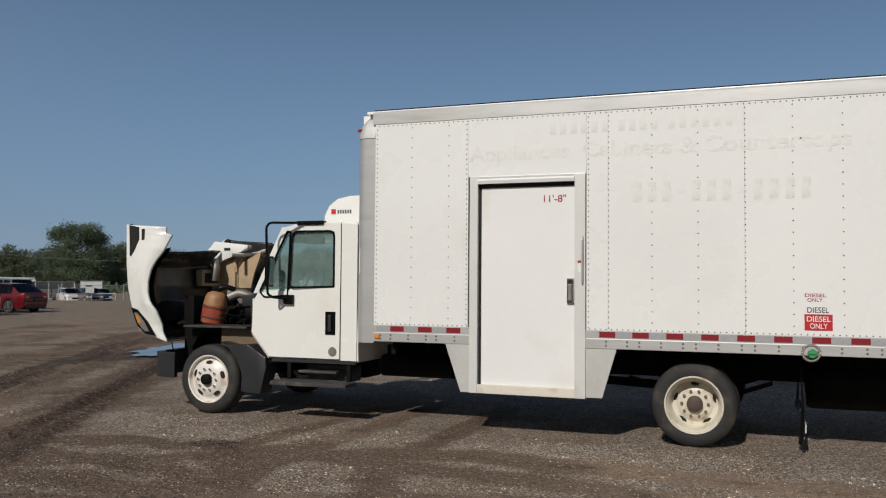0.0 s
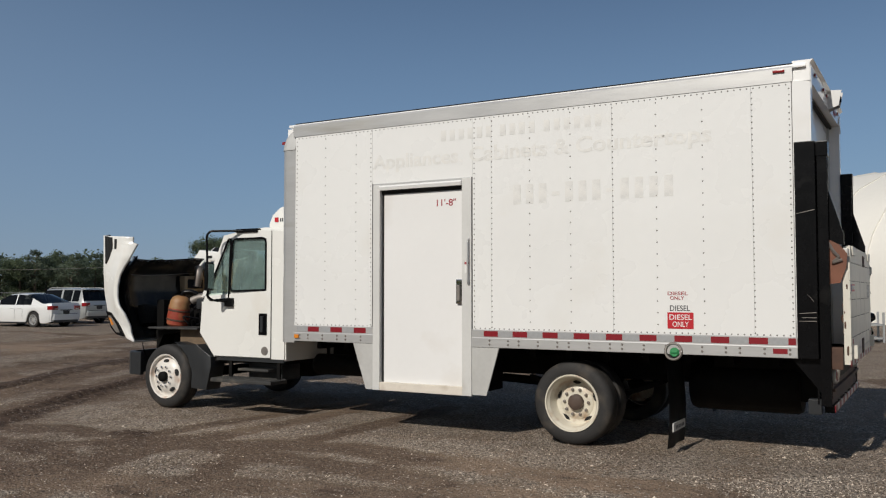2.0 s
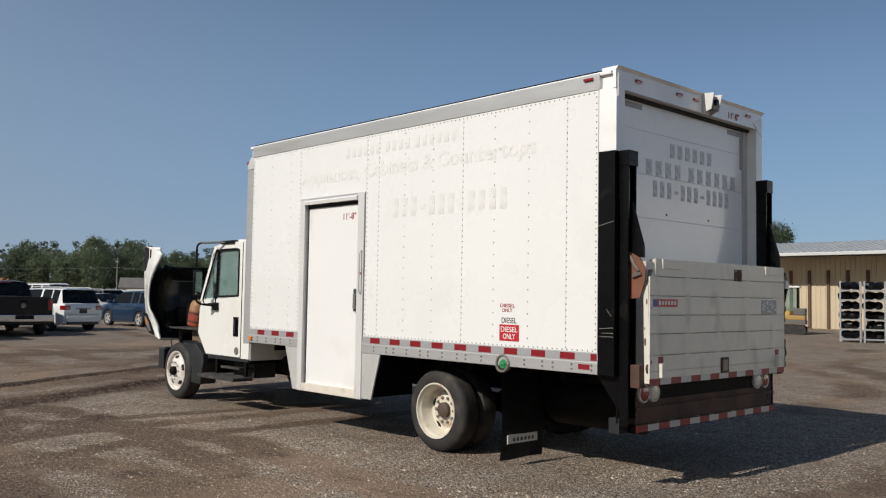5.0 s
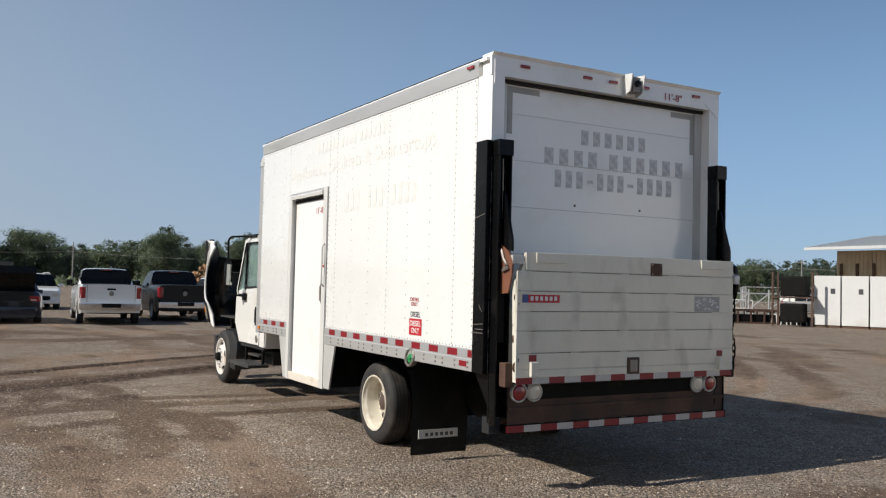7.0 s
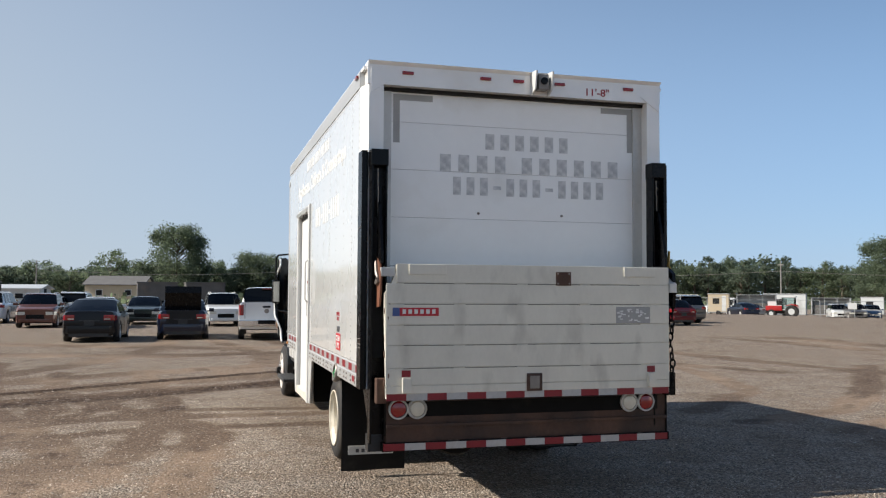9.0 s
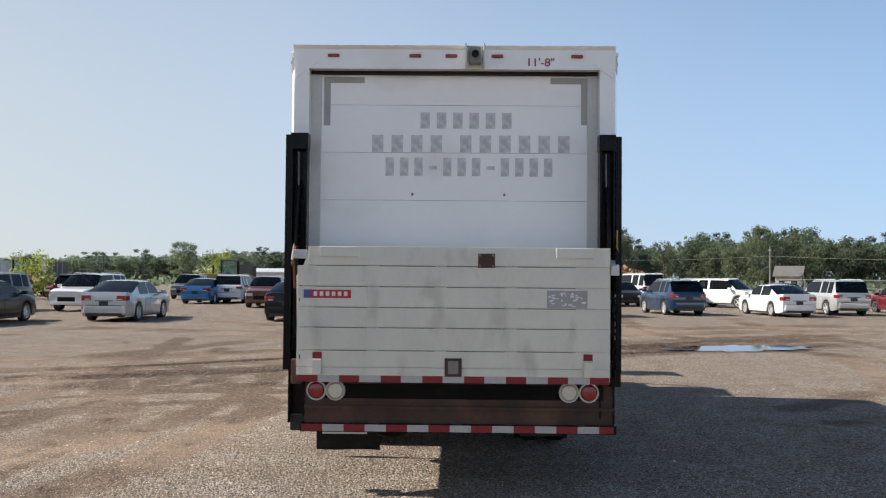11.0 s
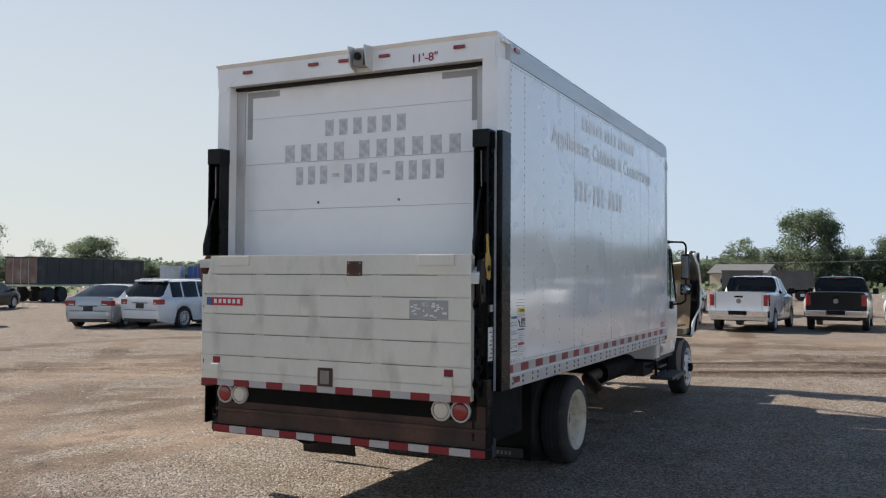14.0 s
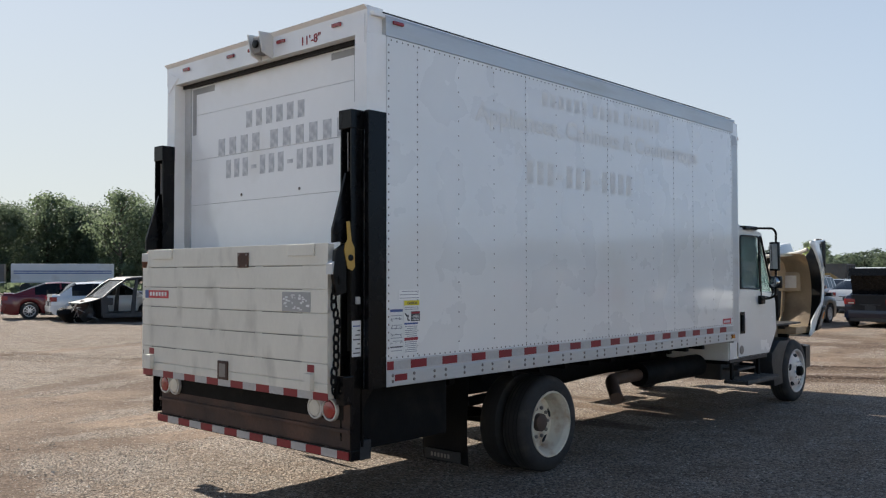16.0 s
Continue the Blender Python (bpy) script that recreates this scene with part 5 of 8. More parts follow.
    part("roof_bracket", box(-4.78, -4.42, min(y0 - 0.02 * s, y0 + 0.07 * s), max(y0 - 0.02 * s, y0 + 0.07 * s), 2.27, 2.32, 0.015), M_BLACK, arm)
    # steps
    yb0 = y0 - 0.17 * s
    step = part("running_board", box(-5.00, -4.02, min(yb0 - 0.03 * s, yb0 + 0.27 * s), max(yb0 - 0.03 * s, yb0 + 0.27 * s), 0.41, 0.45, 0.008), M_BOARD, truck, "black ribbed running board")
    for k in range(7):
        q = yb0 + (-0.015 + 0.045 * k) * s
        part("tread_rib", box(-4.99, -4.03, q - 0.007, q + 0.007, 0.449, 0.461), M_BOARD, step)
    q = y0 + 0.02 * s
    part("upper_step", box(-4.75, -4.25, min(q, q + 0.2 * s), max(q, q + 0.2 * s), 0.54, 0.57, 0.008), M_BOARD, truck)
    for x in (-4.9, -4.12):
        part("step_hanger", box(x, x + 0.05, min(q, q + 0.03 * s), max(q, q + 0.03 * s), 0.44, 0.70, 0.006), M_CHASSIS, truck)
    part("battery_box", box(-4.75, -4.20, min(q + 0.2 * s, q + 0.55 * s), max(q + 0.2 * s, q + 0.55 * s), 0.42, 0.68, 0.02), M_PLAST, truck)
    part("sill_trim", prism([(-4.0, 0.70), (-5.1, 0.70), (-5.1, 0.66), (-4.0, 0.66)], "y", min(y0 + 0.01 * s, y0 + 0.05 * s), max(y0 + 0.01 * s, y0 + 0.05 * s)), M_PLAST, truck)
    # rear half of the front wheel arch, and the splash panel over it
    arch = [(-5.96 + 0.47 * math.cos(a), 0.416 + 0.47 * math.sin(a)) for a in [radians(q) for q in range(-16, 75, 10)]]
    outer = [(-5.66, 0.83), (-5.42, 0.85), (-5.31, 0.78), (-5.17, 0.70), (-5.16, 0.58), (-5.24, 0.27)]
    f0, f1 = (y0 - 0.03 * s, y0 + 0.22 * s)
    part("splash_fender", prism(arch + outer, "y", min(f0, f1), max(f0, f1), bevel=0.01), M_PLAST, truck, "dark grey rear fender section", smooth=True)
    part("fender_shelf", box(-6.42, -5.50, min(y0 + 0.06 * s, y0 + 0.50 * s), max(y0 + 0.06 * s, y0 + 0.50 * s), 1.03, 1.055, 0.008), M_BOARD, truck, "dusty flat fender shelf")
    part("splash_panel", prism([(-5.95, 0.80), (-5.95, 1.03), (-5.42, 1.03), (-5.42, 0.70), (-5.6, 0.72)], "y", min(y0 + 0.20 * s, y0 + 0.22 * s), max(y0 + 0.20 * s, y0 + 0.22 * s)), M_MUDDY, truck, "muddy splash panel")
    part("wheel_liner", prism([(-6.42 + 0, 0.75), (-6.3, 0.95), (-5.96, 1.0), (-5.6, 0.95), (-5.45, 0.72), (-5.5, 0.98), (-5.96, 1.03), (-6.45, 1.0)], "y", min(y0 + 0.23 * s, y0 + 0.45 * s), max(y0 + 0.23 * s, y0 + 0.45 * s)), M_CHASSIS, truck)
ws = bmesh.new()
v = [ws.verts.new(p) for p in ((-5.36, CL + 0.09, 1.47), (-5.36, CR - 0.09, 1.47), (-4.96, CR - 0.12, 2.25), (-4.96, CL + 0.12, 2.25))]
ws.faces.new(v)
bmesh.ops.solidify(ws, geom=ws.faces[:], thickness=0.006)
part("windshield", ws, M_GLASS, cab, "green-tinted windshield").visible_shadow = False
part("cowl", prism([(-5.30, 0.98), (-5.30, 1.50), (-5.42, 1.45), (-5.46, 1.36), (-5.44, 0.98)], "y", CL + 0.08, CR - 0.08), M_PLAST, cab)
part("dashboard", prism([(-5.28, 1.50), (-4.98, 1.52), (-4.90, 1.40), (-4.95, 1.1), (-5.28, 1.1)], "y", CL + 0.06, CR - 0.06), M_PLAST, cab)
for y in (9.62, 10.95):
    part("cab_seat", box(-4.70, -4.20, y - 0.23, y + 0.23, 1.05, 1.22, 0.05), M_SEAT, cab, "grey cloth cab seat", smooth=True)
    part("seat_back", box(-4.30, -4.14, y - 0.23, y + 0.23, 1.18, 1.88, 0.06), M_SEAT, cab, smooth=True)
    part("headrest", box(-4.27, -4.15, y - 0.12, y + 0.12, 1.90, 2.08, 0.04), M_SEAT, cab, smooth=True)
wheelr = [(Vector((-4.80, 9.62, 1.56)) + Vector((0.08 * math.sin(t), 0.20 * math.cos(t), 0.19 * math.sin(t)))) for t in [k * math.tau / 16 for k in range(17)]]
part("steering_wheel", tube(wheelr, 0.014, 6), M_BLACK, cab, smooth=True)
part("sun_visor", box(-4.98, -4.80, 9.35, 9.9, 2.08, 2.20, 0.01), M_SEAT, cab)

# roof air-conditioning fairing with a red brand mark
fair = [(-4.72, 2.32), (-4.72, 2.42), (-4.66, 2.54), (-4.54, 2.63), (-4.36, 2.66), (-4.02, 2.67), (-4.02, 2.32)]
fairing = part("roof_unit", prism(fair, "y", 9.72, 10.95, bevel=0.025), M_CABW, truck, "white rounded roof cooling unit", smooth=True)
part("brand_mark", box(-4.62, -4.56, 9.712, 9.718, 2.44, 2.50), M_RED, fairing)
bars("aaaaaa", "left", (-4.54, 9.717, 2.445), 0.055, 0.20, M_DKINK, fairing)
for k in range(4):
    part("vent_slot", box(-4.22 + 0.012 * k, -4.06, 9.712, 9.722, 2.42 + k * 0.035, 2.436 + k * 0.035), M_DARK, fairing)

# engine bay
part("engine_block", box(-6.35, -5.50, 9.98, 10.66, 0.55, 1.28, 0.06), M_CHASSIS, truck, "grimy dark engine block", smooth=True)
part("valve_cover", box(-6.25, -5.60, 10.12, 10.50, 1.27, 1.42, 0.04), M_GREYM, truck, smooth=True)
part("radiator", box(-6.72, -6.58, 9.65, 11.0, 0.62, 1.42, 0.02), M_CHASSIS, truck, "black radiator pack")
part("fan_shroud", lathe([(0.36, 0), (0.38, 0.12), (0.34, 0.13), (0.33, 0.0)], (-6.56, 10.33, 1.0), (1, 0, 0), 28), M_CHASSIS, truck, smooth=True)
CAN_AT, CAN_UP = (-6.26, 9.60, 1.06), (0.15, 0.03, 1)
can = part("air_canister", lathe([(0, -0.01), (0.125, 0.0), (0.145, 0.02), (0.150, 0.14), (0.145, 0.27), (0.138, 0.29), (0.136, 0.33), (0.112, 0.385), (0.065, 0.412), (0, 0.42)], CAN_AT, CAN_UP, 30), M_CANR, truck, "faded orange and yellow canister", smooth=True)
part("canister_top", lathe([(0.1472, 0.24), (0.1468, 0.27), (0.1395, 0.291), (0.1375, 0.331), (0.1135, 0.387), (0.066, 0.414), (0, 0.422)], CAN_AT, CAN_UP, 30), M_CANY, can, "sun-bleached yellow top", smooth=True)
for z in (0.07, 0.20):
    part("canister_band", lathe([(0.148, z), (0.154, z + 0.004), (0.154, z + 0.022), (0.148, z + 0.026)], CAN_AT, CAN_UP, 30), M_RUST, can)
part("canister_outlet", tube([(-6.20, 9.62, 1.46), (-6.17, 9.63, 1.52), (-6.08, 9.68, 1.53), (-6.0, 9.72, 1.49)], 0.035, 10), M_BLACK, can, "black rubber elbow", smooth=True)
part("intake_pipe", tube([(-6.08, 9.70, 1.40), (-5.95, 9.75, 1.46), (-5.80, 9.80, 1.40), (-5.68, 9.90, 1.25), (-5.6, 10.1, 1.2)], 0.06, 12), M_GREYM, truck, "bent grey intake pipe", smooth=True)
part("turbo", lathe([(0, -0.08), (0.11, -0.06), (0.14, 0), (0.11, 0.07), (0.05, 0.10), (0, 0.10)], (-5.75, 9.78, 1.20), (0, 1, 0), 20), M_RUST, truck, smooth=True)
hoses = bmesh.new()
rng = random.Random(4)
for k in range(12):
    x0, y0, z0 = rng.uniform(-6.2, -5.5), rng.uniform(9.55, 10.0), rng.uniform(0.95, 1.3)
    tube([(x0, y0, z0), (x0 + rng.uniform(-.1, .2), y0 + rng.uniform(-.1, .15), z0 + rng.uniform(.05, .2)), (x0 + rng.uniform(0, .35), y0 + rng.uniform(0, .3), z0 + rng.uniform(-.2, .1))], rng.uniform(0.01, 0.025), 6, hoses)
part("hose", hoses, M_BLACK, truck, "black hoses and wiring", smooth=True, kind="stuff")
part("brake_booster", cyl((-5.48, 9.50, 1.22), (-5.62, 9.50, 1.22), 0.12, seg=20), M_CHASSIS, truck, smooth=True)
part("fluid_reservoir", box(-5.66, -5.48, 9.36, 9.56, 1.30, 1.44, 0.03), M_PLAST, truck, smooth=True)
part("inner_wall", box(-6.5, -5.45, 9.62, 9.66, 0.62, 1.03), M_CHASSIS, truck)
part("hinge_cover", box(-5.405, -5.38, 9.21, 9.25, 0.96, 1.40, 0.01), M_CABW, truck)

# front bumper
bp = [(-6.52, 9.20), (-6.74, 9.22), (-6.90, 9.34), (-6.97, 9.8), (-6.98, 10.33), (-6.97, 10.86), (-6.90, 11.32), (-6.74, 11.44), (-6.52, 11.46), (-6.52, 11.40), (-6.74, 11.38), (-6.87, 11.2), (-6.87, 9.46), (-6.74, 9.28), (-6.52, 9.26)]
part("front_bumper", prism(bp, "z", 0.40, 0.71, bevel=0.01), M_PLAST, truck, "black wrap-around front bumper")

# hood, tipped forward on its front hinge, its former rear edge on top
FRONT_X = ((0.80, -6.66), (0.83, -6.74), (0.87, -6.92), (0.97, -7.07), (1.18, -7.16), (1.47, -7.24), (1.76, -7.27), (2.32, -7.285))
ARCH_X = ((0.79, -6.61), (0.91, -6.68), (1.05, -6.70), (1.18, -6.73), (1.30, -6.81), (1.40, -6.84), (1.54, -6.84), (1.69, -6.80), (1.81, -6.72), (1.89, -6.64), (1.94, -6.60), (2.03, -6.57), (2.135, -6.53), (2.145, -6.635), (2.32, -6.64))


def along(curve, z):
    z = max(curve[0][0], min(curve[-1][0], z))
    for (a, p), (b, q) in zip(curve, curve[1:]):
        if a <= z <= b:
            return p + (q - p) * (z - a) / (b - a)


hood = bmesh.new()
NU, NV = 40, 56
rows_out = []
for j in range(NV + 1):
    v = j / NV
    row = []
    for i in range(NU + 1):
        u = -1 + 2 * i / NU
        au = abs(u)
        # the rear edge, now on top: fender tips high, the middle cut lower
        tip = min(1, max(0, (au - 0.66) / 0.12))
        k = max(0, au - 0.80) / 0.20
        ztop = 1.93 + (0.36 if u < 0 else 0.27) * tip * tip * (3 - 2 * tip) - 0.06 * k
        z = 0.795 + (ztop - 0.795) * v
        fx = along(FRONT_X, z)
        if au < 0.80:
            x = fx - 0.02 - 0.06 * (1 - (au / 0.8) ** 2)
            y = 10.33 + 1.04 * u / 0.80
        else:
            th = min(k / 0.4, 1) * math.pi / 2
            back = max(0, k - 0.4) / 0.6
            x = fx - 0.02 + 0.05 * (1 - math.cos(th)) + (along(ARCH_X, z) - fx - 0.03) * back
            y = 10.33 + math.copysign(1.04 + 0.115 * math.sin(th) - 0.03 * max(0, 0.95 - z) + 0.11 * back * back * min(1, max(0, (z - 1.0) / 0.25)) * min(1, max(0.3, (2.25 - z) / 0.3)), u)
        row.append(hood.verts.new((x, y, z)))
    rows_out.append(row)
for j in range(NV):
    for i in range(NU):
        f = hood.faces.new((rows_out[j][i], rows_out[j][i + 1], rows_out[j + 1][i + 1], rows_out[j + 1][i]))
hd = part("hood", hood, [M_CABW, M_LINER], truck, "white fibreglass hood tipped fully forward", smooth=50)
sol = hd.modifiers.new("thickness", "SOLIDIFY")
sol.thickness = 0.03
sol.offset = 0.0
sol.material_offset = 1
sol.material_offset_rim = 0
# liners inside the fenders and the duct in the middle
shell = bmesh.new()
R = []
for j in range(37):
    row = []
    for i in range(33):
        u = i / 32
        z = 0.87 + (1.975 - 0.05 * math.sin(math.pi * min(1, u * 1.1)) - 0.87) * j / 36
        fx = along(FRONT_X, z) + 0.045
        bend = max(0.0, 1 - u / 0.46)
        deep = 0.05 * math.sin(math.pi * u) * math.sin(math.pi * (z - 0.87) / 1.1)
        lip = 0.16 * max(0.0, (z - 1.72) / 0.25) ** 2 * min(1, u / 0.2)
        x = fx - deep + (along(ARCH_X, z) - 0.03 - fx) * bend ** 2.2 + lip
        row.append(shell.verts.new((x, 9.215 + 1.66 * u ** 1.25, z)))
    R.append(row)
for p, q in zip(R, R[1:]):
    for k in range(32):
        shell.faces.new((p[k], p[k + 1], q[k + 1], q[k]))
rim = [v.co.copy() for v in R[-1]]
ledge = [v.co + Vector((0.012, 0, 0)) for v in R[29]]
bmesh.ops.solidify(shell, geom=shell.faces[:], thickness=0.008)
part("hood_shell", shell, M_LINER, hd, "glossy black hood lining", smooth=True)
part("shell_rim", tube([p + Vector((0.005, 0, 0.012)) for p in rim[4:]], 0.012, 8), M_BLACK, hd, "black rubber edge of the lining", smooth=True)
part("shell_seam", tube(ledge[10:32], 0.007, 6), M_GREYM, hd, "grey line across the lining", smooth=True)
part("lamp_housing", box(-7.14, -6.98, 9.66, 10.0, 1.02, 1.30, 0.05), M_LINER, hd, smooth=True)
for y0, s in ((11.46, -1),):
    liner = bmesh.new()
    R = []
    for j in range(13):
        a = radians(-62 + 124 * j / 12)
        R.append([liner.verts.new((-6.40 - 0.47 * math.cos(a) - 0.02 * k, y0 + s * (0.035 + 0.11 * k), 1.40 + 0.62 * math.sin(a) + 0.02 * math.sin(k))) for k in range(5)])
    for p, q in zip(R, R[1:]):
        for k in range(4):
            liner.faces.new((p[k], p[k + 1], q[k + 1], q[k]))
    bmesh.ops.solidify(liner, geom=liner.faces[:], thickness=0.012)
    part("fender_liner", liner, M_TAN, hd, "dusty tan fender liner", smooth=True)
    yi = y0 + s * 0.46
    part("liner_wall", prism([(-6.85, 0.86), (-7.10, 1.15), (-7.22, 1.60), (-7.22, 1.93), (-6.90, 1.92), (-6.84, 1.75), (-6.87, 1.42), (-6.80, 1.05), (-6.62, 0.86)], "y", yi - 0.008, yi + 0.008), M_TAN, hd)
for s in (1, -1):
    o0, o1 = 10.33 + math.copysign(1.163, -s), 10.33 + math.copysign(1.185, -s)
    lo, hi = min(o0, o1), max(o0, o1)
    lamp = part("head_lamp", prism([(-7.155, 1.215), (-7.06, 1.19), (-6.91, 1.05), (-6.77, 0.865), (-6.92, 0.885), (-7.05, 0.985)], "y", lo - 0.012 * (s > 0), hi - 0.010 * (s > 0) + 0.012 * (s < 0), bevel=0.006), M_BLACK, hd, "dark headlamp with amber corner")
    part("lamp_lens", prism([(-7.10, 1.15), (-7.05, 1.15), (-6.94, 1.04), (-6.86, 0.92), (-6.93, 0.92), (-7.04, 1.02)], "y", lo - 0.016 * (s > 0), hi + 0.016 * (s < 0)), M_GREYM, lamp)
    part("amber_marker", prism([(-7.08, 1.12), (-7.04, 1.11), (-6.98, 1.03), (-7.02, 1.02)], "y", lo - 0.02 * (s > 0), hi + 0.02 * (s < 0)), M_AMBER, lamp)
    dz = 0.0 if s > 0 else -0.10
    vent = part("fender_vent", prism([(x, z + dz) for x, z in ((-7.215, 2.262), (-7.07, 2.235), (-7.06, 2.08), (-7.13, 1.95), (-7.20, 1.87))], "y", lo, hi), M_DARK, hd, "black fender vent")
    for k in range(4):
        x = -7.19 + k * 0.032
        part("vent_slat", box(x, x + 0.008, lo - 0.004 * (s > 0), hi + 0.004 * (s < 0), 1.93 + 0.035 * k + dz, 2.245 - 0.005 * k + dz), M_PLAST, vent)
    part("vent_slot", box(-7.02, -6.975, lo, hi, 2.07 + dz, 2.21 + dz), M_DARK, hd)
port = part("duct_frame", box(-6.95, -6.845, 10.95, 11.27, 1.42, 1.70, 0.035), M_TAN, hd, "square duct frame moulded into the tan liner", smooth=True)
part("duct_panel", box(-6.846, -6.838, 11.0, 11.22, 1.47, 1.65, 0.0), M_SILL, port)
part("upper_lip", tube([(-6.74, 10.68, 1.93), (-6.72, 11.0, 1.94), (-6.69, 11.30, 1.97), (-6.66, 11.45, 2.02)], 0.028, 8), M_SILL, hd, "pale upper lip of the liner", smooth=True)
FLANGE = [(-7.24, 1.98), (-7.16, 2.06), (-7.08, 2.16), (-6.87, 2.135), (-6.50, 2.10), (-6.51, 2.05), (-6.66, 1.99), (-6.78, 1.93), (-6.95, 1.87), (-7.26, 1.76), (-7.25, 1.88)]
flap = part("inner_flange", prism([(x - 0.10, z - 0.02) for x, z in FLANGE], "y", 10.90, 11.02, bevel=0.03), M_CABW, hd, "white inner flange of the fender", smooth=True)
part("flange_hole", box(-7.00, -6.90, 10.893, 10.90, 2.0, 2.04, 0.0), M_DARK, flap)
part("inner_arch", prism([(-6.99, 1.46), (-6.95, 1.66), (-6.80, 1.82), (-6.46, 1.99), (-6.50, 1.86), (-6.58, 1.68), (-6.63, 1.46)], "y", 11.03, 11.06, bevel=0.004), M_TAN, hd, "tan insulated wheel arch")
part("arch_pipe", tube([(-7.10, 10.80, 1.86), (-7.05, 10.78, 1.75), (-7.08, 10.76, 1.56)], 0.06, 10), M_GREYM, hd, smooth=True)
part("air_duct", box(-7.25, -7.12, 10.55, 10.98, 1.48, 1.72, 0.04), M_TAN, hd, "square air duct moulded into the hood", smooth=True)
part("duct_mouth", box(-7.121, -7.112, 10.61, 10.92, 1.53, 1.67, 0.0), M_DARK, hd)
part("hood_lip", tube([(-7.0, 9.62, 0.80), (-7.05, 10.0, 0.78), (-7.05, 10.66, 0.78), (-7.0, 11.04, 0.80)], 0.03, 8), M_TAN, hd, smooth=True)
part("hood_cable", tube([(-6.75, 9.42, 0.95), (-6.73, 9.42, 0.72), (-6.70, 9.45, 0.60)], 0.008, 6), M_BLACK, hd, smooth=True)
part("lower_lip", box(-6.86, -6.28, 10.95, 11.42, 0.83, 0.93, 0.03), M_TAN, hd, "dusty tan lower lip of the fender", smooth=True)
part("hood_latch", box(-6.80, -6.62, 11.20, 11.34, 0.84, 0.93, 0.02), M_TAN, hd)
hd.location.z = 0.05
OFFSET = Vector((0, 0, 0))

# ---- parked vehicles ----
PAINT = {
    "white": ((0.72, 0.73, 0.72), "white"), "black": ((0.006, 0.006, 0.007), "black"), "red": ((0.11, 0.005, 0.010), "dark red"),
    "blue": ((0.010, 0.035, 0.085), "dark blue"), "navy": ((0.006, 0.010, 0.026), "navy blue"), "silver": ((0.46, 0.47, 0.46), "silver"), "grey": ((0.15, 0.145, 0.14), "grey"),
    "bright_blue": ((0.02, 0.16, 0.36), "bright blue"), "brown": ((0.12, 0.045, 0.03), "copper brown"), "pearl": ((0.68, 0.68, 0.67), "pearl white"), "green": ((0.03, 0.04, 0.035), "dark green"),
}


def paint(key):
    col, word = PAINT[key]
    return mat("car paint " + word, col, 0.3, metal=0.35 if key in ("silver", "grey", "blue", "navy", "bright_blue") else 0.0, var=0.06, scale=1.2, coat=0.9 if max(col) > 0.02 else 0.25, rough_var=0.05, spec=0.5 if max(col) > 0.3 else 0.2,
               dirt=tuple(c * 0.85 + 0.006 for c in col), dirt_amt=0.06, dirt_scale=2.0)


M_RIMA = mat("alloy wheel", (0.66, 0.66, 0.65), 0.3, metal=0.5, var=0.06, scale=8)
# length, width, height, wheelbase, tyre radius, belt, hood height, base of rear glass, roof rear, roof front, base of windscreen (shares of the length from the tail), deck, clearance
SHAPES = {
    "sedan": (4.65, 1.83, 1.47, 2.70, 0.335, 0.96, 0.90, 0.085, 0.335, 0.555, 0.755, 1.03, 0.19),
    "hatch": (4.40, 1.80, 1.47, 2.64, 0.32, 0.94, 0.88, 0.06, 0.20, 0.58, 0.76, 0.98, 0.21),
    "suv": (4.60, 1.88, 1.70, 2.72, 0.36, 1.07, 1.00, 0.025, 0.085, 0.62, 0.755, 1.06, 0.25),
    "crossover": (4.35, 1.82, 1.64, 2.58, 0.355, 1.06, 0.98, 0.04, 0.135, 0.60, 0.775, 1.08, 0.22),
    "wagon": (5.20, 1.93, 1.66, 2.98, 0.36, 1.05, 0.98, 0.03, 0.11, 0.60, 0.765, 1.04, 0.22),
    "pickup": (5.85, 2.04, 1.92, 3.65, 0.40, 1.28, 1.18, 0.375, 0.41, 0.62, 0.725, 1.34, 0.36),
    "van": (5.40, 2.02, 2.05, 3.2, 0.36, 1.15, 1.08, 0.015, 0.04, 0.74, 0.86, 1.10, 0.24),
}


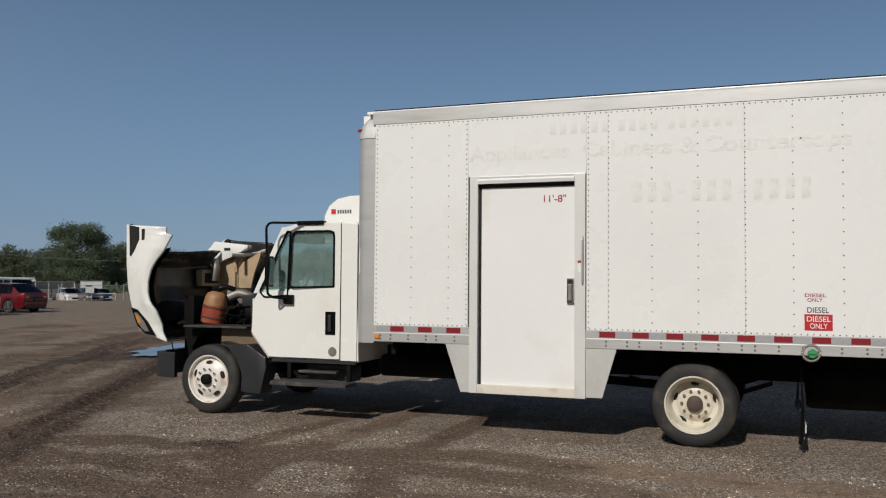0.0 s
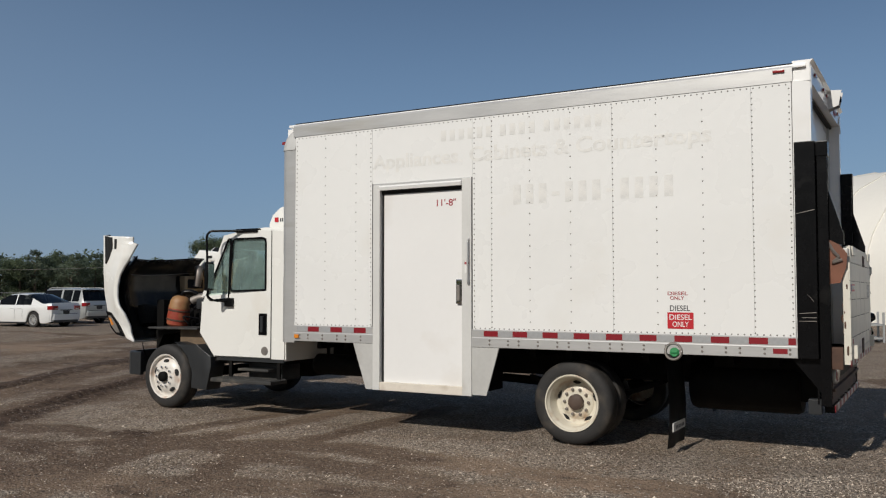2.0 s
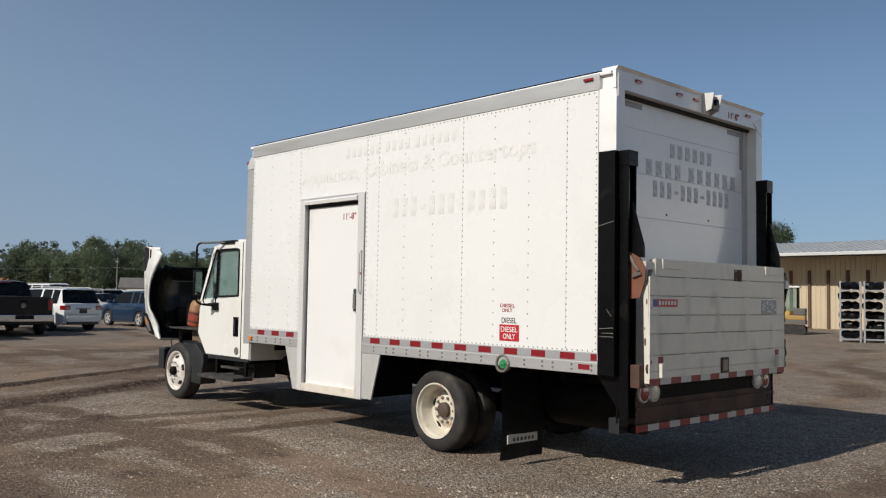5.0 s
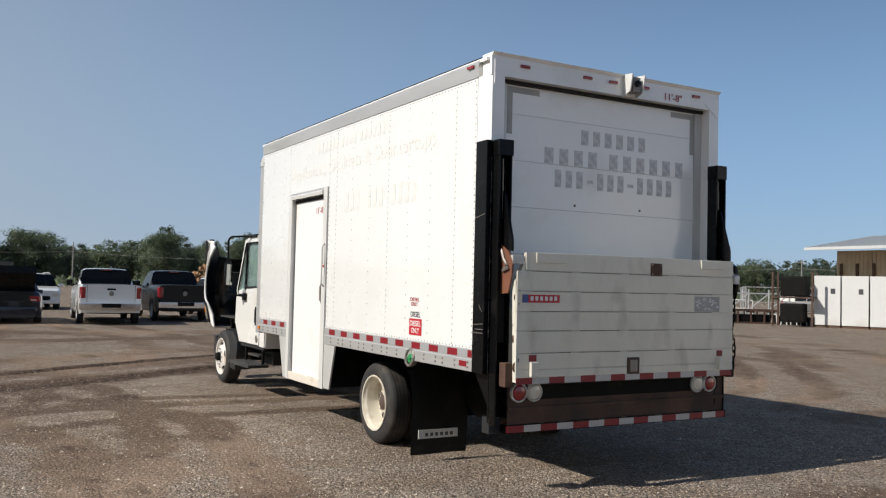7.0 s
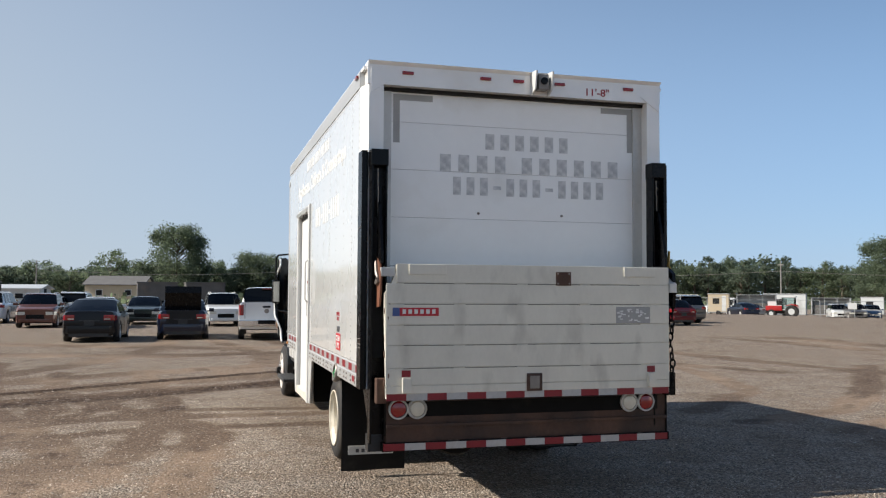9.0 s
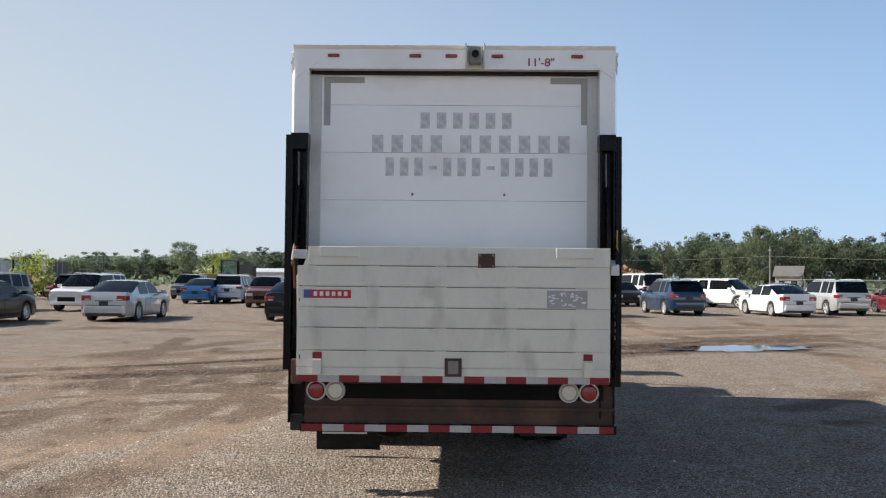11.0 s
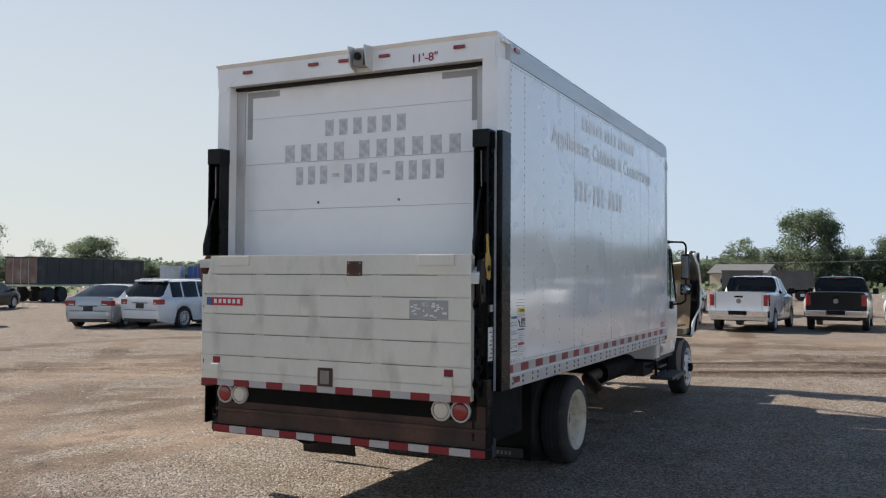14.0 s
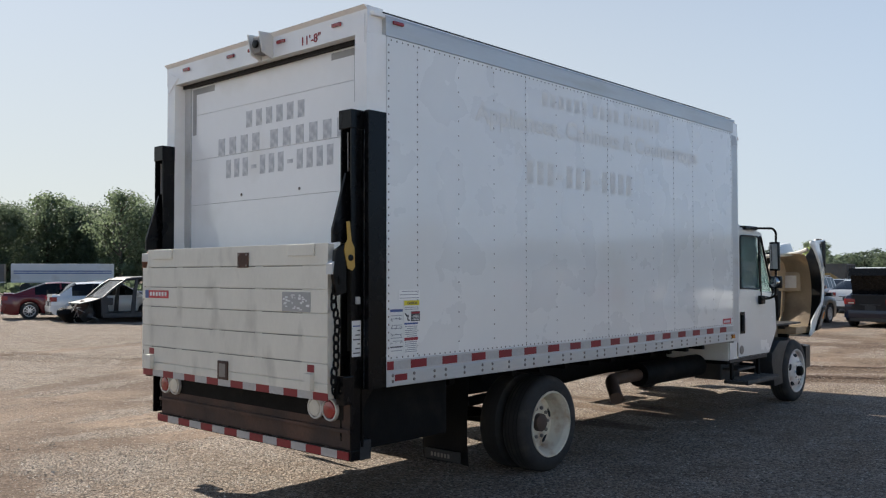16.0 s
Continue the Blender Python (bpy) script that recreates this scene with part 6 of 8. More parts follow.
def car(name, shape, colour, at, heading, label, trunk_open=False, rim="alloy", group="parked vehicles"):
    """A parked vehicle: a body lofted along its length, glass, wheels, lamps, bumpers and trim. Front towards heading, tail behind."""
    L, W, H, WB, R, BELT, HOOD, G0, G1, G2, G3, DECK, CLR = SHAPES[shape]
    key = "%s %s %s %s" % (shape, colour, trunk_open, rim)
    gz = hollow(at[0], at[1]) - 0.012
    if key in CARS:
        ob = copy_thing(CARS[key], pose(at[0], at[1], gz, 0, 0, heading))
        tagged(ob, label, "pickup truck" if shape == "pickup" else "car", group)
        return ob
    ob = thing(name, at, label, "pickup truck" if shape == "pickup" else "car", group)
    ob.matrix_basis = pose(at[0], at[1], gz, 0, 0, heading)
    CARS[key] = ob
    P = paint(colour)
    xr, xf = -L / 2 + (L - WB) * 0.50, -L / 2 + (L - WB) * 0.50 + WB
    if shape == "pickup":
        xr += 0.10
        xf += 0.10
    g0, g1, g2, g3 = (-L / 2 + L * q for q in (G0, G1, G2, G3))
    N = 72

    def ease(t):
        t = max(0.0, min(1.0, t))
        return t * t * (3 - 2 * t)

    def shoulder(x):
        if x > g3 - 0.1:
            q = (x - g3 + 0.1) / (L / 2 - g3 + 0.1)
            return BELT + (HOOD - BELT) * ease(q * 1.6) - (HOOD * 0.22) * max(0, q - 0.55) ** 1.7 * 2.2
        if shape == "pickup" and x < g0:
            return DECK
        if x < g0 + 0.25 and shape not in ("pickup",):
            return BELT + (DECK - BELT) * ease((g0 + 0.25 - x) / 0.4)
        return BELT

    def roof(x):
        s = shoulder(x)
        if x <= g0 or x >= g3:
            return s
        if x < g1:
            return s + (H - 0.03 - s) * ((x - g0) / (g1 - g0)) ** 0.85
        if x > g2:
            return s + (H - 0.02 - s) * ((g3 - x) / (g3 - g2)) ** 0.9
        q = (x - g1) / (g2 - g1)
        return H - 0.03 + 0.03 * math.sin(q * math.pi)

    def half(x):
        q = max(0, (abs(x) - L * 0.33) / (L * 0.17))
        return W / 2 * (1 - (0.055 if shape in ("pickup", "van") and x < 0 else 0.14) * q ** 2.3)
    Ra = R + 0.055
    xs = sorted(set([-L / 2 + L * k / N for k in range(N + 1)] + [g0, g1, g2, g3]))
    sections = []
    for x in xs:
        w, s, z1 = half(x), shoulder(x), roof(x)
        low = CLR + 0.06 * max(0, (abs(x) - L * 0.44) / (L * 0.06))
        for xw in (xr, xf):
            d = abs(x - xw)
            if d < Ra:
                low = max(low, R + math.sqrt(Ra * Ra - d * d) * 0.98)
        pts = []
        for t, wy in ((0.0, 0.955), (0.12, 0.985), (0.45, 1.0), (0.80, 0.988), (0.94, 0.965), (1.0, 0.93)):
            pts.append((w * wy, low + (s - low) * t))
        if z1 > s + 0.02:
            k = min(1, (z1 - s) / (H - s))
            wr = w * (0.93 - 0.17 * k)
            pts += [(w * 0.925, s + 0.012), (wr, s + (z1 - s) * 0.90), (wr - 0.09 * (0.4 + 0.6 * k), z1 - 0.008 * k), (wr * 0.45, z1 + 0.012 * k), (0, z1 + 0.016 * k)]
        else:
            pts += [(w * 0.90, s + 0.012), (w * 0.80, s + 0.022), (w * 0.60, s + 0.03), (w * 0.3, s + 0.035), (0, s + 0.036)]
        sections.append(pts)
    groups = {}

    def take(nm):
        if nm not in groups:
            groups[nm] = (bmesh.new(), {})
        return groups[nm]

    def tail(x, z):
        # the tail curves inwards above and below its middle
        k = max(0.0, min(1.0, (-L / 2 + 0.30 - x) / 0.30))
        return x + (0.0 if shape == "pickup" else k * 0.07 * ((z - BELT * 0.68) / 0.40) ** 2)

    def vert(nm, i, k, sg):
        b, c = take(nm)
        if (i, k, sg) not in c:
            y, z = sections[i][k]
            c[(i, k, sg)] = b.verts.new((tail(xs[i], z), sg * y, z))
        return c[(i, k, sg)]
    bp = g1 + (g2 - g1) * (0.52 if shape != "pickup" else 0.5)
    for i in range(len(xs) - 1):
        xm = (xs[i] + xs[i + 1]) / 2
        tall = roof(xm) > shoulder(xm) + 0.03
        for k in range(10):
            for sg in (1, -1):
                nm = "body"
                if tall and k == 6:
                    lo_x, hi_x = g0 + (g1 - g0) * (0.75 if shape in ("suv", "crossover", "van", "wagon") else 0.55) + (0.10 if shape in ("suv", "crossover", "van", "wagon") else 0.12), g3 - (g3 - g2) * 0.42
                    if lo_x < xm < hi_x and abs(xm - bp) > 0.05 and not (shape in ("suv", "crossover", "wagon", "van") and abs(xm - (g1 + (bp - g1) * 0.42)) < 0.05):
                        nm = ("front_side_window" if xm > bp else "rear_side_window") + (" l" if sg > 0 else " r")
                if tall and k in (8, 9) or tall and k == 7 and (xm < g1 or xm > g2):
                    if g2 + 0.03 < xm < g3 - 0.04:
                        nm = "windshield"
                    if g0 + 0.02 < xm < g1 - 0.01:
                        nm = "rear_window"
                if shape == "pickup" and xm < g0 and k >= 6:
                    nm = "bed_cover"
                b, _ = take(nm)
                q = [vert(nm, i, k, sg), vert(nm, i + 1, k, sg), vert(nm, i + 1, k + 1, sg), vert(nm, i, k + 1, sg)]
                q = list(dict.fromkeys(q))
                if k == 9:
                    # the middle line is shared by both sides
                    b2, c = take(nm)
                    for ii, pos in ((i, 3), (i + 1, 2)):
                        kk = (ii, 10, 0)
                        if kk not in c:
                            y, z = sections[ii][10]
                            c[kk] = b2.verts.new((tail(xs[ii], z), 0, z))
                        q[pos] = c[kk]
                b.faces.new(q)
    b, c = take("body")
    for i in (0, len(xs) - 1):
        for k in range(9):
            b.faces.new((vert("body", i, k, 1), vert("body", i, k + 1, 1), vert("body", i, k + 1, -1), vert("body", i, k, -1)))
        b.faces.new((vert("body", i, 9, 1), c[(i, 10, 0)], vert("body", i, 9, -1))) if (i, 10, 0) in c else None
    bmesh.ops.remove_doubles(b, verts=[v for v in b.verts if abs(v.co.y) < 1e-5], dist=1e-4)
    for nm, (bm, _) in groups.items():
        if nm == "body":
            for v in [v for v in bm.verts if not v.link_faces]:
                bm.verts.remove(v)
            part("body", bm, P, ob, smooth=32)
        elif nm == "bed_cover":
            part("bed_cover", bm, M_PLAST, ob, "black bed cover")
        else:
            for v in [v for v in bm.verts if not v.link_faces]:
                bm.verts.remove(v)
            pn = part(nm.split(" ")[0], bm, M_CARGLASS, ob, smooth=32)
            pn.visible_shadow = False
    # inside and underneath
    part("underbody", box(-L / 2 + 0.25, L / 2 - 0.3, -W * 0.36, W * 0.36, CLR + 0.02, CLR + 0.22), M_CHASSIS, ob)
    part("wheel_well", box(xr - Ra, xf + Ra, -W * 0.37, W * 0.37, CLR + 0.2, BELT - 0.18), M_DARK, ob)
    if shape != "pickup":
        part("rear_seat", box(g1 + 0.1, g1 + 0.32, -W * 0.34, W * 0.34, BELT - 0.3, BELT + 0.18, 0.04), M_SEAT, ob)
    for sg in (1, -1):
        part("front_seat", box(bp - 0.05, bp + 0.14, sg * W * 0.19 - 0.22, sg * W * 0.19 + 0.22, BELT - 0.3, BELT + 0.26, 0.05), M_SEAT, ob)
    part("dashboard", box(g3 - 0.75, g3 - 0.25, -W * 0.38, W * 0.38, BELT - 0.25, BELT + 0.0, 0.03), M_PLAST, ob)
    # wheels
    rim_m = M_RIMA if rim == "alloy" else M_CHROME if rim == "chrome" else M_CHASSIS
    for xw in (xr, xf):
        for sg in (1, -1):
            y = sg * (W / 2 - 0.012)
            tw = 0.215
            o = (xw, y - sg * tw, R)
            ry = R * 0.66
            wh = part("wheel", lathe([(ry, 0.01), (R * 0.93, 0.0), (R, 0.03), (R, tw - 0.03), (R * 0.93, tw), (ry, tw - 0.005)], o, (0, sg, 0), 28), M_RUBBER, ob, smooth=40)
            rb = bmesh.new()
            lathe([(ry + 0.004, tw - 0.004), (ry - 0.015, tw - 0.002), (ry - 0.03, tw - 0.03), (ry - 0.03, tw - 0.09)], o, (0, sg, 0), 28, rb)
            n = 5 if shape in ("suv", "crossover", "pickup") else 10
            for k in range(n):
                a = k * math.tau / n
                r0, r1 = 0.03, ry - 0.012
                ca, sa = math.cos(a), math.sin(a)
                hw = 0.028 if n == 5 else 0.013
                dy = sg * (tw - 0.02)
                vs = [rb.verts.new((o[0] + ca * r - sa * h, o[1] + dy - sg * dd, o[2] + sa * r + ca * h)) for r, h, dd in ((r0, -hw * 1.5, 0.0), (r0, hw * 1.5, 0.0), (r1, hw, 0.012), (r1, -hw, 0.012))]
                vs2 = [rb.verts.new(v.co - Vector((0, sg * 0.025, 0))) for v in vs]
                rb.faces.new(vs)
                for e in range(4):
                    rb.faces.new((vs[e], vs2[e], vs2[(e + 1) % 4], vs[(e + 1) % 4]))
            lathe([(0.055, tw - 0.02), (0.05, tw - 0.008), (0, tw - 0.006)], o, (0, sg, 0), 14, rb)
            part("rim", rb, rim_m, wh, smooth=35)
            part("brake_disc", lathe([(ry - 0.035, tw - 0.075), (0, tw - 0.075)], o, (0, sg, 0), 20), M_DARK, wh)
    # tail and head lamps, wrapped round the corners
    zt = (BELT - 0.20, BELT - 0.02)
    if shape == "pickup":
        zt = (DECK - 0.44, DECK - 0.06)
    elif shape in ("suv", "crossover", "wagon", "van"):
        zt = (BELT - 0.22, BELT - 0.05)
    for sg in (1, -1):
        lw = 0.16 if shape == "pickup" else 0.33 if shape in ("sedan", "hatch") else 0.25
        back = -L / 2
        pl = [(back - 0.014, half(back) - lw), (back - 0.014, half(back) - 0.03), (back + 0.03, half(back + 0.03) + 0.006), (back + 0.20, half(back + 0.2) + 0.007), (back + 0.20, half(back + 0.2) - 0.05), (back + 0.05, half(back) - lw)]
        lm = part("tail_lamp", prism([(x, sg * y) for x, y in pl], "z", zt[0], zt[1], bevel=0.02), M_REDLAMP, ob, "red tail lamp")
        if shape not in ("pickup",):
            part("reversing_lens", box(back - 0.018, back - 0.012, min(sg * (half(back) - lw + 0.03), sg * (half(back) - 0.12)), max(sg * (half(back) - lw + 0.03), sg * (half(back) - 0.12)), zt[0] + 0.03, zt[0] + 0.06), M_CLRLAMP, lm)
        fr = L / 2
        zh = HOOD * 0.70
        pl = [(fr + 0.005, half(fr) - 0.34), (fr + 0.005, half(fr) - 0.04), (fr - 0.04, half(fr - 0.04) + 0.006), (fr - 0.32, half(fr - 0.32) + 0.006), (fr - 0.32, half(fr - 0.32) - 0.1), (fr - 0.06, half(fr) - 0.34)]
        part("head_lamp", prism([(x, sg * y) for x, y in pl], "z", zh - 0.06, zh + 0.09, bevel=0.008), M_CLRLAMP, ob, "clear headlamp")
        xm = g3 - 0.30
        mr = part("wing_mirror", box(xm - 0.07, xm + 0.10, min(sg * (half(xm) + 0.02), sg * (half(xm) + 0.22)), max(sg * (half(xm) + 0.02), sg * (half(xm) + 0.22)), BELT + 0.0, BELT + (0.22 if shape == "pickup" else 0.14), 0.03), P if shape != "pickup" else M_BLACK, ob, smooth=True)
        part("mirror_foot", box(xm, xm + 0.06, min(sg * (half(xm) - 0.06), sg * (half(xm) + 0.05)), max(sg * (half(xm) - 0.06), sg * (half(xm) + 0.05)), BELT + 0.0, BELT + 0.05), M_BLACK, mr)
        for xd in (bp - 0.28, bp + (g3 - bp) * 0.16 - 0.05):
            part("door_handle", box(xd - 0.10, xd + 0.10, min(sg * half(xd) * 0.985, sg * (half(xd) * 0.988 + 0.03)), max(sg * half(xd) * 0.985, sg * (half(xd) * 0.988 + 0.03)), BELT - 0.15, BELT - 0.12, 0.006), P, ob)
        for xd in (bp, g3 - 0.35, g1 + (bp - g1) * (0.12 if shape != "pickup" else 0.05)):
            sm = bmesh.new()
            w = half(xd)
            zz = CLR + 0.05
            tube([(xd, sg * (w * 0.965 + 0.001), zz), (xd, sg * (w * 0.985 + 0.001), zz + 0.12), (xd, sg * (w + 0.001), zz + (BELT - zz) * 0.42), (xd, sg * (w * 0.988 + 0.001), BELT - 0.17), (xd, sg * (w * 0.932), BELT)], 0.006, 4, sm)
            part("door_gap", sm, M_DARK, ob)
        part("sill_trim", box(xr + Ra, xf - Ra, min(sg * W * 0.468, sg * W * 0.485), max(sg * W * 0.468, sg * W * 0.485), CLR - 0.02, CLR + 0.07, 0.01), M_PLAST, ob)
    yb = half(-L / 2)
    if shape == "pickup":
        bm = prism([(-L / 2 - 0.20, -yb - 0.01), (-L / 2 - 0.20, yb + 0.01), (-L / 2 + 0.1, yb + 0.03), (-L / 2 + 0.1, -yb - 0.03)], "z", 0.52, 0.74, bevel=0.02)
        part("rear_bumper", bm, M_CHROME, ob, "chrome step bumper")
        part("number_plate", box(-L / 2 - 0.21, -L / 2 - 0.19, -0.30, 0.30, 0.60, 0.735), M_BLACK, ob)
        part("tailgate_handle", box(-L / 2 - 0.012, -L / 2 + 0.01, -0.14, 0.14, DECK - 0.16, DECK - 0.10, 0.01), M_BLACK, ob)
        part("tailgate_emblem", lathe([(0.085, 0), (0.07, 0.012), (0, 0.014)], (-L / 2, 0, DECK - 0.28), (-1, 0, 0), 14), M_GREYM, ob)
        for y in (-0.75, 0.75):
            part("tailgate_gap", box(-L / 2 - 0.004, -L / 2 + 0.01, y * yb / 0.95 - 0.006, y * yb / 0.95 + 0.006, 0.76, DECK), M_DARK, ob)
        part("high_brake_lamp", box(g0 + 0.08, g0 + 0.16, -0.18, 0.18, H - 0.07, H - 0.025), M_REDLAMP, ob)
    else:
        part("rear_bumper", prism([(-L / 2 - 0.045, -yb + 0.12), (-L / 2 - 0.045, yb - 0.12), (-L / 2 + 0.12, half(-L / 2 + 0.12) + 0.012), (-L / 2 + 0.12, -half(-L / 2 + 0.12) - 0.012)], "z", CLR + 0.13, BELT * 0.60, bevel=0.03), P, ob, smooth=True)
        part("bumper_valance", box(-L / 2 - 0.03, -L / 2 + 0.1, -yb + 0.16, yb - 0.16, CLR + 0.02, CLR + 0.17, 0.02), M_PLAST, ob)
        zp = BELT * 0.68 if shape in ("sedan", "hatch") else BELT * 0.74
        part("number_plate", box(-L / 2 - 0.016, -L / 2 + 0.01, -0.16, 0.16, zp - 0.08, zp + 0.08, 0.004), M_PLAST, ob)
        part("boot_trim", box(-L / 2 - 0.02, -L / 2 + 0.01, -0.32, 0.32, zp + 0.085, zp + 0.115, 0.008), M_PLAST, ob)
        part("boot_gap", box(-L / 2 - 0.003, -L / 2 + 0.02, -yb * 0.8, yb * 0.8, BELT * 0.60 + 0.005, BELT * 0.60 + 0.018), M_DARK, ob)
    yf = half(L / 2)
    part("front_grille", box(L / 2 - 0.05, L / 2 + 0.012, -yf * 0.50, yf * 0.50, HOOD * 0.46, HOOD * 0.66, 0.02), M_BLACK, ob)
    part("front_bumper", prism([(L / 2 + 0.05, -yf + 0.14), (L / 2 + 0.05, yf - 0.14), (L / 2 - 0.12, half(L / 2 - 0.12) + 0.01), (L / 2 - 0.12, -half(L / 2 - 0.12) - 0.01)], "z", CLR + 0.10, HOOD * 0.45, bevel=0.03), M_CHROME if shape == "pickup" else P, ob, smooth=True)
    if shape in ("suv", "crossover", "wagon", "van"):
        for sg in (1, -1):
            wr = half(0) * 0.66
            part("roof_rail", tube([(g1 + 0.1, sg * wr, H - 0.01), (g1 + 0.2, sg * wr, H + 0.035), (g2 - 0.2, sg * wr, H + 0.035), (g2 - 0.05, sg * wr, H - 0.01)], 0.016, 6), M_ALUD, ob, smooth=True)
        part("spoiler", prism([(g1 - 0.02, H - 0.05), (g1 - 0.16, H - 0.07), (g1 - 0.15, H - 0.03), (g1 + 0.1, H - 0.005)], "y", -W * 0.33, W * 0.33), P, ob)
    if trunk_open:
        part("open_boot", box(-L / 2 - 0.008, -L / 2 + 0.05, -yb * 0.72, yb * 0.72, BELT * 0.63, DECK + 0.04), M_DARK, ob, "dark open boot")
        lid = [(g0 - 0.02, DECK + 0.04), (g0 - 0.20, DECK + 0.70), (g0 - 0.32, DECK + 0.86), (-L / 2 - 0.02, DECK + 0.90), (-L / 2 - 0.08, DECK + 0.66), (-L / 2 - 0.03, DECK + 0.66), (-L / 2 + 0.02, DECK + 0.82), (g0 - 0.34, DECK + 0.79), (g0 - 0.27, DECK + 0.68), (g0 - 0.09, DECK + 0.04)]
        part("boot_lid", prism(lid, "y", -yb * 0.80, yb * 0.80, bevel=0.01), M_BLACK, ob, "raised boot lid seen from its dark lining")
    return ob


CARS = {}
FLEET = (
    ("pickup_truck", "pickup", "white", (-26.05, 10.35), 176, "white crew-cab pickup with chrome bumper", {}),
    ("pickup_truck", "pickup", "black", (-28.15, 13.2), 178, "black pickup with red tail lamps", {}),
    ("suv", "suv", "white", (-30.75, 15.95), 191, "white boxy SUV with dark glass", {}),
    ("suv", "crossover", "blue", (-33.1, 20.8), 188, "dark blue compact crossover on alloys", {}),
    ("sedan", "sedan", "white", (-32.6, 25.6), 186, "white sedan with red tail lamps", {}),
    ("suv", "suv", "silver", (-34.6, 29.1), 182, "large light grey SUV with dark glass", {}),
    ("hatchback", "hatch", "red", (-36.2, 33.55), 182, "dark red hatchback on bright wheels", {"rim": "chrome"}),
    ("sedan", "sedan", "navy", (-26.2, 7.25), 180, "navy sedan with raised boot lid", {"trunk_open": True}),
    ("sedan", "sedan", "black", (-24.9, 4.3), 179, "black sedan with dusty glass", {}),
    ("suv", "crossover", "brown", (-37.6, 0.4), 2, "copper brown small SUV facing the yard", {}),
    ("suv", "suv", "white", (-44.2, -3.0), 180, "white SUV with dark glass", {}),
    ("sedan", "sedan", "grey", (-44.4, -0.2), 178, "plain grey sedan in a row", {}),
    ("sedan", "sedan", "green", (-41.5, 5.0), 0, "dark sedan facing the yard", {}),
    ("sedan", "sedan", "white", (-36.6, 3.2), 181, "white sedan behind the black one", {}),
    ("suv", "suv", "white", (-38.4, 9.0), 3, "white SUV facing the yard", {}),
    ("sedan", "sedan", "silver", (-39.5, 12.3), -2, "silver sedan facing the yard", {}),
    ("van", "van", "white", (-58.0, 24.5), 195, "white passenger van with windows", {}),
    ("suv", "suv", "white", (-47.0, 17.3), 160, "white SUV behind the row", {}),
    ("sedan", "sedan", "black", (-45.0, 20.6), 4, "black sedan facing the yard", {}),
    ("sedan", "sedan", "silver", (-45.2, 24.0), 8, "silver sedan facing the yard", {}),
    ("suv", "suv", "white", (-43.4, 26.6), 42, "white boxy SUV standing across", {}),
    ("suv", "suv", "grey", (-48.5, 25.0), 185, "dark grey SUV in the back row", {}),
    ("sedan", "sedan", "green", (-47.0, 31.5), 0, "dark sedan facing the yard", {}),
    ("sedan", "sedan", "silver", (-23.75, -1.95), 180, "silver sedan with a blank plate", {}),
    ("sedan", "sedan", "black", (-20.2, -5.6), 181, "black sedan on bright alloy wheels", {}),
    ("wagon", "wagon", "pearl", (-16.55, -7.9), 182, "pearl white crossover wagon with a red light bar", {}),
    ("sedan", "sedan", "silver", (-15.5, -10.4), 202, "silver sedan turned away", {}),
    ("suv", "suv", "grey", (-29.5, -10.5), -8, "dark grey SUV facing the yard", {}),
    ("suv", "suv", "black", (-27.0, -14.6), -6, "black SUV with a creased hood", {}),
    ("suv", "suv", "pearl", (-31.5, -6.6), -4, "light SUV with black trim", {}),
    ("sedan", "sedan", "bright_blue", (-42.6, -4.4), 180, "bright blue sedan with red lamps", {}),
    ("suv", "crossover", "black", (-40.3, -10.9), 184, "black SUV with red tail lamps", {}),
    ("sedan", "sedan", "red", (-47.0, -14.4), 4, "dark red sedan facing the yard", {}),
    ("suv", "suv", "white", (-47.2, 0.8), 180, "white SUV parked at the back", {}),
    ("suv", "suv", "grey", (-51.5, -8.0), 3, "dark SUV facing the yard", {}),
    ("hatchback", "hatch", "white", (-10.6, -17.2), 164, "white hybrid hatchback beside a wreck", {}),
    ("sedan", "sedan", "red", (-9.9, -19.5), 160, "dark red sedan in a row", {}),
    ("sedan", "sedan", "grey", (-14.6, -25.4), 168, "plain grey sedan in a row", {}),
    ("hatchback", "hatch", "black", (-22.7, -27.4), 206, "dark crossover beyond the silver sedan", {}),
    ("sedan", "sedan", "silver", (-79.0, 69.4), 170, "silver sedan behind the fence", {}),
    ("suv", "suv", "white", (-75.0, 78.2), -30, "white SUV behind the fence", {}),
    ("suv", "crossover", "blue", (-73.6, 81.6), -35, "dark blue crossover behind the fence", {}),
    ("van", "van", "white", (-88.0, 72.0), 190, "white van behind the fence", {}),
    ("sedan", "sedan", "navy", (-73.8, 64.9), 170, "navy sedan behind the fence", {}),
    ("suv", "suv", "grey", (-71.6, 77.6), -30, "dark grey SUV behind the fence", {}),
    ("sedan", "sedan", "grey", (-36.5, 64.0), 10, "grey sedan behind the fence", {}),
    ("suv", "suv", "grey", (-40.0, 36.5), 182, "grey SUV in the back row", {}),
)
for nm, shape, colour, at, heading, label, opts in FLEET:
    car(nm, shape, colour, at, heading, label, **opts)

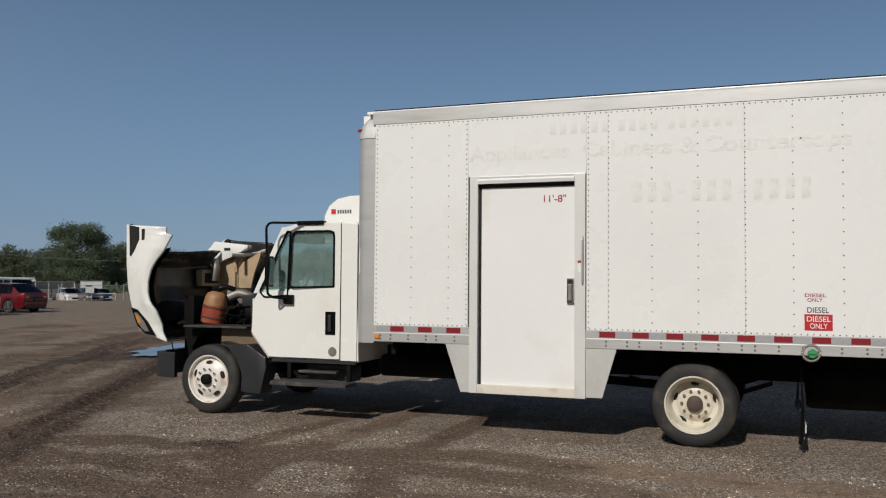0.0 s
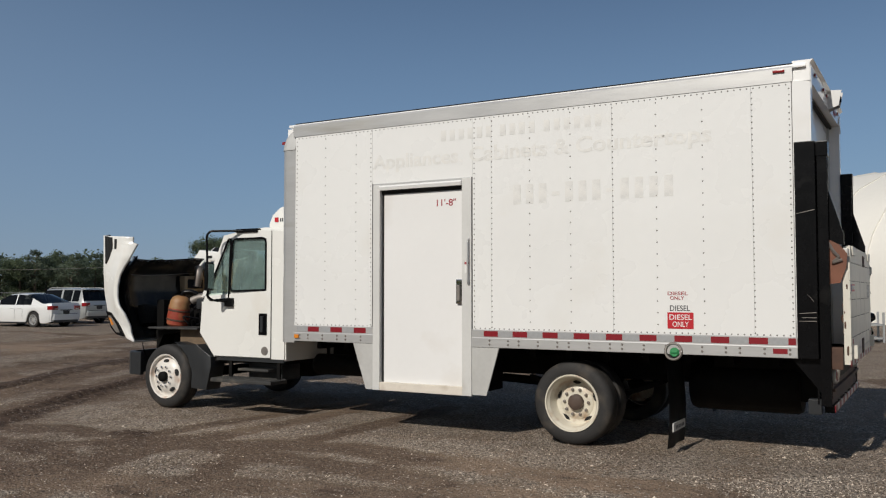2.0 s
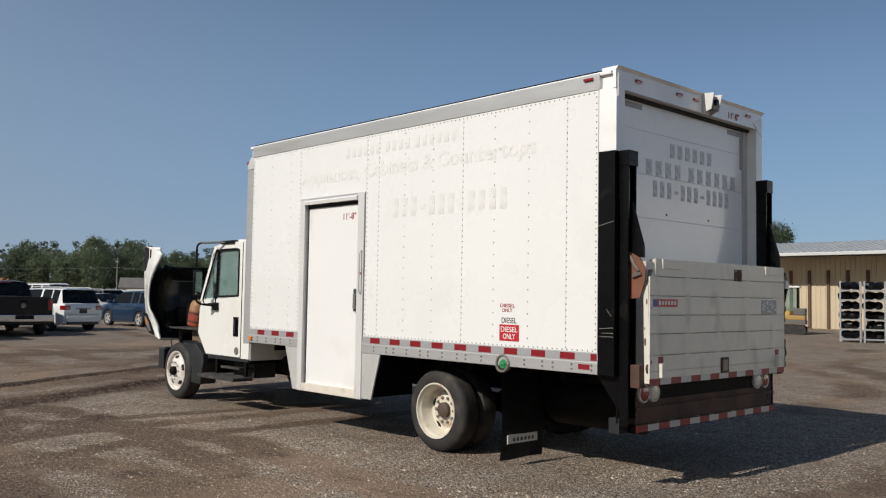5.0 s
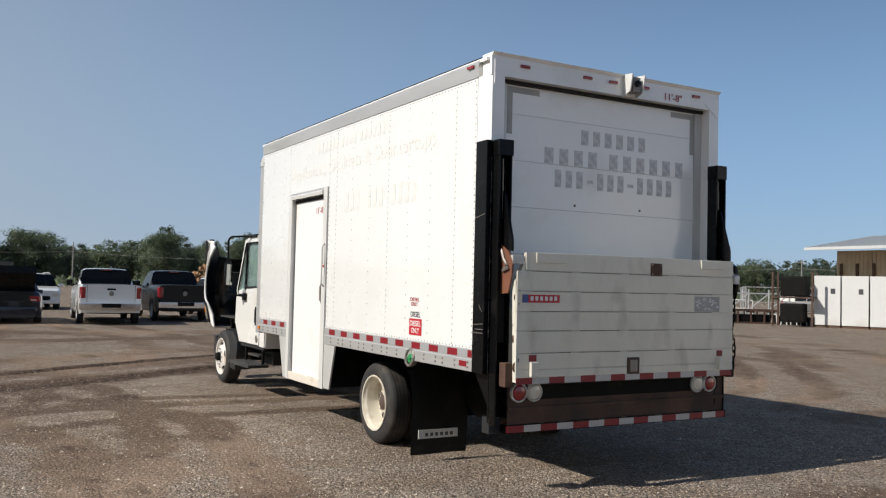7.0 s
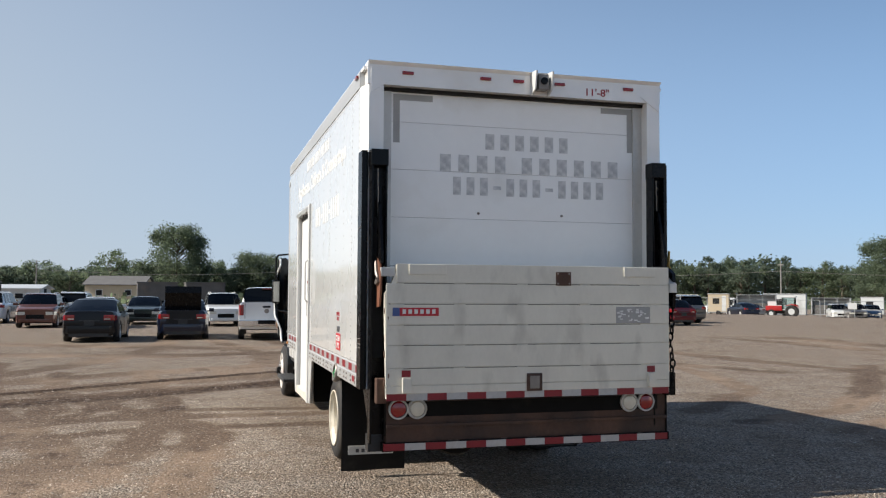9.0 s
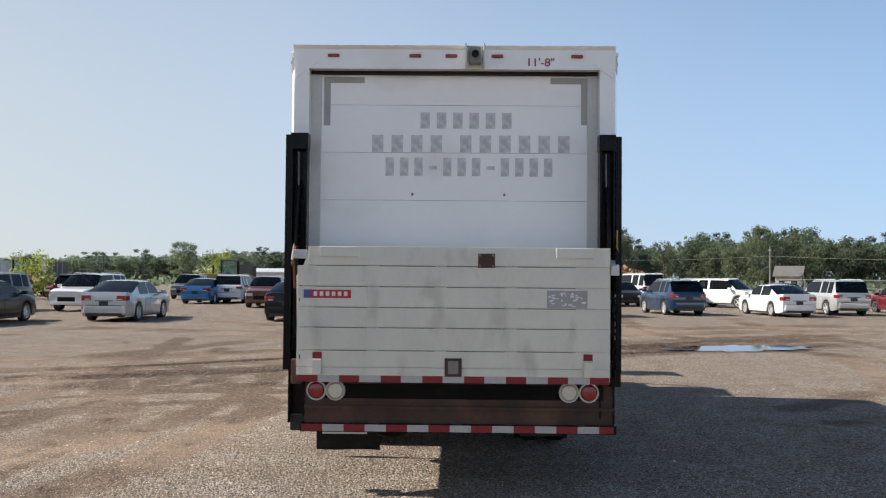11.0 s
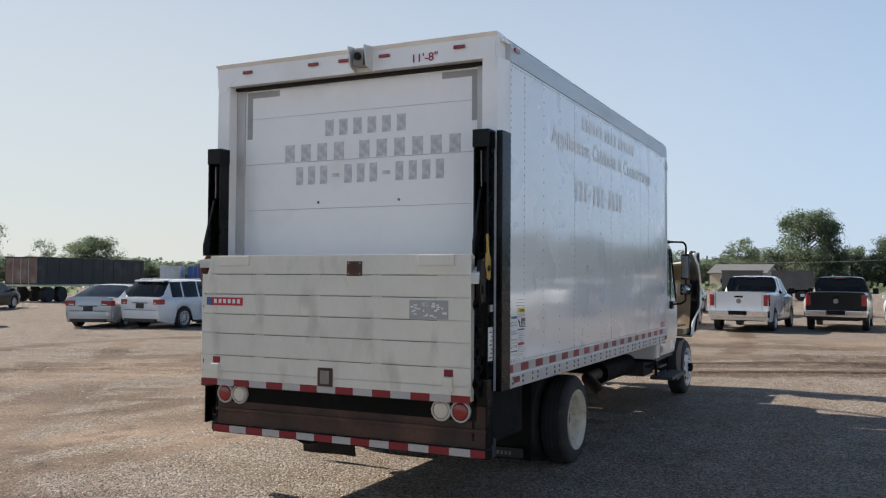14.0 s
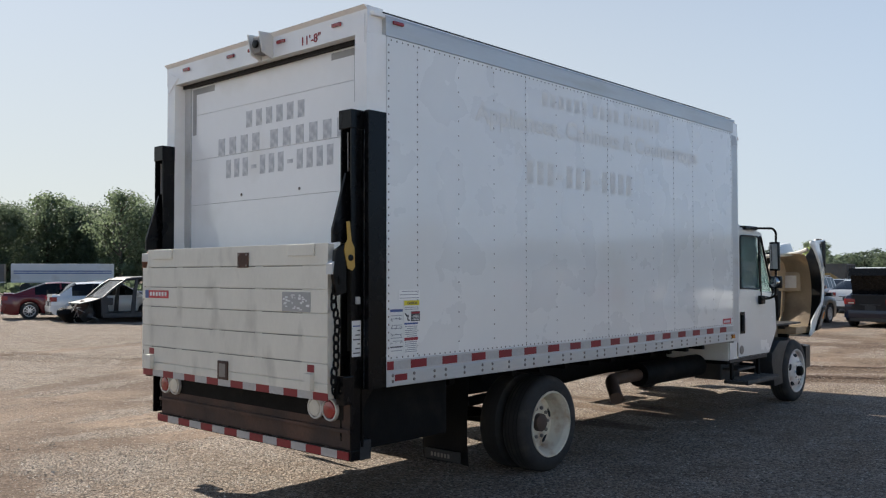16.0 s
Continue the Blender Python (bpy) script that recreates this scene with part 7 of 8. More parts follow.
def wrecked_van(x, y, heading):
    """A stripped van body on the ground: bare pillars, open door holes, a torn front."""
    P = mat("scorched van paint", (0.030, 0.030, 0.031), 0.55, var=0.3, scale=2.0, dirt=(0.11, 0.10, 0.085), dirt_amt=0.25, dirt_scale=2.0)
    ob = thing("wrecked_van", (x, y, -0.08), "stripped dark van wreck without wheels and doors", "car", "parked vehicles", rz=heading)
    arch = [(-1.5 + 0.42 * math.cos(a), 0.34 + 0.42 * math.sin(a)) for a in [radians(q) for q in range(0, 181, 15)]]
    for sg in (-1, 1):
        y0, y1 = sorted((sg * 0.86, sg * 0.95))
        part("rear_quarter", prism([(-0.82, 0.32)] + arch + [(-2.36, 0.42), (-2.46, 0.70), (-2.46, 0.98), (-2.36, 1.10), (-0.80, 1.08)], "y", y0, y1, bevel=0.012), P, ob, smooth=True)
        part("rear_pillar", prism([(-2.36, 1.095), (-2.22, 1.10), (-1.98, 1.56), (-1.98, 1.66), (-2.10, 1.64)], "y", y0 + 0.01, y1 - 0.02), P, ob)
        part("middle_pillar", prism([(-0.92, 1.075), (-0.78, 1.075), (-0.80, 1.70), (-0.90, 1.70)], "y", y0 + 0.01, y1 - 0.02), P, ob)
        part("quarter_window", prism([(-2.21, 1.105), (-0.93, 1.085), (-0.91, 1.58), (-1.96, 1.55)], "y", sg * 0.89 - 0.006, sg * 0.89 + 0.006), M_CARGLASS, ob)
        part("roof_rail", tube([(-2.05, sg * 0.87, 1.62), (-1.0, sg * 0.87, 1.70), (0.0, sg * 0.87, 1.71), (0.55, sg * 0.86, 1.64)], 0.055, 6), P, ob, smooth=True)
        part("sill", box(-0.84, 1.35, y0, y1, 0.26, 0.42, 0.02), P, ob)
        part("door_pillar", prism([(0.20, 0.40), (0.36, 0.40), (0.30, 1.05), (0.20, 1.66), (0.09, 1.66), (0.17, 1.05)], "y", y0 + 0.01, y1 - 0.01, bevel=0.008), P, ob, smooth=True)
        part("hinge_pillar", prism([(1.16, 0.40), (1.42, 0.32), (1.44, 0.98), (1.22, 1.02)], "y", y0 + 0.01, y1 - 0.01, bevel=0.008), P, ob)
        part("windscreen_pillar", tube([(1.36, sg * 0.89, 0.98), (0.95, sg * 0.88, 1.36), (0.52, sg * 0.86, 1.65)], 0.045, 6), P, ob, smooth=True)
        part("brake_drum", cyl((-1.5, sg * 0.72, 0.34), (-1.5, sg * 0.82, 0.34), 0.15, seg=16), M_RUST, ob, smooth=True)
    part("roof", prism([(-2.12, 1.60), (-2.0, 1.70), (-0.6, 1.765), (0.30, 1.735), (0.60, 1.64), (0.52, 1.61), (0.25, 1.69), (-0.6, 1.725), (-1.98, 1.66)], "y", -0.86, 0.86), P, ob, smooth=True)
    part("floor_pan", box(-2.4, 1.4, -0.86, 0.86, 0.24, 0.34), M_CHASSIS, ob)
    part("tailgate", prism([(-2.47, 0.45), (-2.47, 1.0), (-2.12, 1.62), (-2.06, 1.62), (-2.40, 1.0), (-2.40, 0.45)], "y", -0.84, 0.84), P, ob)
    part("dashboard", box(0.98, 1.34, -0.84, 0.84, 0.72, 0.98, 0.05), M_PLAST, ob)
    part("firewall", box(1.36, 1.42, -0.85, 0.85, 0.32, 0.98), M_CHASSIS, ob)
    ws = bmesh.new()
    ws.faces.new([ws.verts.new(p) for p in ((1.36, -0.84, 0.99), (1.36, 0.84, 0.99), (0.54, 0.80, 1.64), (0.54, -0.80, 1.64))])
    bmesh.ops.solidify(ws, geom=ws.faces[:], thickness=0.006)
    part("windshield", ws, mat("crazed glass", (0.10, 0.11, 0.115), 0.2, var=0.4, scale=6.0), ob, "crazed dark windshield")
    rr = random.Random(2)
    for q in range(7):
        lump = bmesh.new()
        bmesh.ops.create_icosphere(lump, subdivisions=2, radius=rr.uniform(0.22, 0.36))
        c = Vector((1.55 + 0.13 * q + rr.uniform(-0.1, 0.1), rr.uniform(-0.6, 0.6), rr.uniform(0.35, 0.66) - 0.02 * q))
        for v in lump.verts:
            v.co = c + v.co * (1 + 0.55 * noise.noise(v.co * 5 + c * 3))
        part("crumpled_metal", lump, (M_CHASSIS, P, M_CHASSIS, M_RUST)[q % 4], ob)
    deb = bmesh.new()
    for k in range(22):
        p = Vector((rr.uniform(1.4, 2.3), rr.uniform(-0.85, 0.85), rr.uniform(0.2, 0.8)))
        tube([p, p + Vector((rr.uniform(-.2, .3), rr.uniform(-.3, .3), rr.uniform(-.2, .2))), p + Vector((rr.uniform(-.2, .3), rr.uniform(-.4, .4), rr.uniform(-.3, .1)))], 0.018, 5, deb)
    part("torn_strip", deb, M_GREYM, ob, "bent crash debris", kind="stuff")
    part("bonnet_remnant", prism([(1.40, 0.97), (1.75, 0.88), (2.15, 0.80), (2.15, 0.77), (1.75, 0.84), (1.40, 0.93)], "y", -0.6, 0.75), P, ob)
    return ob


wrecked_van(-10.45, -15.05, -8)

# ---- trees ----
# tree greens are greyed and lifted: distance haze is put into the leaf colour
LEAF = [leaf_mat("hazed oak leaves", (0.112, 0.142, 0.088)), leaf_mat("hazed maple leaves", (0.128, 0.160, 0.094)), leaf_mat("hazed dark leaves", (0.112, 0.142, 0.100)), leaf_mat("bush leaves", (0.20, 0.24, 0.055))]
BARK = mat("bark", (0.10, 0.078, 0.058), 0.9, var=0.3, scale=6, bump=0.5, bscale=20)


def tree(seed, height, spread_r, n_clumps, per, leaf, trunk_share=0.2, leaf_size=0.42, airy=0.0):
    """A tapered trunk with limbs and a crown of many small leaves in uneven clumps, with gaps between them."""
    rr = random.Random(seed)
    ob = thing("tree", (0, 0, 0), "leafy green deciduous tree", "tree", "trees round the yard")
    bm = bmesh.new()
    h0 = height * trunk_share
    cyl((0, 0, -0.2), (0.1, 0.05, height * 0.55), height * 0.026, height * 0.010, 8, bm)
    clumps = []
    for k in range(n_clumps):
        z = h0 + (height - h0) * (0.06 + 0.86 * rr.random() ** 0.85)
        q = (z - h0) / (height - h0)
        prof = math.sqrt(max(0.02, 1 - (2 * q - 0.9) ** 2 / 1.25))
        a, r = rr.uniform(0, math.tau), spread_r * prof * rr.uniform(0.2, 1.0) ** 0.7
        c = Vector((r * math.cos(a), r * math.sin(a), z))
        clumps.append((c, spread_r * rr.uniform(0.26, 0.46) * (0.7 + 0.3 * prof)))
        if k % 2 == 0:
            zs = max(h0 * 0.8, z - r * 0.9)
            cyl((0.1 * zs / height, 0, zs), c, height * 0.008, height * 0.002, 5, bm)
    part("trunk", bm, BARK, ob, "brown trunk with limbs", smooth=True)
    vs, fs = [], []
    for c, r in clumps:
        for k in range(per):
            d = Vector((rr.gauss(0, 1), rr.gauss(0, 1), rr.gauss(0, 0.8))).normalized() * r * rr.uniform(0.45, 1.08) ** (1 + airy)
            p = c + d
            if p.z < h0 * 0.6:
                continue
            s = leaf_size * rr.uniform(0.6, 1.3)
            n = (d.normalized() + Vector((rr.uniform(-1, 1), rr.uniform(-1, 1), rr.uniform(-0.5, 1))) * 0.6).normalized()
            u = n.orthogonal().normalized()
            u.rotate(Matrix.Rotation(rr.uniform(0, 6.28), 3, n))
            v = n.cross(u)
            b = len(vs)
            vs += [p - u * s * 0.5, p + v * s * 0.3, p + u * s * 0.6, p - v * s * 0.34]
            fs += [(b, b + 1, b + 2), (b, b + 2, b + 3)]
    m = bpy.data.meshes.new("crown")
    m.from_pydata([tuple(v) for v in vs], [], fs)
    m.materials.append(leaf)
    cr = new("crown", m)
    cr.parent = ob
    return ob


def put_tree(src, x, y, k, rz, label=None):
    t = copy_thing(src, pose(x, y, 0, 0, 0, rz))
    t.scale = (k[0], k[0], k[1])
    if label:
        tagged(t, label)
    return t


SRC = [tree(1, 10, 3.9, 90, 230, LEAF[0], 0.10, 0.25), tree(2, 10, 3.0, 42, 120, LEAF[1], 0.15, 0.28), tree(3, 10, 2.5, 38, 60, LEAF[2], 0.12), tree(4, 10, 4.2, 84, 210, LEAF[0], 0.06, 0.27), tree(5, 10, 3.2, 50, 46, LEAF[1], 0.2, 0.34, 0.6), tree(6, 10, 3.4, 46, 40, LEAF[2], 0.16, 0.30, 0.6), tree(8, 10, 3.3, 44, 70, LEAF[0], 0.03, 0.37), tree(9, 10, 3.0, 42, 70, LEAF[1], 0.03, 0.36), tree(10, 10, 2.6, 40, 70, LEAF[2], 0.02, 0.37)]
BUSH = tree(7, 3, 1.5, 30, 80, LEAF[3], 0.02, 0.15)
tagged(BUSH, "bright green bush at the yard's edge", "bush", "bushes")


def polar(yaw, dist):
    a = radians(yaw)
    return -math.sin(a) * dist, 8 + math.cos(a) * dist


rng = random.Random(5)
# heights of the belt round the yard, by bearing
SKYLINE = ((-20, 8.5), (20, 9), (38, 7.5), (42, 7.5), (43, 9), (48, 7.5), (52, 9.2), (56, 8.5), (62, 9.8), (66, 10.6), (68.5, 12.6), (70.8, 10), (72, 12), (74, 9.5), (76.5, 8.4), (78.3, 11), (80, 8.4), (84, 7.4), (88, 7.4), (90, 8), (95, 7.2), (99, 6.8), (106, 6.0), (110, 6.0), (117, 4.4), (125, 4.6), (131, 4.8), (137, 5.6), (150, 5.8))


def skyline(yaw):
    for (a, h0), (b, h1) in zip(SKYLINE, SKYLINE[1:]):
        if a <= yaw <= b:
            return h0 + (h1 - h0) * (yaw - a) / (b - a)
    return 8.0


# single tall trees, then the long belt
for yaw, dist, h, w, s in ((45.2, 185, 13.2, 1.40, 0), (91.4, 195, 16.8, 1.50, 0), (86.2, 195, 11.0, 1.30, 3), (66.9, 190, 12.8, 0.8, 4), (69.2, 188, 13.2, 0.9, 1), (78.3, 190, 11.4, 1.0, 0), (24.9, 190, 18.5, 1.15, 0), (26.8, 195, 16.0, 1.0, 1), (22.6, 195, 11.5, 0.8, 0), (144.5, 180, 13.6, 0.95, 5), (146.3, 178, 12.6, 0.9, 5), (148.5, 175, 12.0, 0.9, 5), (141.2, 185, 9.5, 0.7, 5), (138.5, 150, 8.4, 1.0, 0), (95.5, 192, 11.0, 1.0, 4), (107.5, 190, 9.0, 0.9, 1)):
    x, y = polar(yaw, dist)
    put_tree(SRC[s], x, y, (w * 1.15, h / 10), rng.uniform(0, 360))
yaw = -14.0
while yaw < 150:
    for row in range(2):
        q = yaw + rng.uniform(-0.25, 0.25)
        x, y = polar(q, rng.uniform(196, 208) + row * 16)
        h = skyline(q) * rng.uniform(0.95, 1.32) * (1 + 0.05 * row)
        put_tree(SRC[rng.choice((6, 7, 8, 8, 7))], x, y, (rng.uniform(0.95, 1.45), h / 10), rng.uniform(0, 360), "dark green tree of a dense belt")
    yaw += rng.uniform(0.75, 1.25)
# the nearer grove towards the sun
for k in range(22):
    yaw = 151.5 + k * 1.1
    x, y = polar(yaw, rng.uniform(98, 118))
    put_tree(SRC[(0, 3, 1, 2)[k % 4]], x, y, (rng.uniform(1.0, 1.35), rng.uniform(1.0, 1.2)), rng.uniform(0, 360), "tall dark tree of a dense grove")
for x, y, k in ((-34.5, -53.2, 1.45), (-47.4, -17.3, 0.95), (-63.0, -9.3, 1.15)):
    put_tree(BUSH, x, y, (k, k * 1.1), 40 * k, "bright green bush at the yard's edge")
for src in SRC + [BUSH]:
    src.location = (rng.uniform(-40, 40), 260 + rng.uniform(0, 40), 0)

# far woods behind the belt, one continuous mass of clumps
vs, fs = [], []
rr = random.Random(8)
for k in range(2600):
    yaw = -25 + 195 * k / 2600
    x, y = polar(yaw, rr.uniform(222, 262))
    top = skyline(yaw) * 1.25 * (0.85 + 0.35 * noise.noise(Vector((yaw * 0.35, 1, 0))) + 0.12 * noise.noise(Vector((yaw * 1.3, 4, 0))))
    for q in range(20):
        p = Vector((x + rr.gauss(0, 2.4), y + rr.gauss(0, 2.4), max(0.2, top * rr.random() ** 0.75)))
        s = rr.uniform(0.7, 1.5)
        n = Vector((rr.gauss(0, 1), rr.gauss(0, 1), rr.gauss(0, 1))).normalized()
        u = n.orthogonal().normalized() * s
        v = n.cross(u)
        b = len(vs)
        vs += [tuple(p - u * 0.5), tuple(p + v * 0.4), tuple(p + u * 0.5), tuple(p - v * 0.4)]
        fs += [(b, b + 1, b + 2, b + 3)]
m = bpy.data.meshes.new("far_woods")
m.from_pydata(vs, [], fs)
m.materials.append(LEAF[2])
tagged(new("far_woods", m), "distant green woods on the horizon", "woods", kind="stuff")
# low scrub and grass strip in front of the trees
vs, fs = [], []
for k in range(9000):
    yaw = rr.uniform(-20, 165)
    dist = rr.uniform(120, 190) if yaw < 140 else rr.uniform(85, 100)
    x, y = polar(yaw, dist)
    p = Vector((x, y, rr.uniform(0, 1.5) * rr.random()))
    s = rr.uniform(0.4, 1.1)
    n = Vector((rr.gauss(0, 1), rr.gauss(0, 1), rr.gauss(0, 0.4))).normalized()
    u = n.orthogonal().normalized() * s
    v = n.cross(u)
    b = len(vs)
    vs += [tuple(p - u * 0.5), tuple(p + v * 0.5), tuple(p + u * 0.5), tuple(p - v * 0.5)]
    fs += [(b, b + 1, b + 2, b + 3)]
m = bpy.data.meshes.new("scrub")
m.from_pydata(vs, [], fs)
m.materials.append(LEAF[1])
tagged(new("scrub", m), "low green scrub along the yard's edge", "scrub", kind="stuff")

# ---- buildings, machines and fences round the yard ----
M_BEIGE = mat("beige metal siding", (0.52, 0.43, 0.30), 0.55, var=0.08, scale=0.6, dirt=(0.36, 0.29, 0.2), dirt_amt=0.2, dirt_scale=0.5)
M_ROOFW = mat("white metal roof", (0.62, 0.63, 0.62), 0.4, metal=0.3, var=0.08, scale=0.4)
M_POST = mat("brown timber post", (0.10, 0.06, 0.04), 0.8, var=0.25, scale=2)
M_CANVAS = mat("white tent fabric", (0.74, 0.72, 0.66), 0.55, var=0.05, scale=0.3, dirt=(0.58, 0.55, 0.48), dirt_amt=0.2, dirt_scale=0.25)
M_TGREEN = mat("green tent fabric", (0.03, 0.20, 0.13), 0.55, var=0.1, scale=0.4)
M_GALV = mat("galvanised steel", (0.42, 0.43, 0.43), 0.45, metal=0.6, var=0.12, scale=4)
M_CAT = mat("machine yellow", (0.36, 0.23, 0.07), 0.5, var=0.15, scale=1.5, dirt=(0.18, 0.12, 0.07), dirt_amt=0.3)
M_DUMP = mat("dark grey dump body", (0.11, 0.105, 0.098), 0.6, var=0.2, scale=1.0, dirt=(0.16, 0.13, 0.10), dirt_amt=0.3)
M_TRWHITE = mat("trailer white", (0.60, 0.61, 0.60), 0.5, var=0.08, scale=0.5, dirt=(0.38, 0.35, 0.3), dirt_amt=0.25, dirt_scale=0.5)
M_TRBLUE = mat("trailer blue", (0.045, 0.10, 0.28), 0.5, var=0.12, scale=0.5)
M_TRPALE = mat("trailer pale blue", (0.22, 0.33, 0.42), 0.5, var=0.12, scale=0.5)
M_TRRED = mat("trailer red", (0.36, 0.08, 0.06), 0.5, var=0.12, scale=0.5)
M_TRPURP = mat("trailer purple", (0.08, 0.05, 0.14), 0.5, var=0.12, scale=0.5)
M_JGREEN = mat("machine green", (0.02, 0.20, 0.03), 0.45, var=0.12, scale=2)
M_TRED = mat("tractor red", (0.42, 0.02, 0.02), 0.45, var=0.12, scale=2)
M_LOG = mat("cut firewood", (0.34, 0.19, 0.09), 0.8, var=0.35, scale=2, rand=0.4)
M_SHINGLE = mat("grey shingle roof", (0.13, 0.125, 0.12), 0.85, var=0.2, scale=1.0, bump=0.3)

# beige shed with a deep white eave
shed = thing("metal_shed", (-16, 57, 0), "long beige metal shed with white roof", "building")
part("wall", box(-13.5, 7.5, 0, 10, 0, 4.45), M_BEIGE, shed)
rib = bmesh.new()
for k in range(69):
    box(-13.4 + k * 0.3, -13.34 + k * 0.3, -0.03, 0.0, 0.05, 4.4, bm=rib)
part("siding_rib", rib, M_BEIGE, shed, kind="stuff", label="raised ribs of the siding")
for k in range(17):
    part("post", box(-13.2 + k * 1.17, -13.03 + k * 1.17, -0.13, -0.031, 0, 3.6), M_POST, shed)
part("roof", prism([(-2.2, 4.45), (-2.2, 4.60), (5, 5.7), (12, 4.60), (12, 4.45), (5, 5.5)], "x", -14.3, 8.0), M_ROOFW, shed, "white ribbed metal roof")
rib = bmesh.new()
for k in range(50):
    x = -14.2 + k * 0.44
    prism([(-2.2, 4.605), (-2.2, 4.645), (5, 5.745), (5, 5.705)], "x", x, x + 0.05, rib)
part("roof_rib", rib, M_ROOFW, shed, kind="stuff", label="standing seams of the roof")
part("gutter", box(-14.3, 8.0, -2.32, -2.19, 4.42, 4.60, 0.02), M_ROOFW, shed)

crate = thing("yellow_crate", (-18.2, 55.0, 0), "square yellow wooden crate by the shed", "crate")
part("side", box(-0.6, 0.6, -0.45, 0.45, 0.1, 1.3, 0.02), M_YELLOW, crate)
for z in (0.2, 0.65, 1.1):
    part("batten", box(-0.62, 0.62, -0.48, -0.45, z, z + 0.1), M_YELLOW, crate)
for x in (-0.45, 0.3):
    part("skid", box(x, x + 0.15, -0.45, 0.45, 0, 0.1), M_POST, crate)

# fabric storage tent, its long flank towards the yard
tent = thing("fabric_tent", (1.5, 65.6, 0), "big white fabric arch tent with green edge", "tent", rz=-120)
arch = [(0.0, 0.0), (0.0, 2.2), (0.15, 3.4), (0.7, 4.7), (1.8, 6.1), (3.6, 7.5), (6.0, 8.6), (9.0, 9.2), (12.0, 8.6), (14.4, 7.5), (16.2, 6.1), (17.3, 4.7), (17.85, 3.4), (18.0, 2.2), (18.0, 0.0)]
arch = [(x, z * 0.90) for x, z in arch]
inner = [(9 + (x - 9) * 0.985, z * 0.985) for x, z in arch[::-1]]
part("green_edge", prism(arch + inner, "y", 0.0, 0.9), M_TGREEN, tent, "green fabric edge band", smooth=50)
part("cover", prism(arch + inner, "y", 0.901, 40), M_CANVAS, tent, "white fabric cover", smooth=50)
part("end_wall", prism(arch, "y", 0.15, 0.25), M_CANVAS, tent)
for k in range(14):
    y = 3.2 + k * 2.6
    out = [(9 + (x - 9) * 1.006, z * 1.006 + 0.01) for x, z in arch]
    part("rib", prism(out + arch[::-1], "y", y, y + 0.14), M_CANVAS, tent, smooth=50)


def rack(x, y, rz, levels=3, w=1.3):
    """A steel stillage with black engine parts lying on every level."""
    r = thing("steel_rack", (x, y, 0), "galvanised steel rack stacked with black engine parts", "rack", "racks by the shed", rz=rz)
    for px in (-w / 2, w / 2):
        for py in (-0.5, 0.5):
            part("post", box(px - 0.03, px + 0.03, py - 0.03, py + 0.03, 0, levels * 0.40 + 0.1), M_GALV, r)
    rr = random.Random(int(x * 31 + y * 7))
    for k in range(levels):
        z = 0.10 + k * 0.40
        part("shelf", box(-w / 2, w / 2, -0.53, 0.5, z, z + 0.05), M_GALV, r)
        for q in range(max(2, int(w / 0.36))):
            c = (-w / 2 + 0.2 + q * 0.33 + rr.uniform(-0.04, 0.04), rr.uniform(-0.3, 0.05), z + 0.05 + 0.16)
            lump = lathe([(0, -0.30), (0.13, -0.27), (0.175, -0.05), (0.165, 0.1), (0.12, 0.25), (0, 0.30)], c, (rr.uniform(-1, 1), rr.uniform(-1, 1), 0.1), 8)
            part("engine_part", lump, M_BLACK, r)
    return r


for x, y, rz, lv, w in ((-8.35, 40.2, 20, 6, 0.75), (-7.5, 40.5, 20, 6, 0.75), (-6.65, 40.8, 20, 6, 0.75), (-5.8, 41.1, 20, 5, 0.75), (-4.6, 39.0, 10, 2, 1.3), (-2.6, 33.0, 12, 2, 1.3), (-1.0, 31.2, 12, 2, 1.3), (0.7, 30.4, 12, 2, 1.3), (-2.4, 36.5, 8, 2, 1.3), (2.2, 31.5, 12, 2, 1.3)):
    rack(x, y, rz, lv, w)

# compact excavator
ex = thing("compact_excavator", (-13.7, 46.0, 0), "small yellow excavator with glazed black cab", "excavator", rz=200)
for s in (-0.55, 0.55):
    part("track", prism([(-0.85, 0.12), (-0.7, 0.0), (0.7, 0.0), (0.85, 0.12), (0.85, 0.34), (0.7, 0.46), (-0.7, 0.46), (-0.85, 0.34)], "y", s - 0.15, s + 0.15), M_RUBBER, ex)
part("house", box(-0.85, 0.55, -0.7, 0.7, 0.5, 0.72, 0.04), M_DUMP, ex)
part("body_panel", box(-0.83, 0.53, -0.69, 0.69, 0.725, 0.95, 0.05), M_CAT, ex)
part("engine_cover", box(-0.84, -0.3, -0.68, 0.68, 0.95, 1.3, 0.06), M_DUMP, ex)
for px in (-0.45, 0.55):
    for py in (-0.6, 0.25):
        part("cab_post", box(px - 0.035, px + 0.035, py - 0.035, py + 0.035, 1.1, 2.35), M_BLACK, ex)
part("cab_roof", box(-0.55, 0.65, -0.7, 0.35, 2.33, 2.42, 0.03), M_PAPER, ex)
part("cab_glass", box(-0.44, 0.54, -0.59, 0.24, 1.15, 2.3), M_GLASS, ex)
part("boom", tube([(0.5, 0.45, 0.8), (1.0, 0.45, 1.45), (1.6, 0.45, 1.2), (2.1, 0.45, 0.55)], 0.09, 6), M_DUMP, ex)
part("bucket", prism([(2.0, 0.55), (2.4, 0.5), (2.45, 0.2), (2.1, 0.05), (1.95, 0.3)], "y", 0.2, 0.7), M_BLACK, ex)

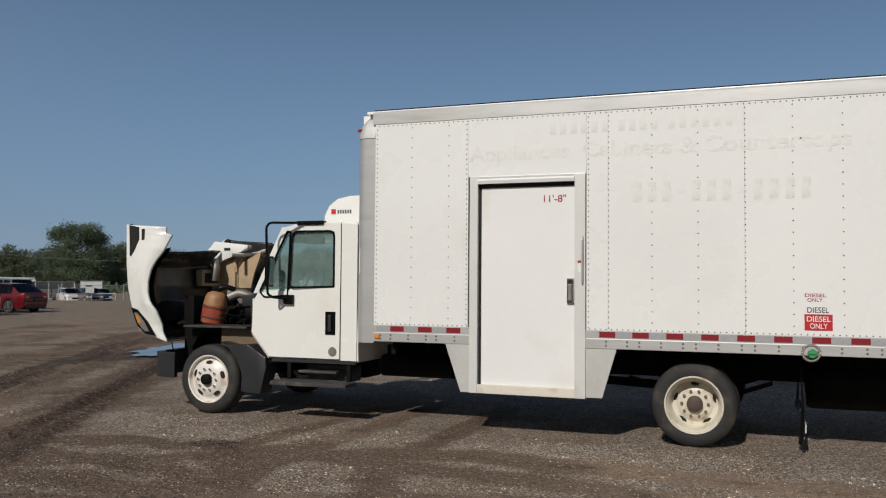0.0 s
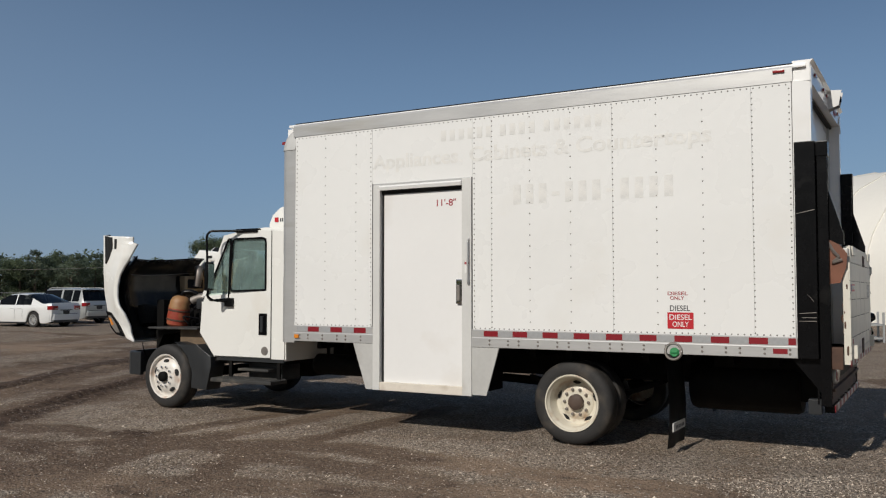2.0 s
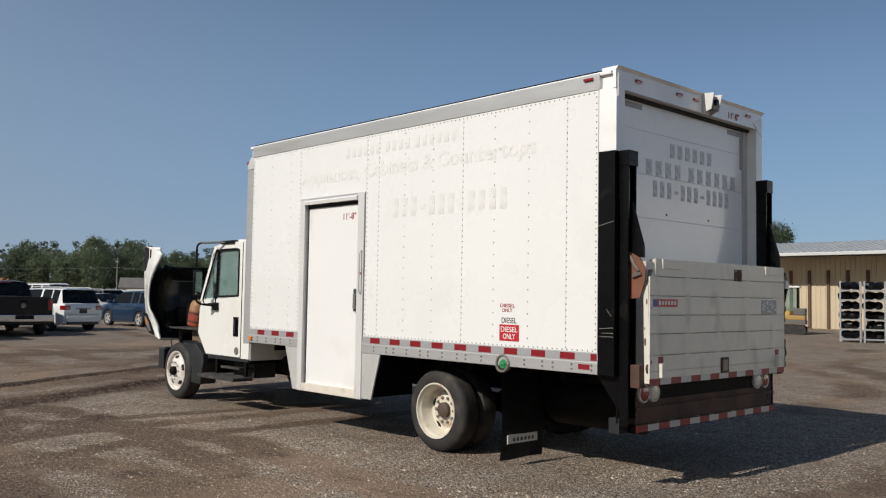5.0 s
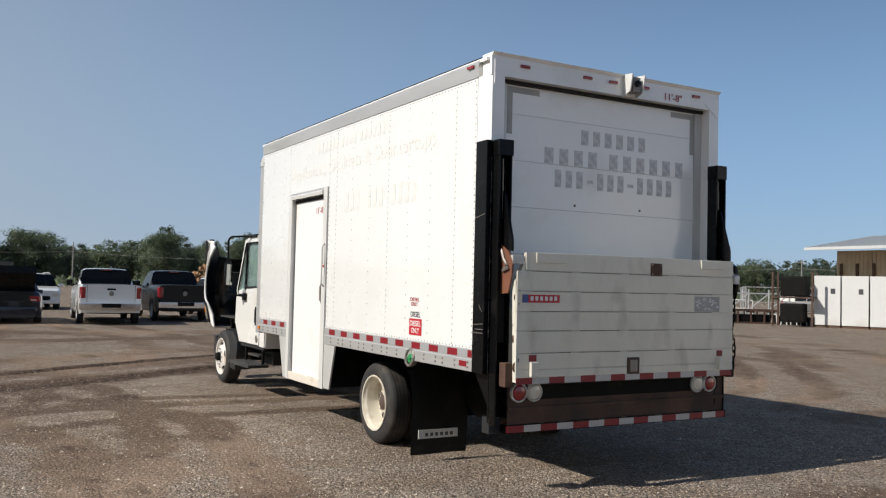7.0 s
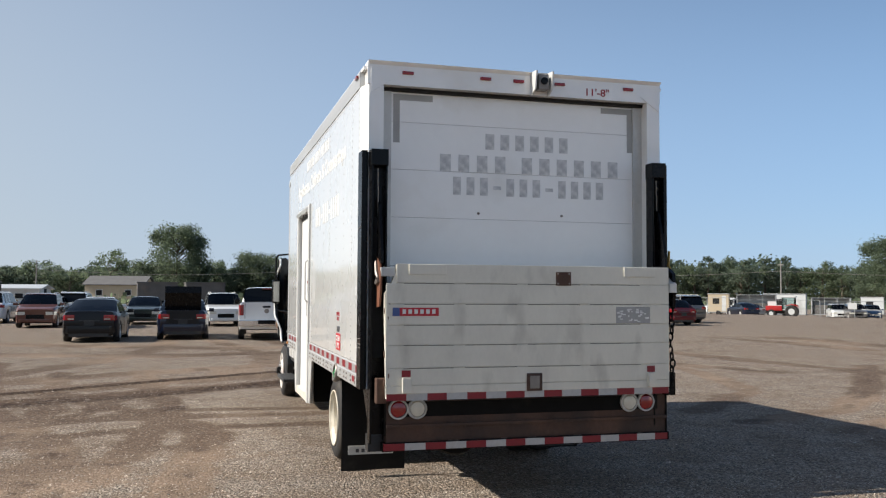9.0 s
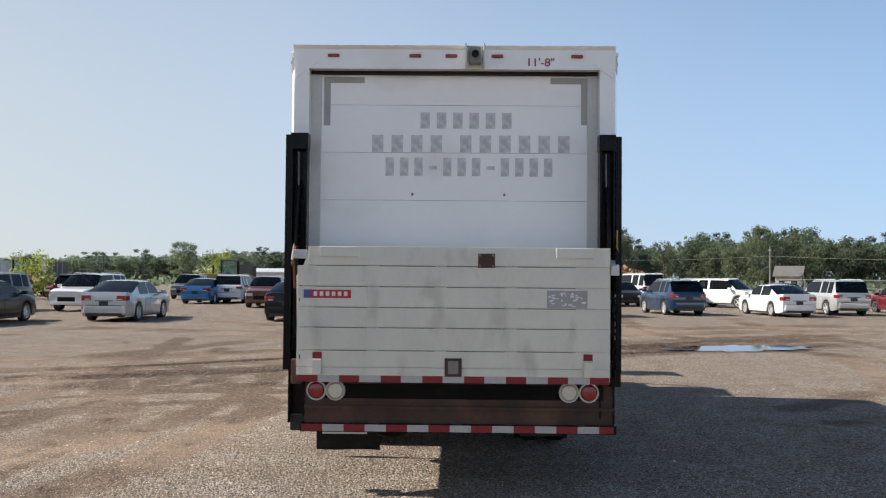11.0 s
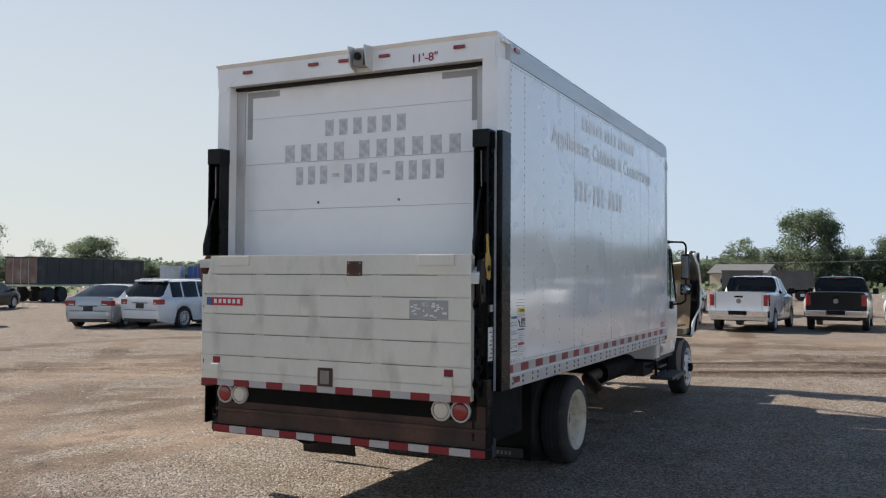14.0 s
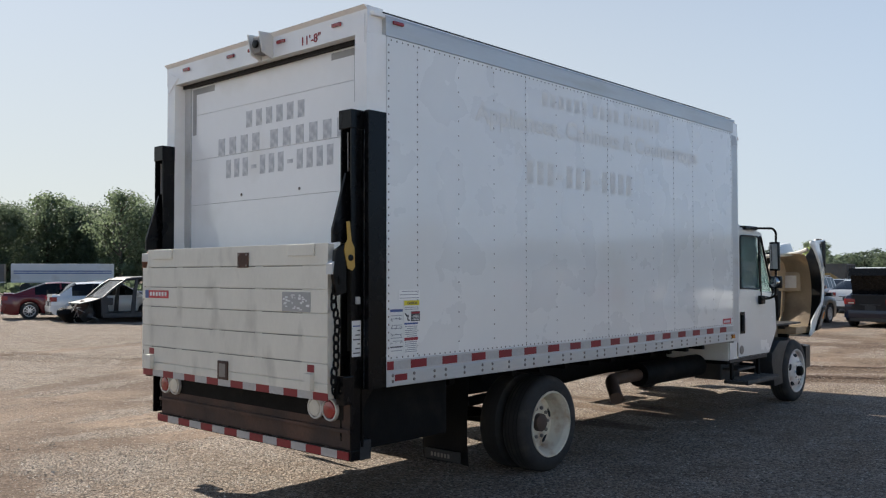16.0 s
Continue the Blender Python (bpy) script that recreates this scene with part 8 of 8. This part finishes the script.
# low frame of brown steel, small green machine
tr = thing("welded_trestle", (-23.2, 40.7, 0), "low brown welded steel trestle on the ground", "trestle", rz=57)
for y in (-0.6, 0.6):
    part("top_rail", box(-1.7, 1.7, y - 0.05, y + 0.05, 0.62, 0.72), M_RUST, tr)
    part("bottom_rail", box(-1.7, 1.7, y - 0.04, y + 0.04, 0.0, 0.08), M_RUST, tr)
    for k in range(6):
        x = -1.7 + k * 0.66
        part("upright", box(x, x + 0.07, y - 0.035, y + 0.035, 0.08, 0.62), M_RUST, tr)
for k in range(4):
    part("cross_bar", box(-1.6 + k * 1.0, -1.5 + k * 1.0, -0.55, 0.55, 0.55, 0.62), M_CHASSIS, tr)
part("dark_tray", box(-1.6, 1.6, -0.52, 0.52, 0.10, 0.45), M_CHASSIS, tr)
for k in range(5):
    st = thing("white_stand", (-21.9 + k * 0.5, 41.6 + k * 0.1, 0), "short white steel stand", "stand", "white stands", rz=20)
    part("leg", tube([(-0.15, 0, 0), (-0.1, 0, 0.5), (0.1, 0, 0.5), (0.15, 0, 0)], 0.03, 6), M_TRWHITE, st)
    part("block", box(-0.2, 0.2, 0.05, 0.4, 0, 0.42, 0.03), M_CHASSIS, st)
gm2 = thing("green_mixer", (-23.75, 38.9, 0), "small green machine on red wheels", "machine", rz=30)
part("drum", lathe([(0, 0), (0.20, 0.02), (0.27, 0.25), (0.25, 0.6), (0.15, 0.9), (0, 0.94)], (-0.1, 0, 0.32), (0.1, 0, 1), 18), M_JGREEN, gm2, smooth=True)
part("frame", box(-0.5, 0.5, -0.3, 0.3, 0.22, 0.32, 0.02), M_JGREEN, gm2)
part("handle", tube([(-0.3, -0.25, 0.3), (-0.4, -0.25, 1.1), (-0.4, 0.25, 1.1), (-0.3, 0.25, 0.3)], 0.03, 6), M_JGREEN, gm2)
for y in (-0.36, 0.36):
    wl2 = part("wheel", cyl((0.25, y - 0.05, 0.22), (0.25, y + 0.05, 0.22), 0.22, seg=20), M_RUBBER, gm2)
    part("hub", cyl((0.25, y - 0.06, 0.22), (0.25, y + 0.06, 0.22), 0.12, seg=16), M_TRED, wl2)
# galvanised truss barrier behind it
tb = thing("truss_barrier", (-28.5, 44.0, 0), "galvanised steel truss barrier with diagonals", "barrier", rz=45)
for k in range(5):
    part("upright", cyl((k * 1.1, 0, 0), (k * 1.1, 0, 1.75), 0.05, seg=8), M_GALV, tb)
for z in (0.55, 1.5):
    part("rail", cyl((0, 0, z), (4.4, 0, z), 0.04, seg=8), M_GALV, tb)
for k in range(4):
    part("diagonal", cyl((k * 1.1, 0, 0.55), (k * 1.1 + 1.1, 0, 1.5), 0.035, seg=8), M_GALV, tb)
md = thing("stacked_machinery", (-19.9, 40.6, 0), "dark stacked machinery on a frame", "machinery", rz=25)
for px in (-0.9, 0.9):
    for py in (-0.5, 0.5):
        part("post", box(px - 0.04, px + 0.04, py - 0.04, py + 0.04, 0, 2.6), M_RUST, md)
part("deck", box(-0.95, 0.95, -0.55, 0.55, 1.35, 1.42), M_RUST, md)
part("engine", box(-0.6, 0.6, -0.4, 0.4, 1.43, 2.4, 0.08), M_CHASSIS, md)
part("lower_unit", box(-0.6, 0.5, -0.4, 0.4, 0.2, 1.1, 0.1), M_CHASSIS, md)
for k in range(3):
    ct = thing("white_container", (-19.0 + k * 1.07, 41.9 + k * 0.55, 0), "white wrapped storage panel box", "container", "white boxes", rz=27)
    part("body", box(-0.57, 0.57, -0.5, 0.5, 0.12, 2.45, 0.02), M_TRWHITE, ct)
    part("skid", box(-0.57, 0.57, -0.45, 0.45, 0.0, 0.12), M_POST, ct)
    part("mark", box(0.15, 0.35, -0.506, -0.5, 1.6, 1.85), M_DKINK, ct)

# chain-link fence with rails, posts and white signs
FENCE = [(-98, 50), (-86, 58), (-77, 66), (-71.5, 73), (-68, 79), (-62, 84), None, (-38, 57.5), (-31, 50), (-26, 52)]
for a, b in zip(FENCE, FENCE[1:]):
    if not (a and b):
        continue
    (x0, y0), (x1, y1) = a, b
    d = math.hypot(x1 - x0, y1 - y0)
    fn = thing("chain_link_fence", (x0, y0, 0.5 * (hollow(x0, y0) + hollow(x1, y1)) - 0.05), "grey chain-link fence on steel posts", "fence", "yard fence", rz=math.degrees(math.atan2(y1 - y0, x1 - x0)))
    n = max(2, int(d / 3))
    for k in range(n + 1):
        part("post", cyl((d * k / n, 0, 0), (d * k / n, 0, 2.0), 0.04, seg=8), M_GALV, fn)
    part("top_rail", cyl((0, 0, 1.95), (d, 0, 1.95), 0.025, seg=6), M_GALV, fn)
    part("mid_rail", cyl((0, 0, 1.0), (d, 0, 1.0), 0.018, seg=6), M_GALV, fn)
    mesh = bmesh.new()
    m2 = int(d / 0.35)
    for k in range(m2):
        x = d * k / m2
        tube([(x, 0, 0.05), (min(x + 0.9, d), 0, 1.93)], 0.0022, 3, mesh)
        tube([(min(x + 0.9, d), 0, 0.05), (x, 0, 1.93)], 0.0022, 3, mesh)
    part("wire_mesh", mesh, M_GALV, fn, kind="stuff", label="woven wire mesh")
    part("sign", box(d * 0.4, d * 0.4 + 0.9, -0.06, -0.045, 1.1, 1.8), M_PAPER, fn)

# barriers of welded tube near the fence
for x, y in ((-70.2, 77.2), (-67.6, 79.6), (-37.5, 52.6), (-33.5, 50.5)):
    bar = thing("tube_barrier", (x, y, hollow(x, y)), "low white welded tube barrier", "barrier", "barriers", rz=15)
    part("frame", tube([(0, 0, 0), (0, 0, 1.05), (2.2, 0, 1.05), (2.2, 0, 0)], 0.026, 6), M_TRWHITE, bar)
    part("middle_bar", tube([(0, 0, 0.5), (2.2, 0, 0.5)], 0.02, 6), M_TRWHITE, bar)

# red tractor with a glazed cab
tc = thing("tractor", (-73.2, 69.6, hollow(-73.2, 69.6)), "red tractor with glazed cab and white roof", "tractor", rz=228)
tc.scale = (0.9, 0.9, 0.9)
for x, r, w in ((-1.0, 0.75, 0.45), (1.3, 0.5, 0.3)):
    for s in (-0.85, 0.85):
        tw = part("wheel", lathe([(r * 0.5, -w / 2), (r * 0.95, -w / 2), (r, -w / 4), (r, w / 4), (r * 0.95, w / 2), (r * 0.5, w / 2)], (x, s, r), (0, 1, 0), 26), M_RUBBER, tc, smooth=40)
        part("rim", cyl((x, s - w / 2.2, r), (x, s + w / 2.2, r), r * 0.52, seg=20), M_TRWHITE, tw)
part("hood", box(0.1, 2.0, -0.42, 0.42, 0.85, 1.45, 0.10), M_TRED, tc, smooth=True)
part("chassis", box(-1.4, 1.9, -0.35, 0.35, 0.5, 0.9, 0.05), M_CHASSIS, tc)
for x in (-1.35, 0.05):
    for y in (-0.68, 0.68):
        part("cab_post", box(x - 0.05, x + 0.05, y - 0.05, y + 0.05, 1.0, 2.45), M_BLACK, tc)
part("cab_roof", box(-1.5, 0.2, -0.8, 0.8, 2.45, 2.62, 0.06), M_TRWHITE, tc)
part("cab_glass", box(-1.33, 0.03, -0.66, 0.66, 1.05, 2.44), M_GLASS, tc)
for s in (-0.85, 0.85):
    part("fender", prism([(-1.8, 1.2), (-1.6, 1.55), (-1.0, 1.68), (-0.4, 1.5), (-0.3, 1.4), (-1.0, 1.58), (-1.55, 1.45)], "y", s - 0.25, s + 0.25), M_TRED, tc)


def loader(x, y, rz, body):
    """A wheel loader: cab, engine housing, four big wheels, arms and bucket."""
    lo = thing("wheel_loader", (x, y, 0), "weathered yellow wheel loader with black cab", "loader", "machines in the yard", rz=rz)
    lo.scale = (0.84, 0.84, 0.84)
    for px in (-1.4, 1.5):
        for s in (-1.0, 1.0):
            part("wheel", lathe([(0.35, -0.28), (0.72, -0.28), (0.78, -0.15), (0.78, 0.15), (0.72, 0.28), (0.35, 0.28)], (px, s, 0.78), (0, 1, 0), 22), M_RUBBER, lo, smooth=40)
    part("engine_housing", box(-2.9, -0.7, -0.8, 0.8, 1.0, 2.1, 0.12), body, lo, smooth=True)
    part("front_frame", box(0.4, 2.2, -0.6, 0.6, 0.8, 1.5, 0.08), body, lo)
    for px in (-0.75, 0.75):
        for py in (-0.7, 0.7):
            part("cab_post", box(px - 0.06, px + 0.06, py - 0.06, py + 0.06, 1.5, 3.3), M_BLACK, lo)
    part("cab_roof", box(-0.9, 0.9, -0.85, 0.85, 3.28, 3.45, 0.05), M_DUMP, lo)
    part("cab_glass", box(-0.72, 0.72, -0.68, 0.68, 1.6, 3.27), M_GLASS, lo)
    part("operator_seat", box(-0.4, 0.1, -0.25, 0.25, 1.5, 2.3, 0.06), M_SEAT, lo)
    for s in (-0.6, 0.6):
        part("lift_arm", prism([(0.6, 2.0), (1.6, 2.2), (3.2, 1.2), (3.2, 0.9), (1.6, 1.85), (0.6, 1.7)], "y", s - 0.09, s + 0.09), M_CAT, lo)
    part("bucket", prism([(3.0, 1.3), (3.3, 0.5), (4.2, 0.4), (4.1, 0.55), (3.5, 0.7), (3.3, 1.3)], "y", -1.3, 1.3), M_CAT, lo)
    part("exhaust", cyl((-1.6, 0.4, 2.1), (-1.6, 0.4, 2.9), 0.06, seg=8), M_BLACK, lo)


for x, y, rz, b in ((-50.4, -28.9, 20, M_CAT), (-52.3, -26.1, 10, M_CAT), (-53.5, -24.0, 340, M_CAT), (-55.0, -21.4, 60, M_CAT), (-60, -7.5, 100, M_CAT)):
    loader(x, y, rz, b)


def dump_body(x, y, rz, length=6.0, label="dark grey open-topped dump body"):
    d = thing("dump_trailer", (x, y, 0), label + " on wheels", "trailer", "dump trailers", rz=rz)
    d.scale = (1, 1, 0.88)
    part("body", prism([(-1.2, 1.1), (-1.25, 2.9), (1.25, 2.9), (1.2, 1.1)], "x", -length / 2, length / 2, bevel=0.03), M_DUMP, d)
    for k in range(int(length / 0.8) + 1):
        xk = -length / 2 + k * 0.8
        for s in (-1, 1):
            part("side_rib", box(xk, xk + 0.1, min(s * 1.24, s * 1.32), max(s * 1.24, s * 1.32), 1.1, 2.88), M_DUMP, d)
    for z in (1.5, 2.05, 2.6):
        part("end_rib", box(length / 2, length / 2 + 0.06, -1.2, 1.2, z, z + 0.1), M_DUMP, d)
    part("top_rim", box(-length / 2 - 0.05, length / 2 + 0.05, -1.33, 1.33, 2.88, 2.98), M_DUMP, d)
    part("chassis", box(-length / 2, length / 2, -0.45, 0.45, 0.75, 1.1), M_CHASSIS, d)
    for xw in (-length / 2 + 1.2, -length / 2 + 2.4):
        for s in (-1.0, 1.0):
            part("wheel", cyl((xw, s - 0.18, 0.5), (xw, s + 0.18, 0.5), 0.5, seg=20), M_RUBBER, d)
    return d


for x, y, rz, L in ((-72.5, -9.8, 8, 4.2), (-73.5, 4.2, 95, 3.4), (-73.8, 8.3, 95, 3.4)):
    dump_body(x, y, rz, L)


def semi(x, y, rz, material, label, length=13.0, open_end=False, top=3.1, stripe=False):
    """A box semi-trailer with ribs, doors, landing legs and wheels."""
    s = thing("semi_trailer", (x, y, 0), label, "trailer", "semi-trailers", rz=rz)
    part("box_body", box(-length / 2, length / 2, -1.28, 1.28, 1.15, top, 0.02), material, s)
    for k in range(int(length / 1.2)):
        for sg in (-1, 1):
            part("side_rib", box(-length / 2 + 0.3 + k * 1.2, -length / 2 + 0.36 + k * 1.2, min(sg * 1.28, sg * 1.30), max(sg * 1.28, sg * 1.30), 1.2, top - 0.05), material, s)
    part("rear_door", box(length / 2, length / 2 + 0.04, -1.2, 1.2, 1.25, top - 0.1, 0.01), M_DARK if open_end else M_OLDDOOR if material is M_TARP else material, s)
    for y2 in (-0.6, 0.0, 0.6):
        part("door_bar", box(length / 2 + 0.04, length / 2 + 0.08, y2 - 0.02, y2 + 0.02, 1.2, top - 0.1), M_GALV, s)
    if stripe:
        for z in (1.9, 2.1):
            part("stripe", box(-length / 2 + 0.2, length / 2 - 0.2, -1.31, 1.31, z, z + 0.09), M_TRBLUE, s)
        part("emblem", lathe([(0.3, -1.32), (0.3, 1.32)], (0.5, 0, 2.05), (0, 1, 0), 20), M_TRBLUE, s)
    part("side_rail", box(-length / 2, length / 2, -1.30, 1.30, 1.05, 1.16), M_GALV, s)
    for xw in (length / 2 - 1.2, length / 2 - 2.5):
        for sg in (-1.0, 1.0):
            part("wheel", cyl((xw, sg - 0.22, 0.5), (xw, sg + 0.22, 0.5), 0.5, seg=18), M_RUBBER, s)
    for sg in (-0.8, 0.8):
        part("landing_leg", box(-length / 2 + 2.5, -length / 2 + 2.65, sg - 0.08, sg + 0.08, 0, 1.1), M_CHASSIS, s)
    return s


M_TARP = mat("dark tarpaulin", (0.040, 0.039, 0.036), 0.7, var=0.25, scale=0.8, dirt=(0.10, 0.09, 0.075), dirt_amt=0.25, dirt_scale=1.2)
M_OLDDOOR = mat("rusty trailer doors", (0.20, 0.125, 0.09), 0.75, var=0.4, scale=1.5, dirt=(0.36, 0.33, 0.29), dirt_amt=0.5, dirt_scale=1.2)
semi(-37.3, -37.0, 12, M_TARP, "dark corrugated semi-trailer with rusty rear doors", 12.0, top=2.98)
SEMIS = (((-84, -72), M_TRWHITE, False), ((-87, -70), M_TRBLUE, False), ((-91.5, -66.5), M_TRWHITE, True), ((-93.5, -63.5), M_TRWHITE, True), ((-95.5, -60.5), M_TRPURP, True), ((-97.5, -57.5), M_DUMP, True), ((-99.5, -54), M_TRRED, False), ((-101, -49), M_TRWHITE, False), ((-103, -43), M_DUMP, False))
for (x, y), mm, op in SEMIS:
    semi(x, y, 40, mm, "parked box semi-trailer with dull paint", open_end=op)
semi(-31.5, -68.1, -24, M_TRWHITE, "long white semi-trailer with blue stripes", 9.0, top=2.85, stripe=True)
semi(-44.0, -59.5, -35, M_TRPALE, "pale blue semi-trailer before the trees", 4.5, top=2.75)
semi(-24.5, -71.0, -24, M_DUMP, "dark semi-trailer beside the white one", 5.0, top=2.8)

# lattice-topped cell tower
tw = thing("cell_tower", (-104.0, -61.3, 0), "tall grey monopole with antennas on top", "tower")
part("pole", cyl((0, 0, 0), (0, 0, 24.6), 0.42, 0.24, 14), M_GALV, tw, smooth=True)
for z in (23.2, 24.8):
    part("platform", cyl((0, 0, z), (0, 0, z + 0.12), 0.9, seg=12), M_GALV, tw)
    for k in range(6):
        a = k * math.tau / 6
        part("antenna", box(0.85 * math.cos(a) - 0.1, 0.85 * math.cos(a) + 0.1, 0.85 * math.sin(a) - 0.1, 0.85 * math.sin(a) + 0.1, z - 0.6, z + 0.9), M_TRWHITE, tw)


def gable(name, x, y, rz, L, W, h, rise, wallm, roofm, label):
    g = thing(name, (x, y, 0), label, "building", rz=rz)
    part("wall", prism([(-W / 2, 0), (-W / 2, h), (0, h + rise), (W / 2, h), (W / 2, 0)], "x", -L / 2, L / 2), wallm, g)
    for s in (-1, 1):
        part("roof", prism([(s * (W / 2 + 0.4), h - 0.1), (0, h + rise + 0.05), (0, h + rise + 0.2), (s * (W / 2 + 0.4), h + 0.06)], "x", -L / 2 - 0.4, L / 2 + 0.4), roofm, g)
    n = max(2, int(L / 4))
    for k in range(n):
        xk = -L / 2 + (k + 0.5) * L / n
        for s in (-1, 1):
            wd = part("window", box(xk - 0.6, xk + 0.6, min(s * W / 2, s * (W / 2 + 0.05)), max(s * W / 2, s * (W / 2 + 0.05)), h * 0.35, h * 0.72), M_TRWHITE, g)
            part("pane", box(xk - 0.5, xk + 0.5, min(s * (W / 2 + 0.05), s * (W / 2 + 0.06)), max(s * (W / 2 + 0.05), s * (W / 2 + 0.06)), h * 0.38, h * 0.69), M_DARK, wd)
    part("door", box(L / 2, L / 2 + 0.06, -0.6, 0.6, 0, 2.1), M_DARK, g)
    return g


gable("warehouse", -161, -6, 80, 10, 9, 3.0, 1.5, M_BEIGE, M_SHINGLE, "low beige warehouse with grey roof")
gable("workshop", -122, -20, 85, 15, 6, 2.1, 0.4, M_TRWHITE, M_ROOFW, "long low white workshop building")
gable("house", -156.0, 100.9, 35, 5.0, 4.2, 2.2, 1.5, M_BEIGE, M_SHINGLE, "low tan house with grey gabled roof")
gable("house", -132.5, 64.6, 60, 3.8, 3.8, 2.2, 1.5, M_BEIGE, M_SHINGLE, "cream house with grey gabled roof")

# cargo trailers parked behind the fence
def cargo_trailer(x, y, rz, length, h, wall, roof, open_side, label):
    """A low two-wheeled trailer: floor, walls, roof, and posts where a side stands open."""
    c = thing("cargo_trailer", (x, y, hollow(x, y)), label, "trailer", "cargo trailers", rz=rz)
    a = length / 2
    part("floor_frame", box(-a, a, -0.8, 0.8, 0.30, 0.40), M_GALV, c)
    part("rear_wall", box(-a, a, 0.76, 0.80, 0.40, h - 0.06), wall, c)
    for q in (-a, a - 0.04):
        part("end_wall", box(q, q + 0.04, -0.8, 0.76, 0.40, h - 0.06), wall, c)
    part("roof", box(-a - 0.05, a + 0.05, -0.86, 0.86, h - 0.06, h, 0.02), roof, c)
    if open_side:
        for k in range(4):
            q = -a + 0.06 + k * (length - 0.16) / 3
            part("post", box(q, q + 0.05, -0.80, -0.75, 0.40, h - 0.06), wall, c)
        part("load", box(-a + 0.3, a - 0.4, -0.5, 0.6, 0.40, h * 0.62, 0.05), M_DUMP, c)
    else:
        part("front_wall", box(-a + 0.04, a - 0.04, -0.80, -0.76, 0.40, h - 0.06), wall, c)
        part("window", box(-a * 0.55, a * 0.1, -0.81, -0.80, h * 0.52, h * 0.78), M_DARK, c)
        part("door", box(a * 0.35, a * 0.75, -0.815, -0.80, 0.45, h * 0.9), roof, c)
    for sg in (-0.9, 0.9):
        part("wheel", cyl((0, sg - 0.08, 0.28), (0, sg + 0.08, 0.28), 0.28, seg=16), M_RUBBER, c)
    part("tow_bar", tube([(a, -0.4, 0.34), (a + 0.9, 0, 0.36), (a, 0.4, 0.34)], 0.03, 6), M_GALV, c)


for q in ((-81.8, 76.4, 47, 4.7, 2.85, M_TRWHITE, M_TRWHITE, False, "white enclosed trailer behind the fence"),
          (-83.0, 84.0, 46, 4.5, 2.45, M_TRWHITE, M_GALV, True, "open-sided trailer with a pale roof"),
          (-83.4, 90.6, 45, 2.6, 2.5, M_TRWHITE, M_TRWHITE, False, "short white box trailer"),
          (-84.5, 69.0, 50, 2.4, 2.6, M_BEIGE, M_TRWHITE, False, "cream camping trailer with flat roof"),
          (-81.0, 71.8, 50, 4.4, 2.6, M_GALV, M_GALV, True, "grey open-sided trailer with a dark load")):
    cargo_trailer(*q)

# heap of split firewood
heap = thing("firewood_heap", (-77.0, 27.5, 0), "heap of split orange firewood", "firewood")
rr = random.Random(3)
hp = bmesh.new()
for k in range(420):
    a, r = rr.uniform(0, math.tau), 4.0 * math.sqrt(rr.random())
    z = max(0.15, 3.0 * (1 - r / 4.2) * rr.uniform(0.75, 1.05))
    p = Vector((r * math.cos(a), r * math.sin(a), z))
    d = Vector((rr.gauss(0, 1), rr.gauss(0, 1), rr.gauss(0, 0.5))).normalized() * 0.28
    cyl(p - d, p + d, rr.uniform(0.10, 0.17), seg=5, bm=hp)
part("log", hp, M_LOG, heap, kind="stuff", label="split logs")

# utility poles with cables in front of the woods
M_POLE = mat("weathered grey pole", (0.24, 0.23, 0.21), 0.8, var=0.2, scale=2)
POLES = [polar(a, d) for a, d in ((20, 150), (36, 145), (50.9, 134), (68, 140), (84, 145), (100, 150))]
for x, y in POLES:
    up = thing("utility_pole", (x, y, 0), "grey weathered utility pole with crossarm", "utility pole", "utility poles")
    part("pole", cyl((0, 0, 0), (0, 0, 6.9), 0.12, 0.08, 8), M_POLE, up)
    part("crossarm", box(-0.7, 0.7, -0.05, 0.05, 6.3, 6.4), M_POLE, up)
for (x0, y0), (x1, y1) in zip(POLES, POLES[1:]):
    for h in (5.4,):
        pts = [(x0 + (x1 - x0) * k / 10, y0 + (y1 - y0) * k / 10, h - 0.7 * math.sin(k / 10 * math.pi)) for k in range(11)]
        tagged(part("power_cable", tube(pts, 0.022, 4), M_POLE), "thin grey cable strung between poles", "cable", "power cables")
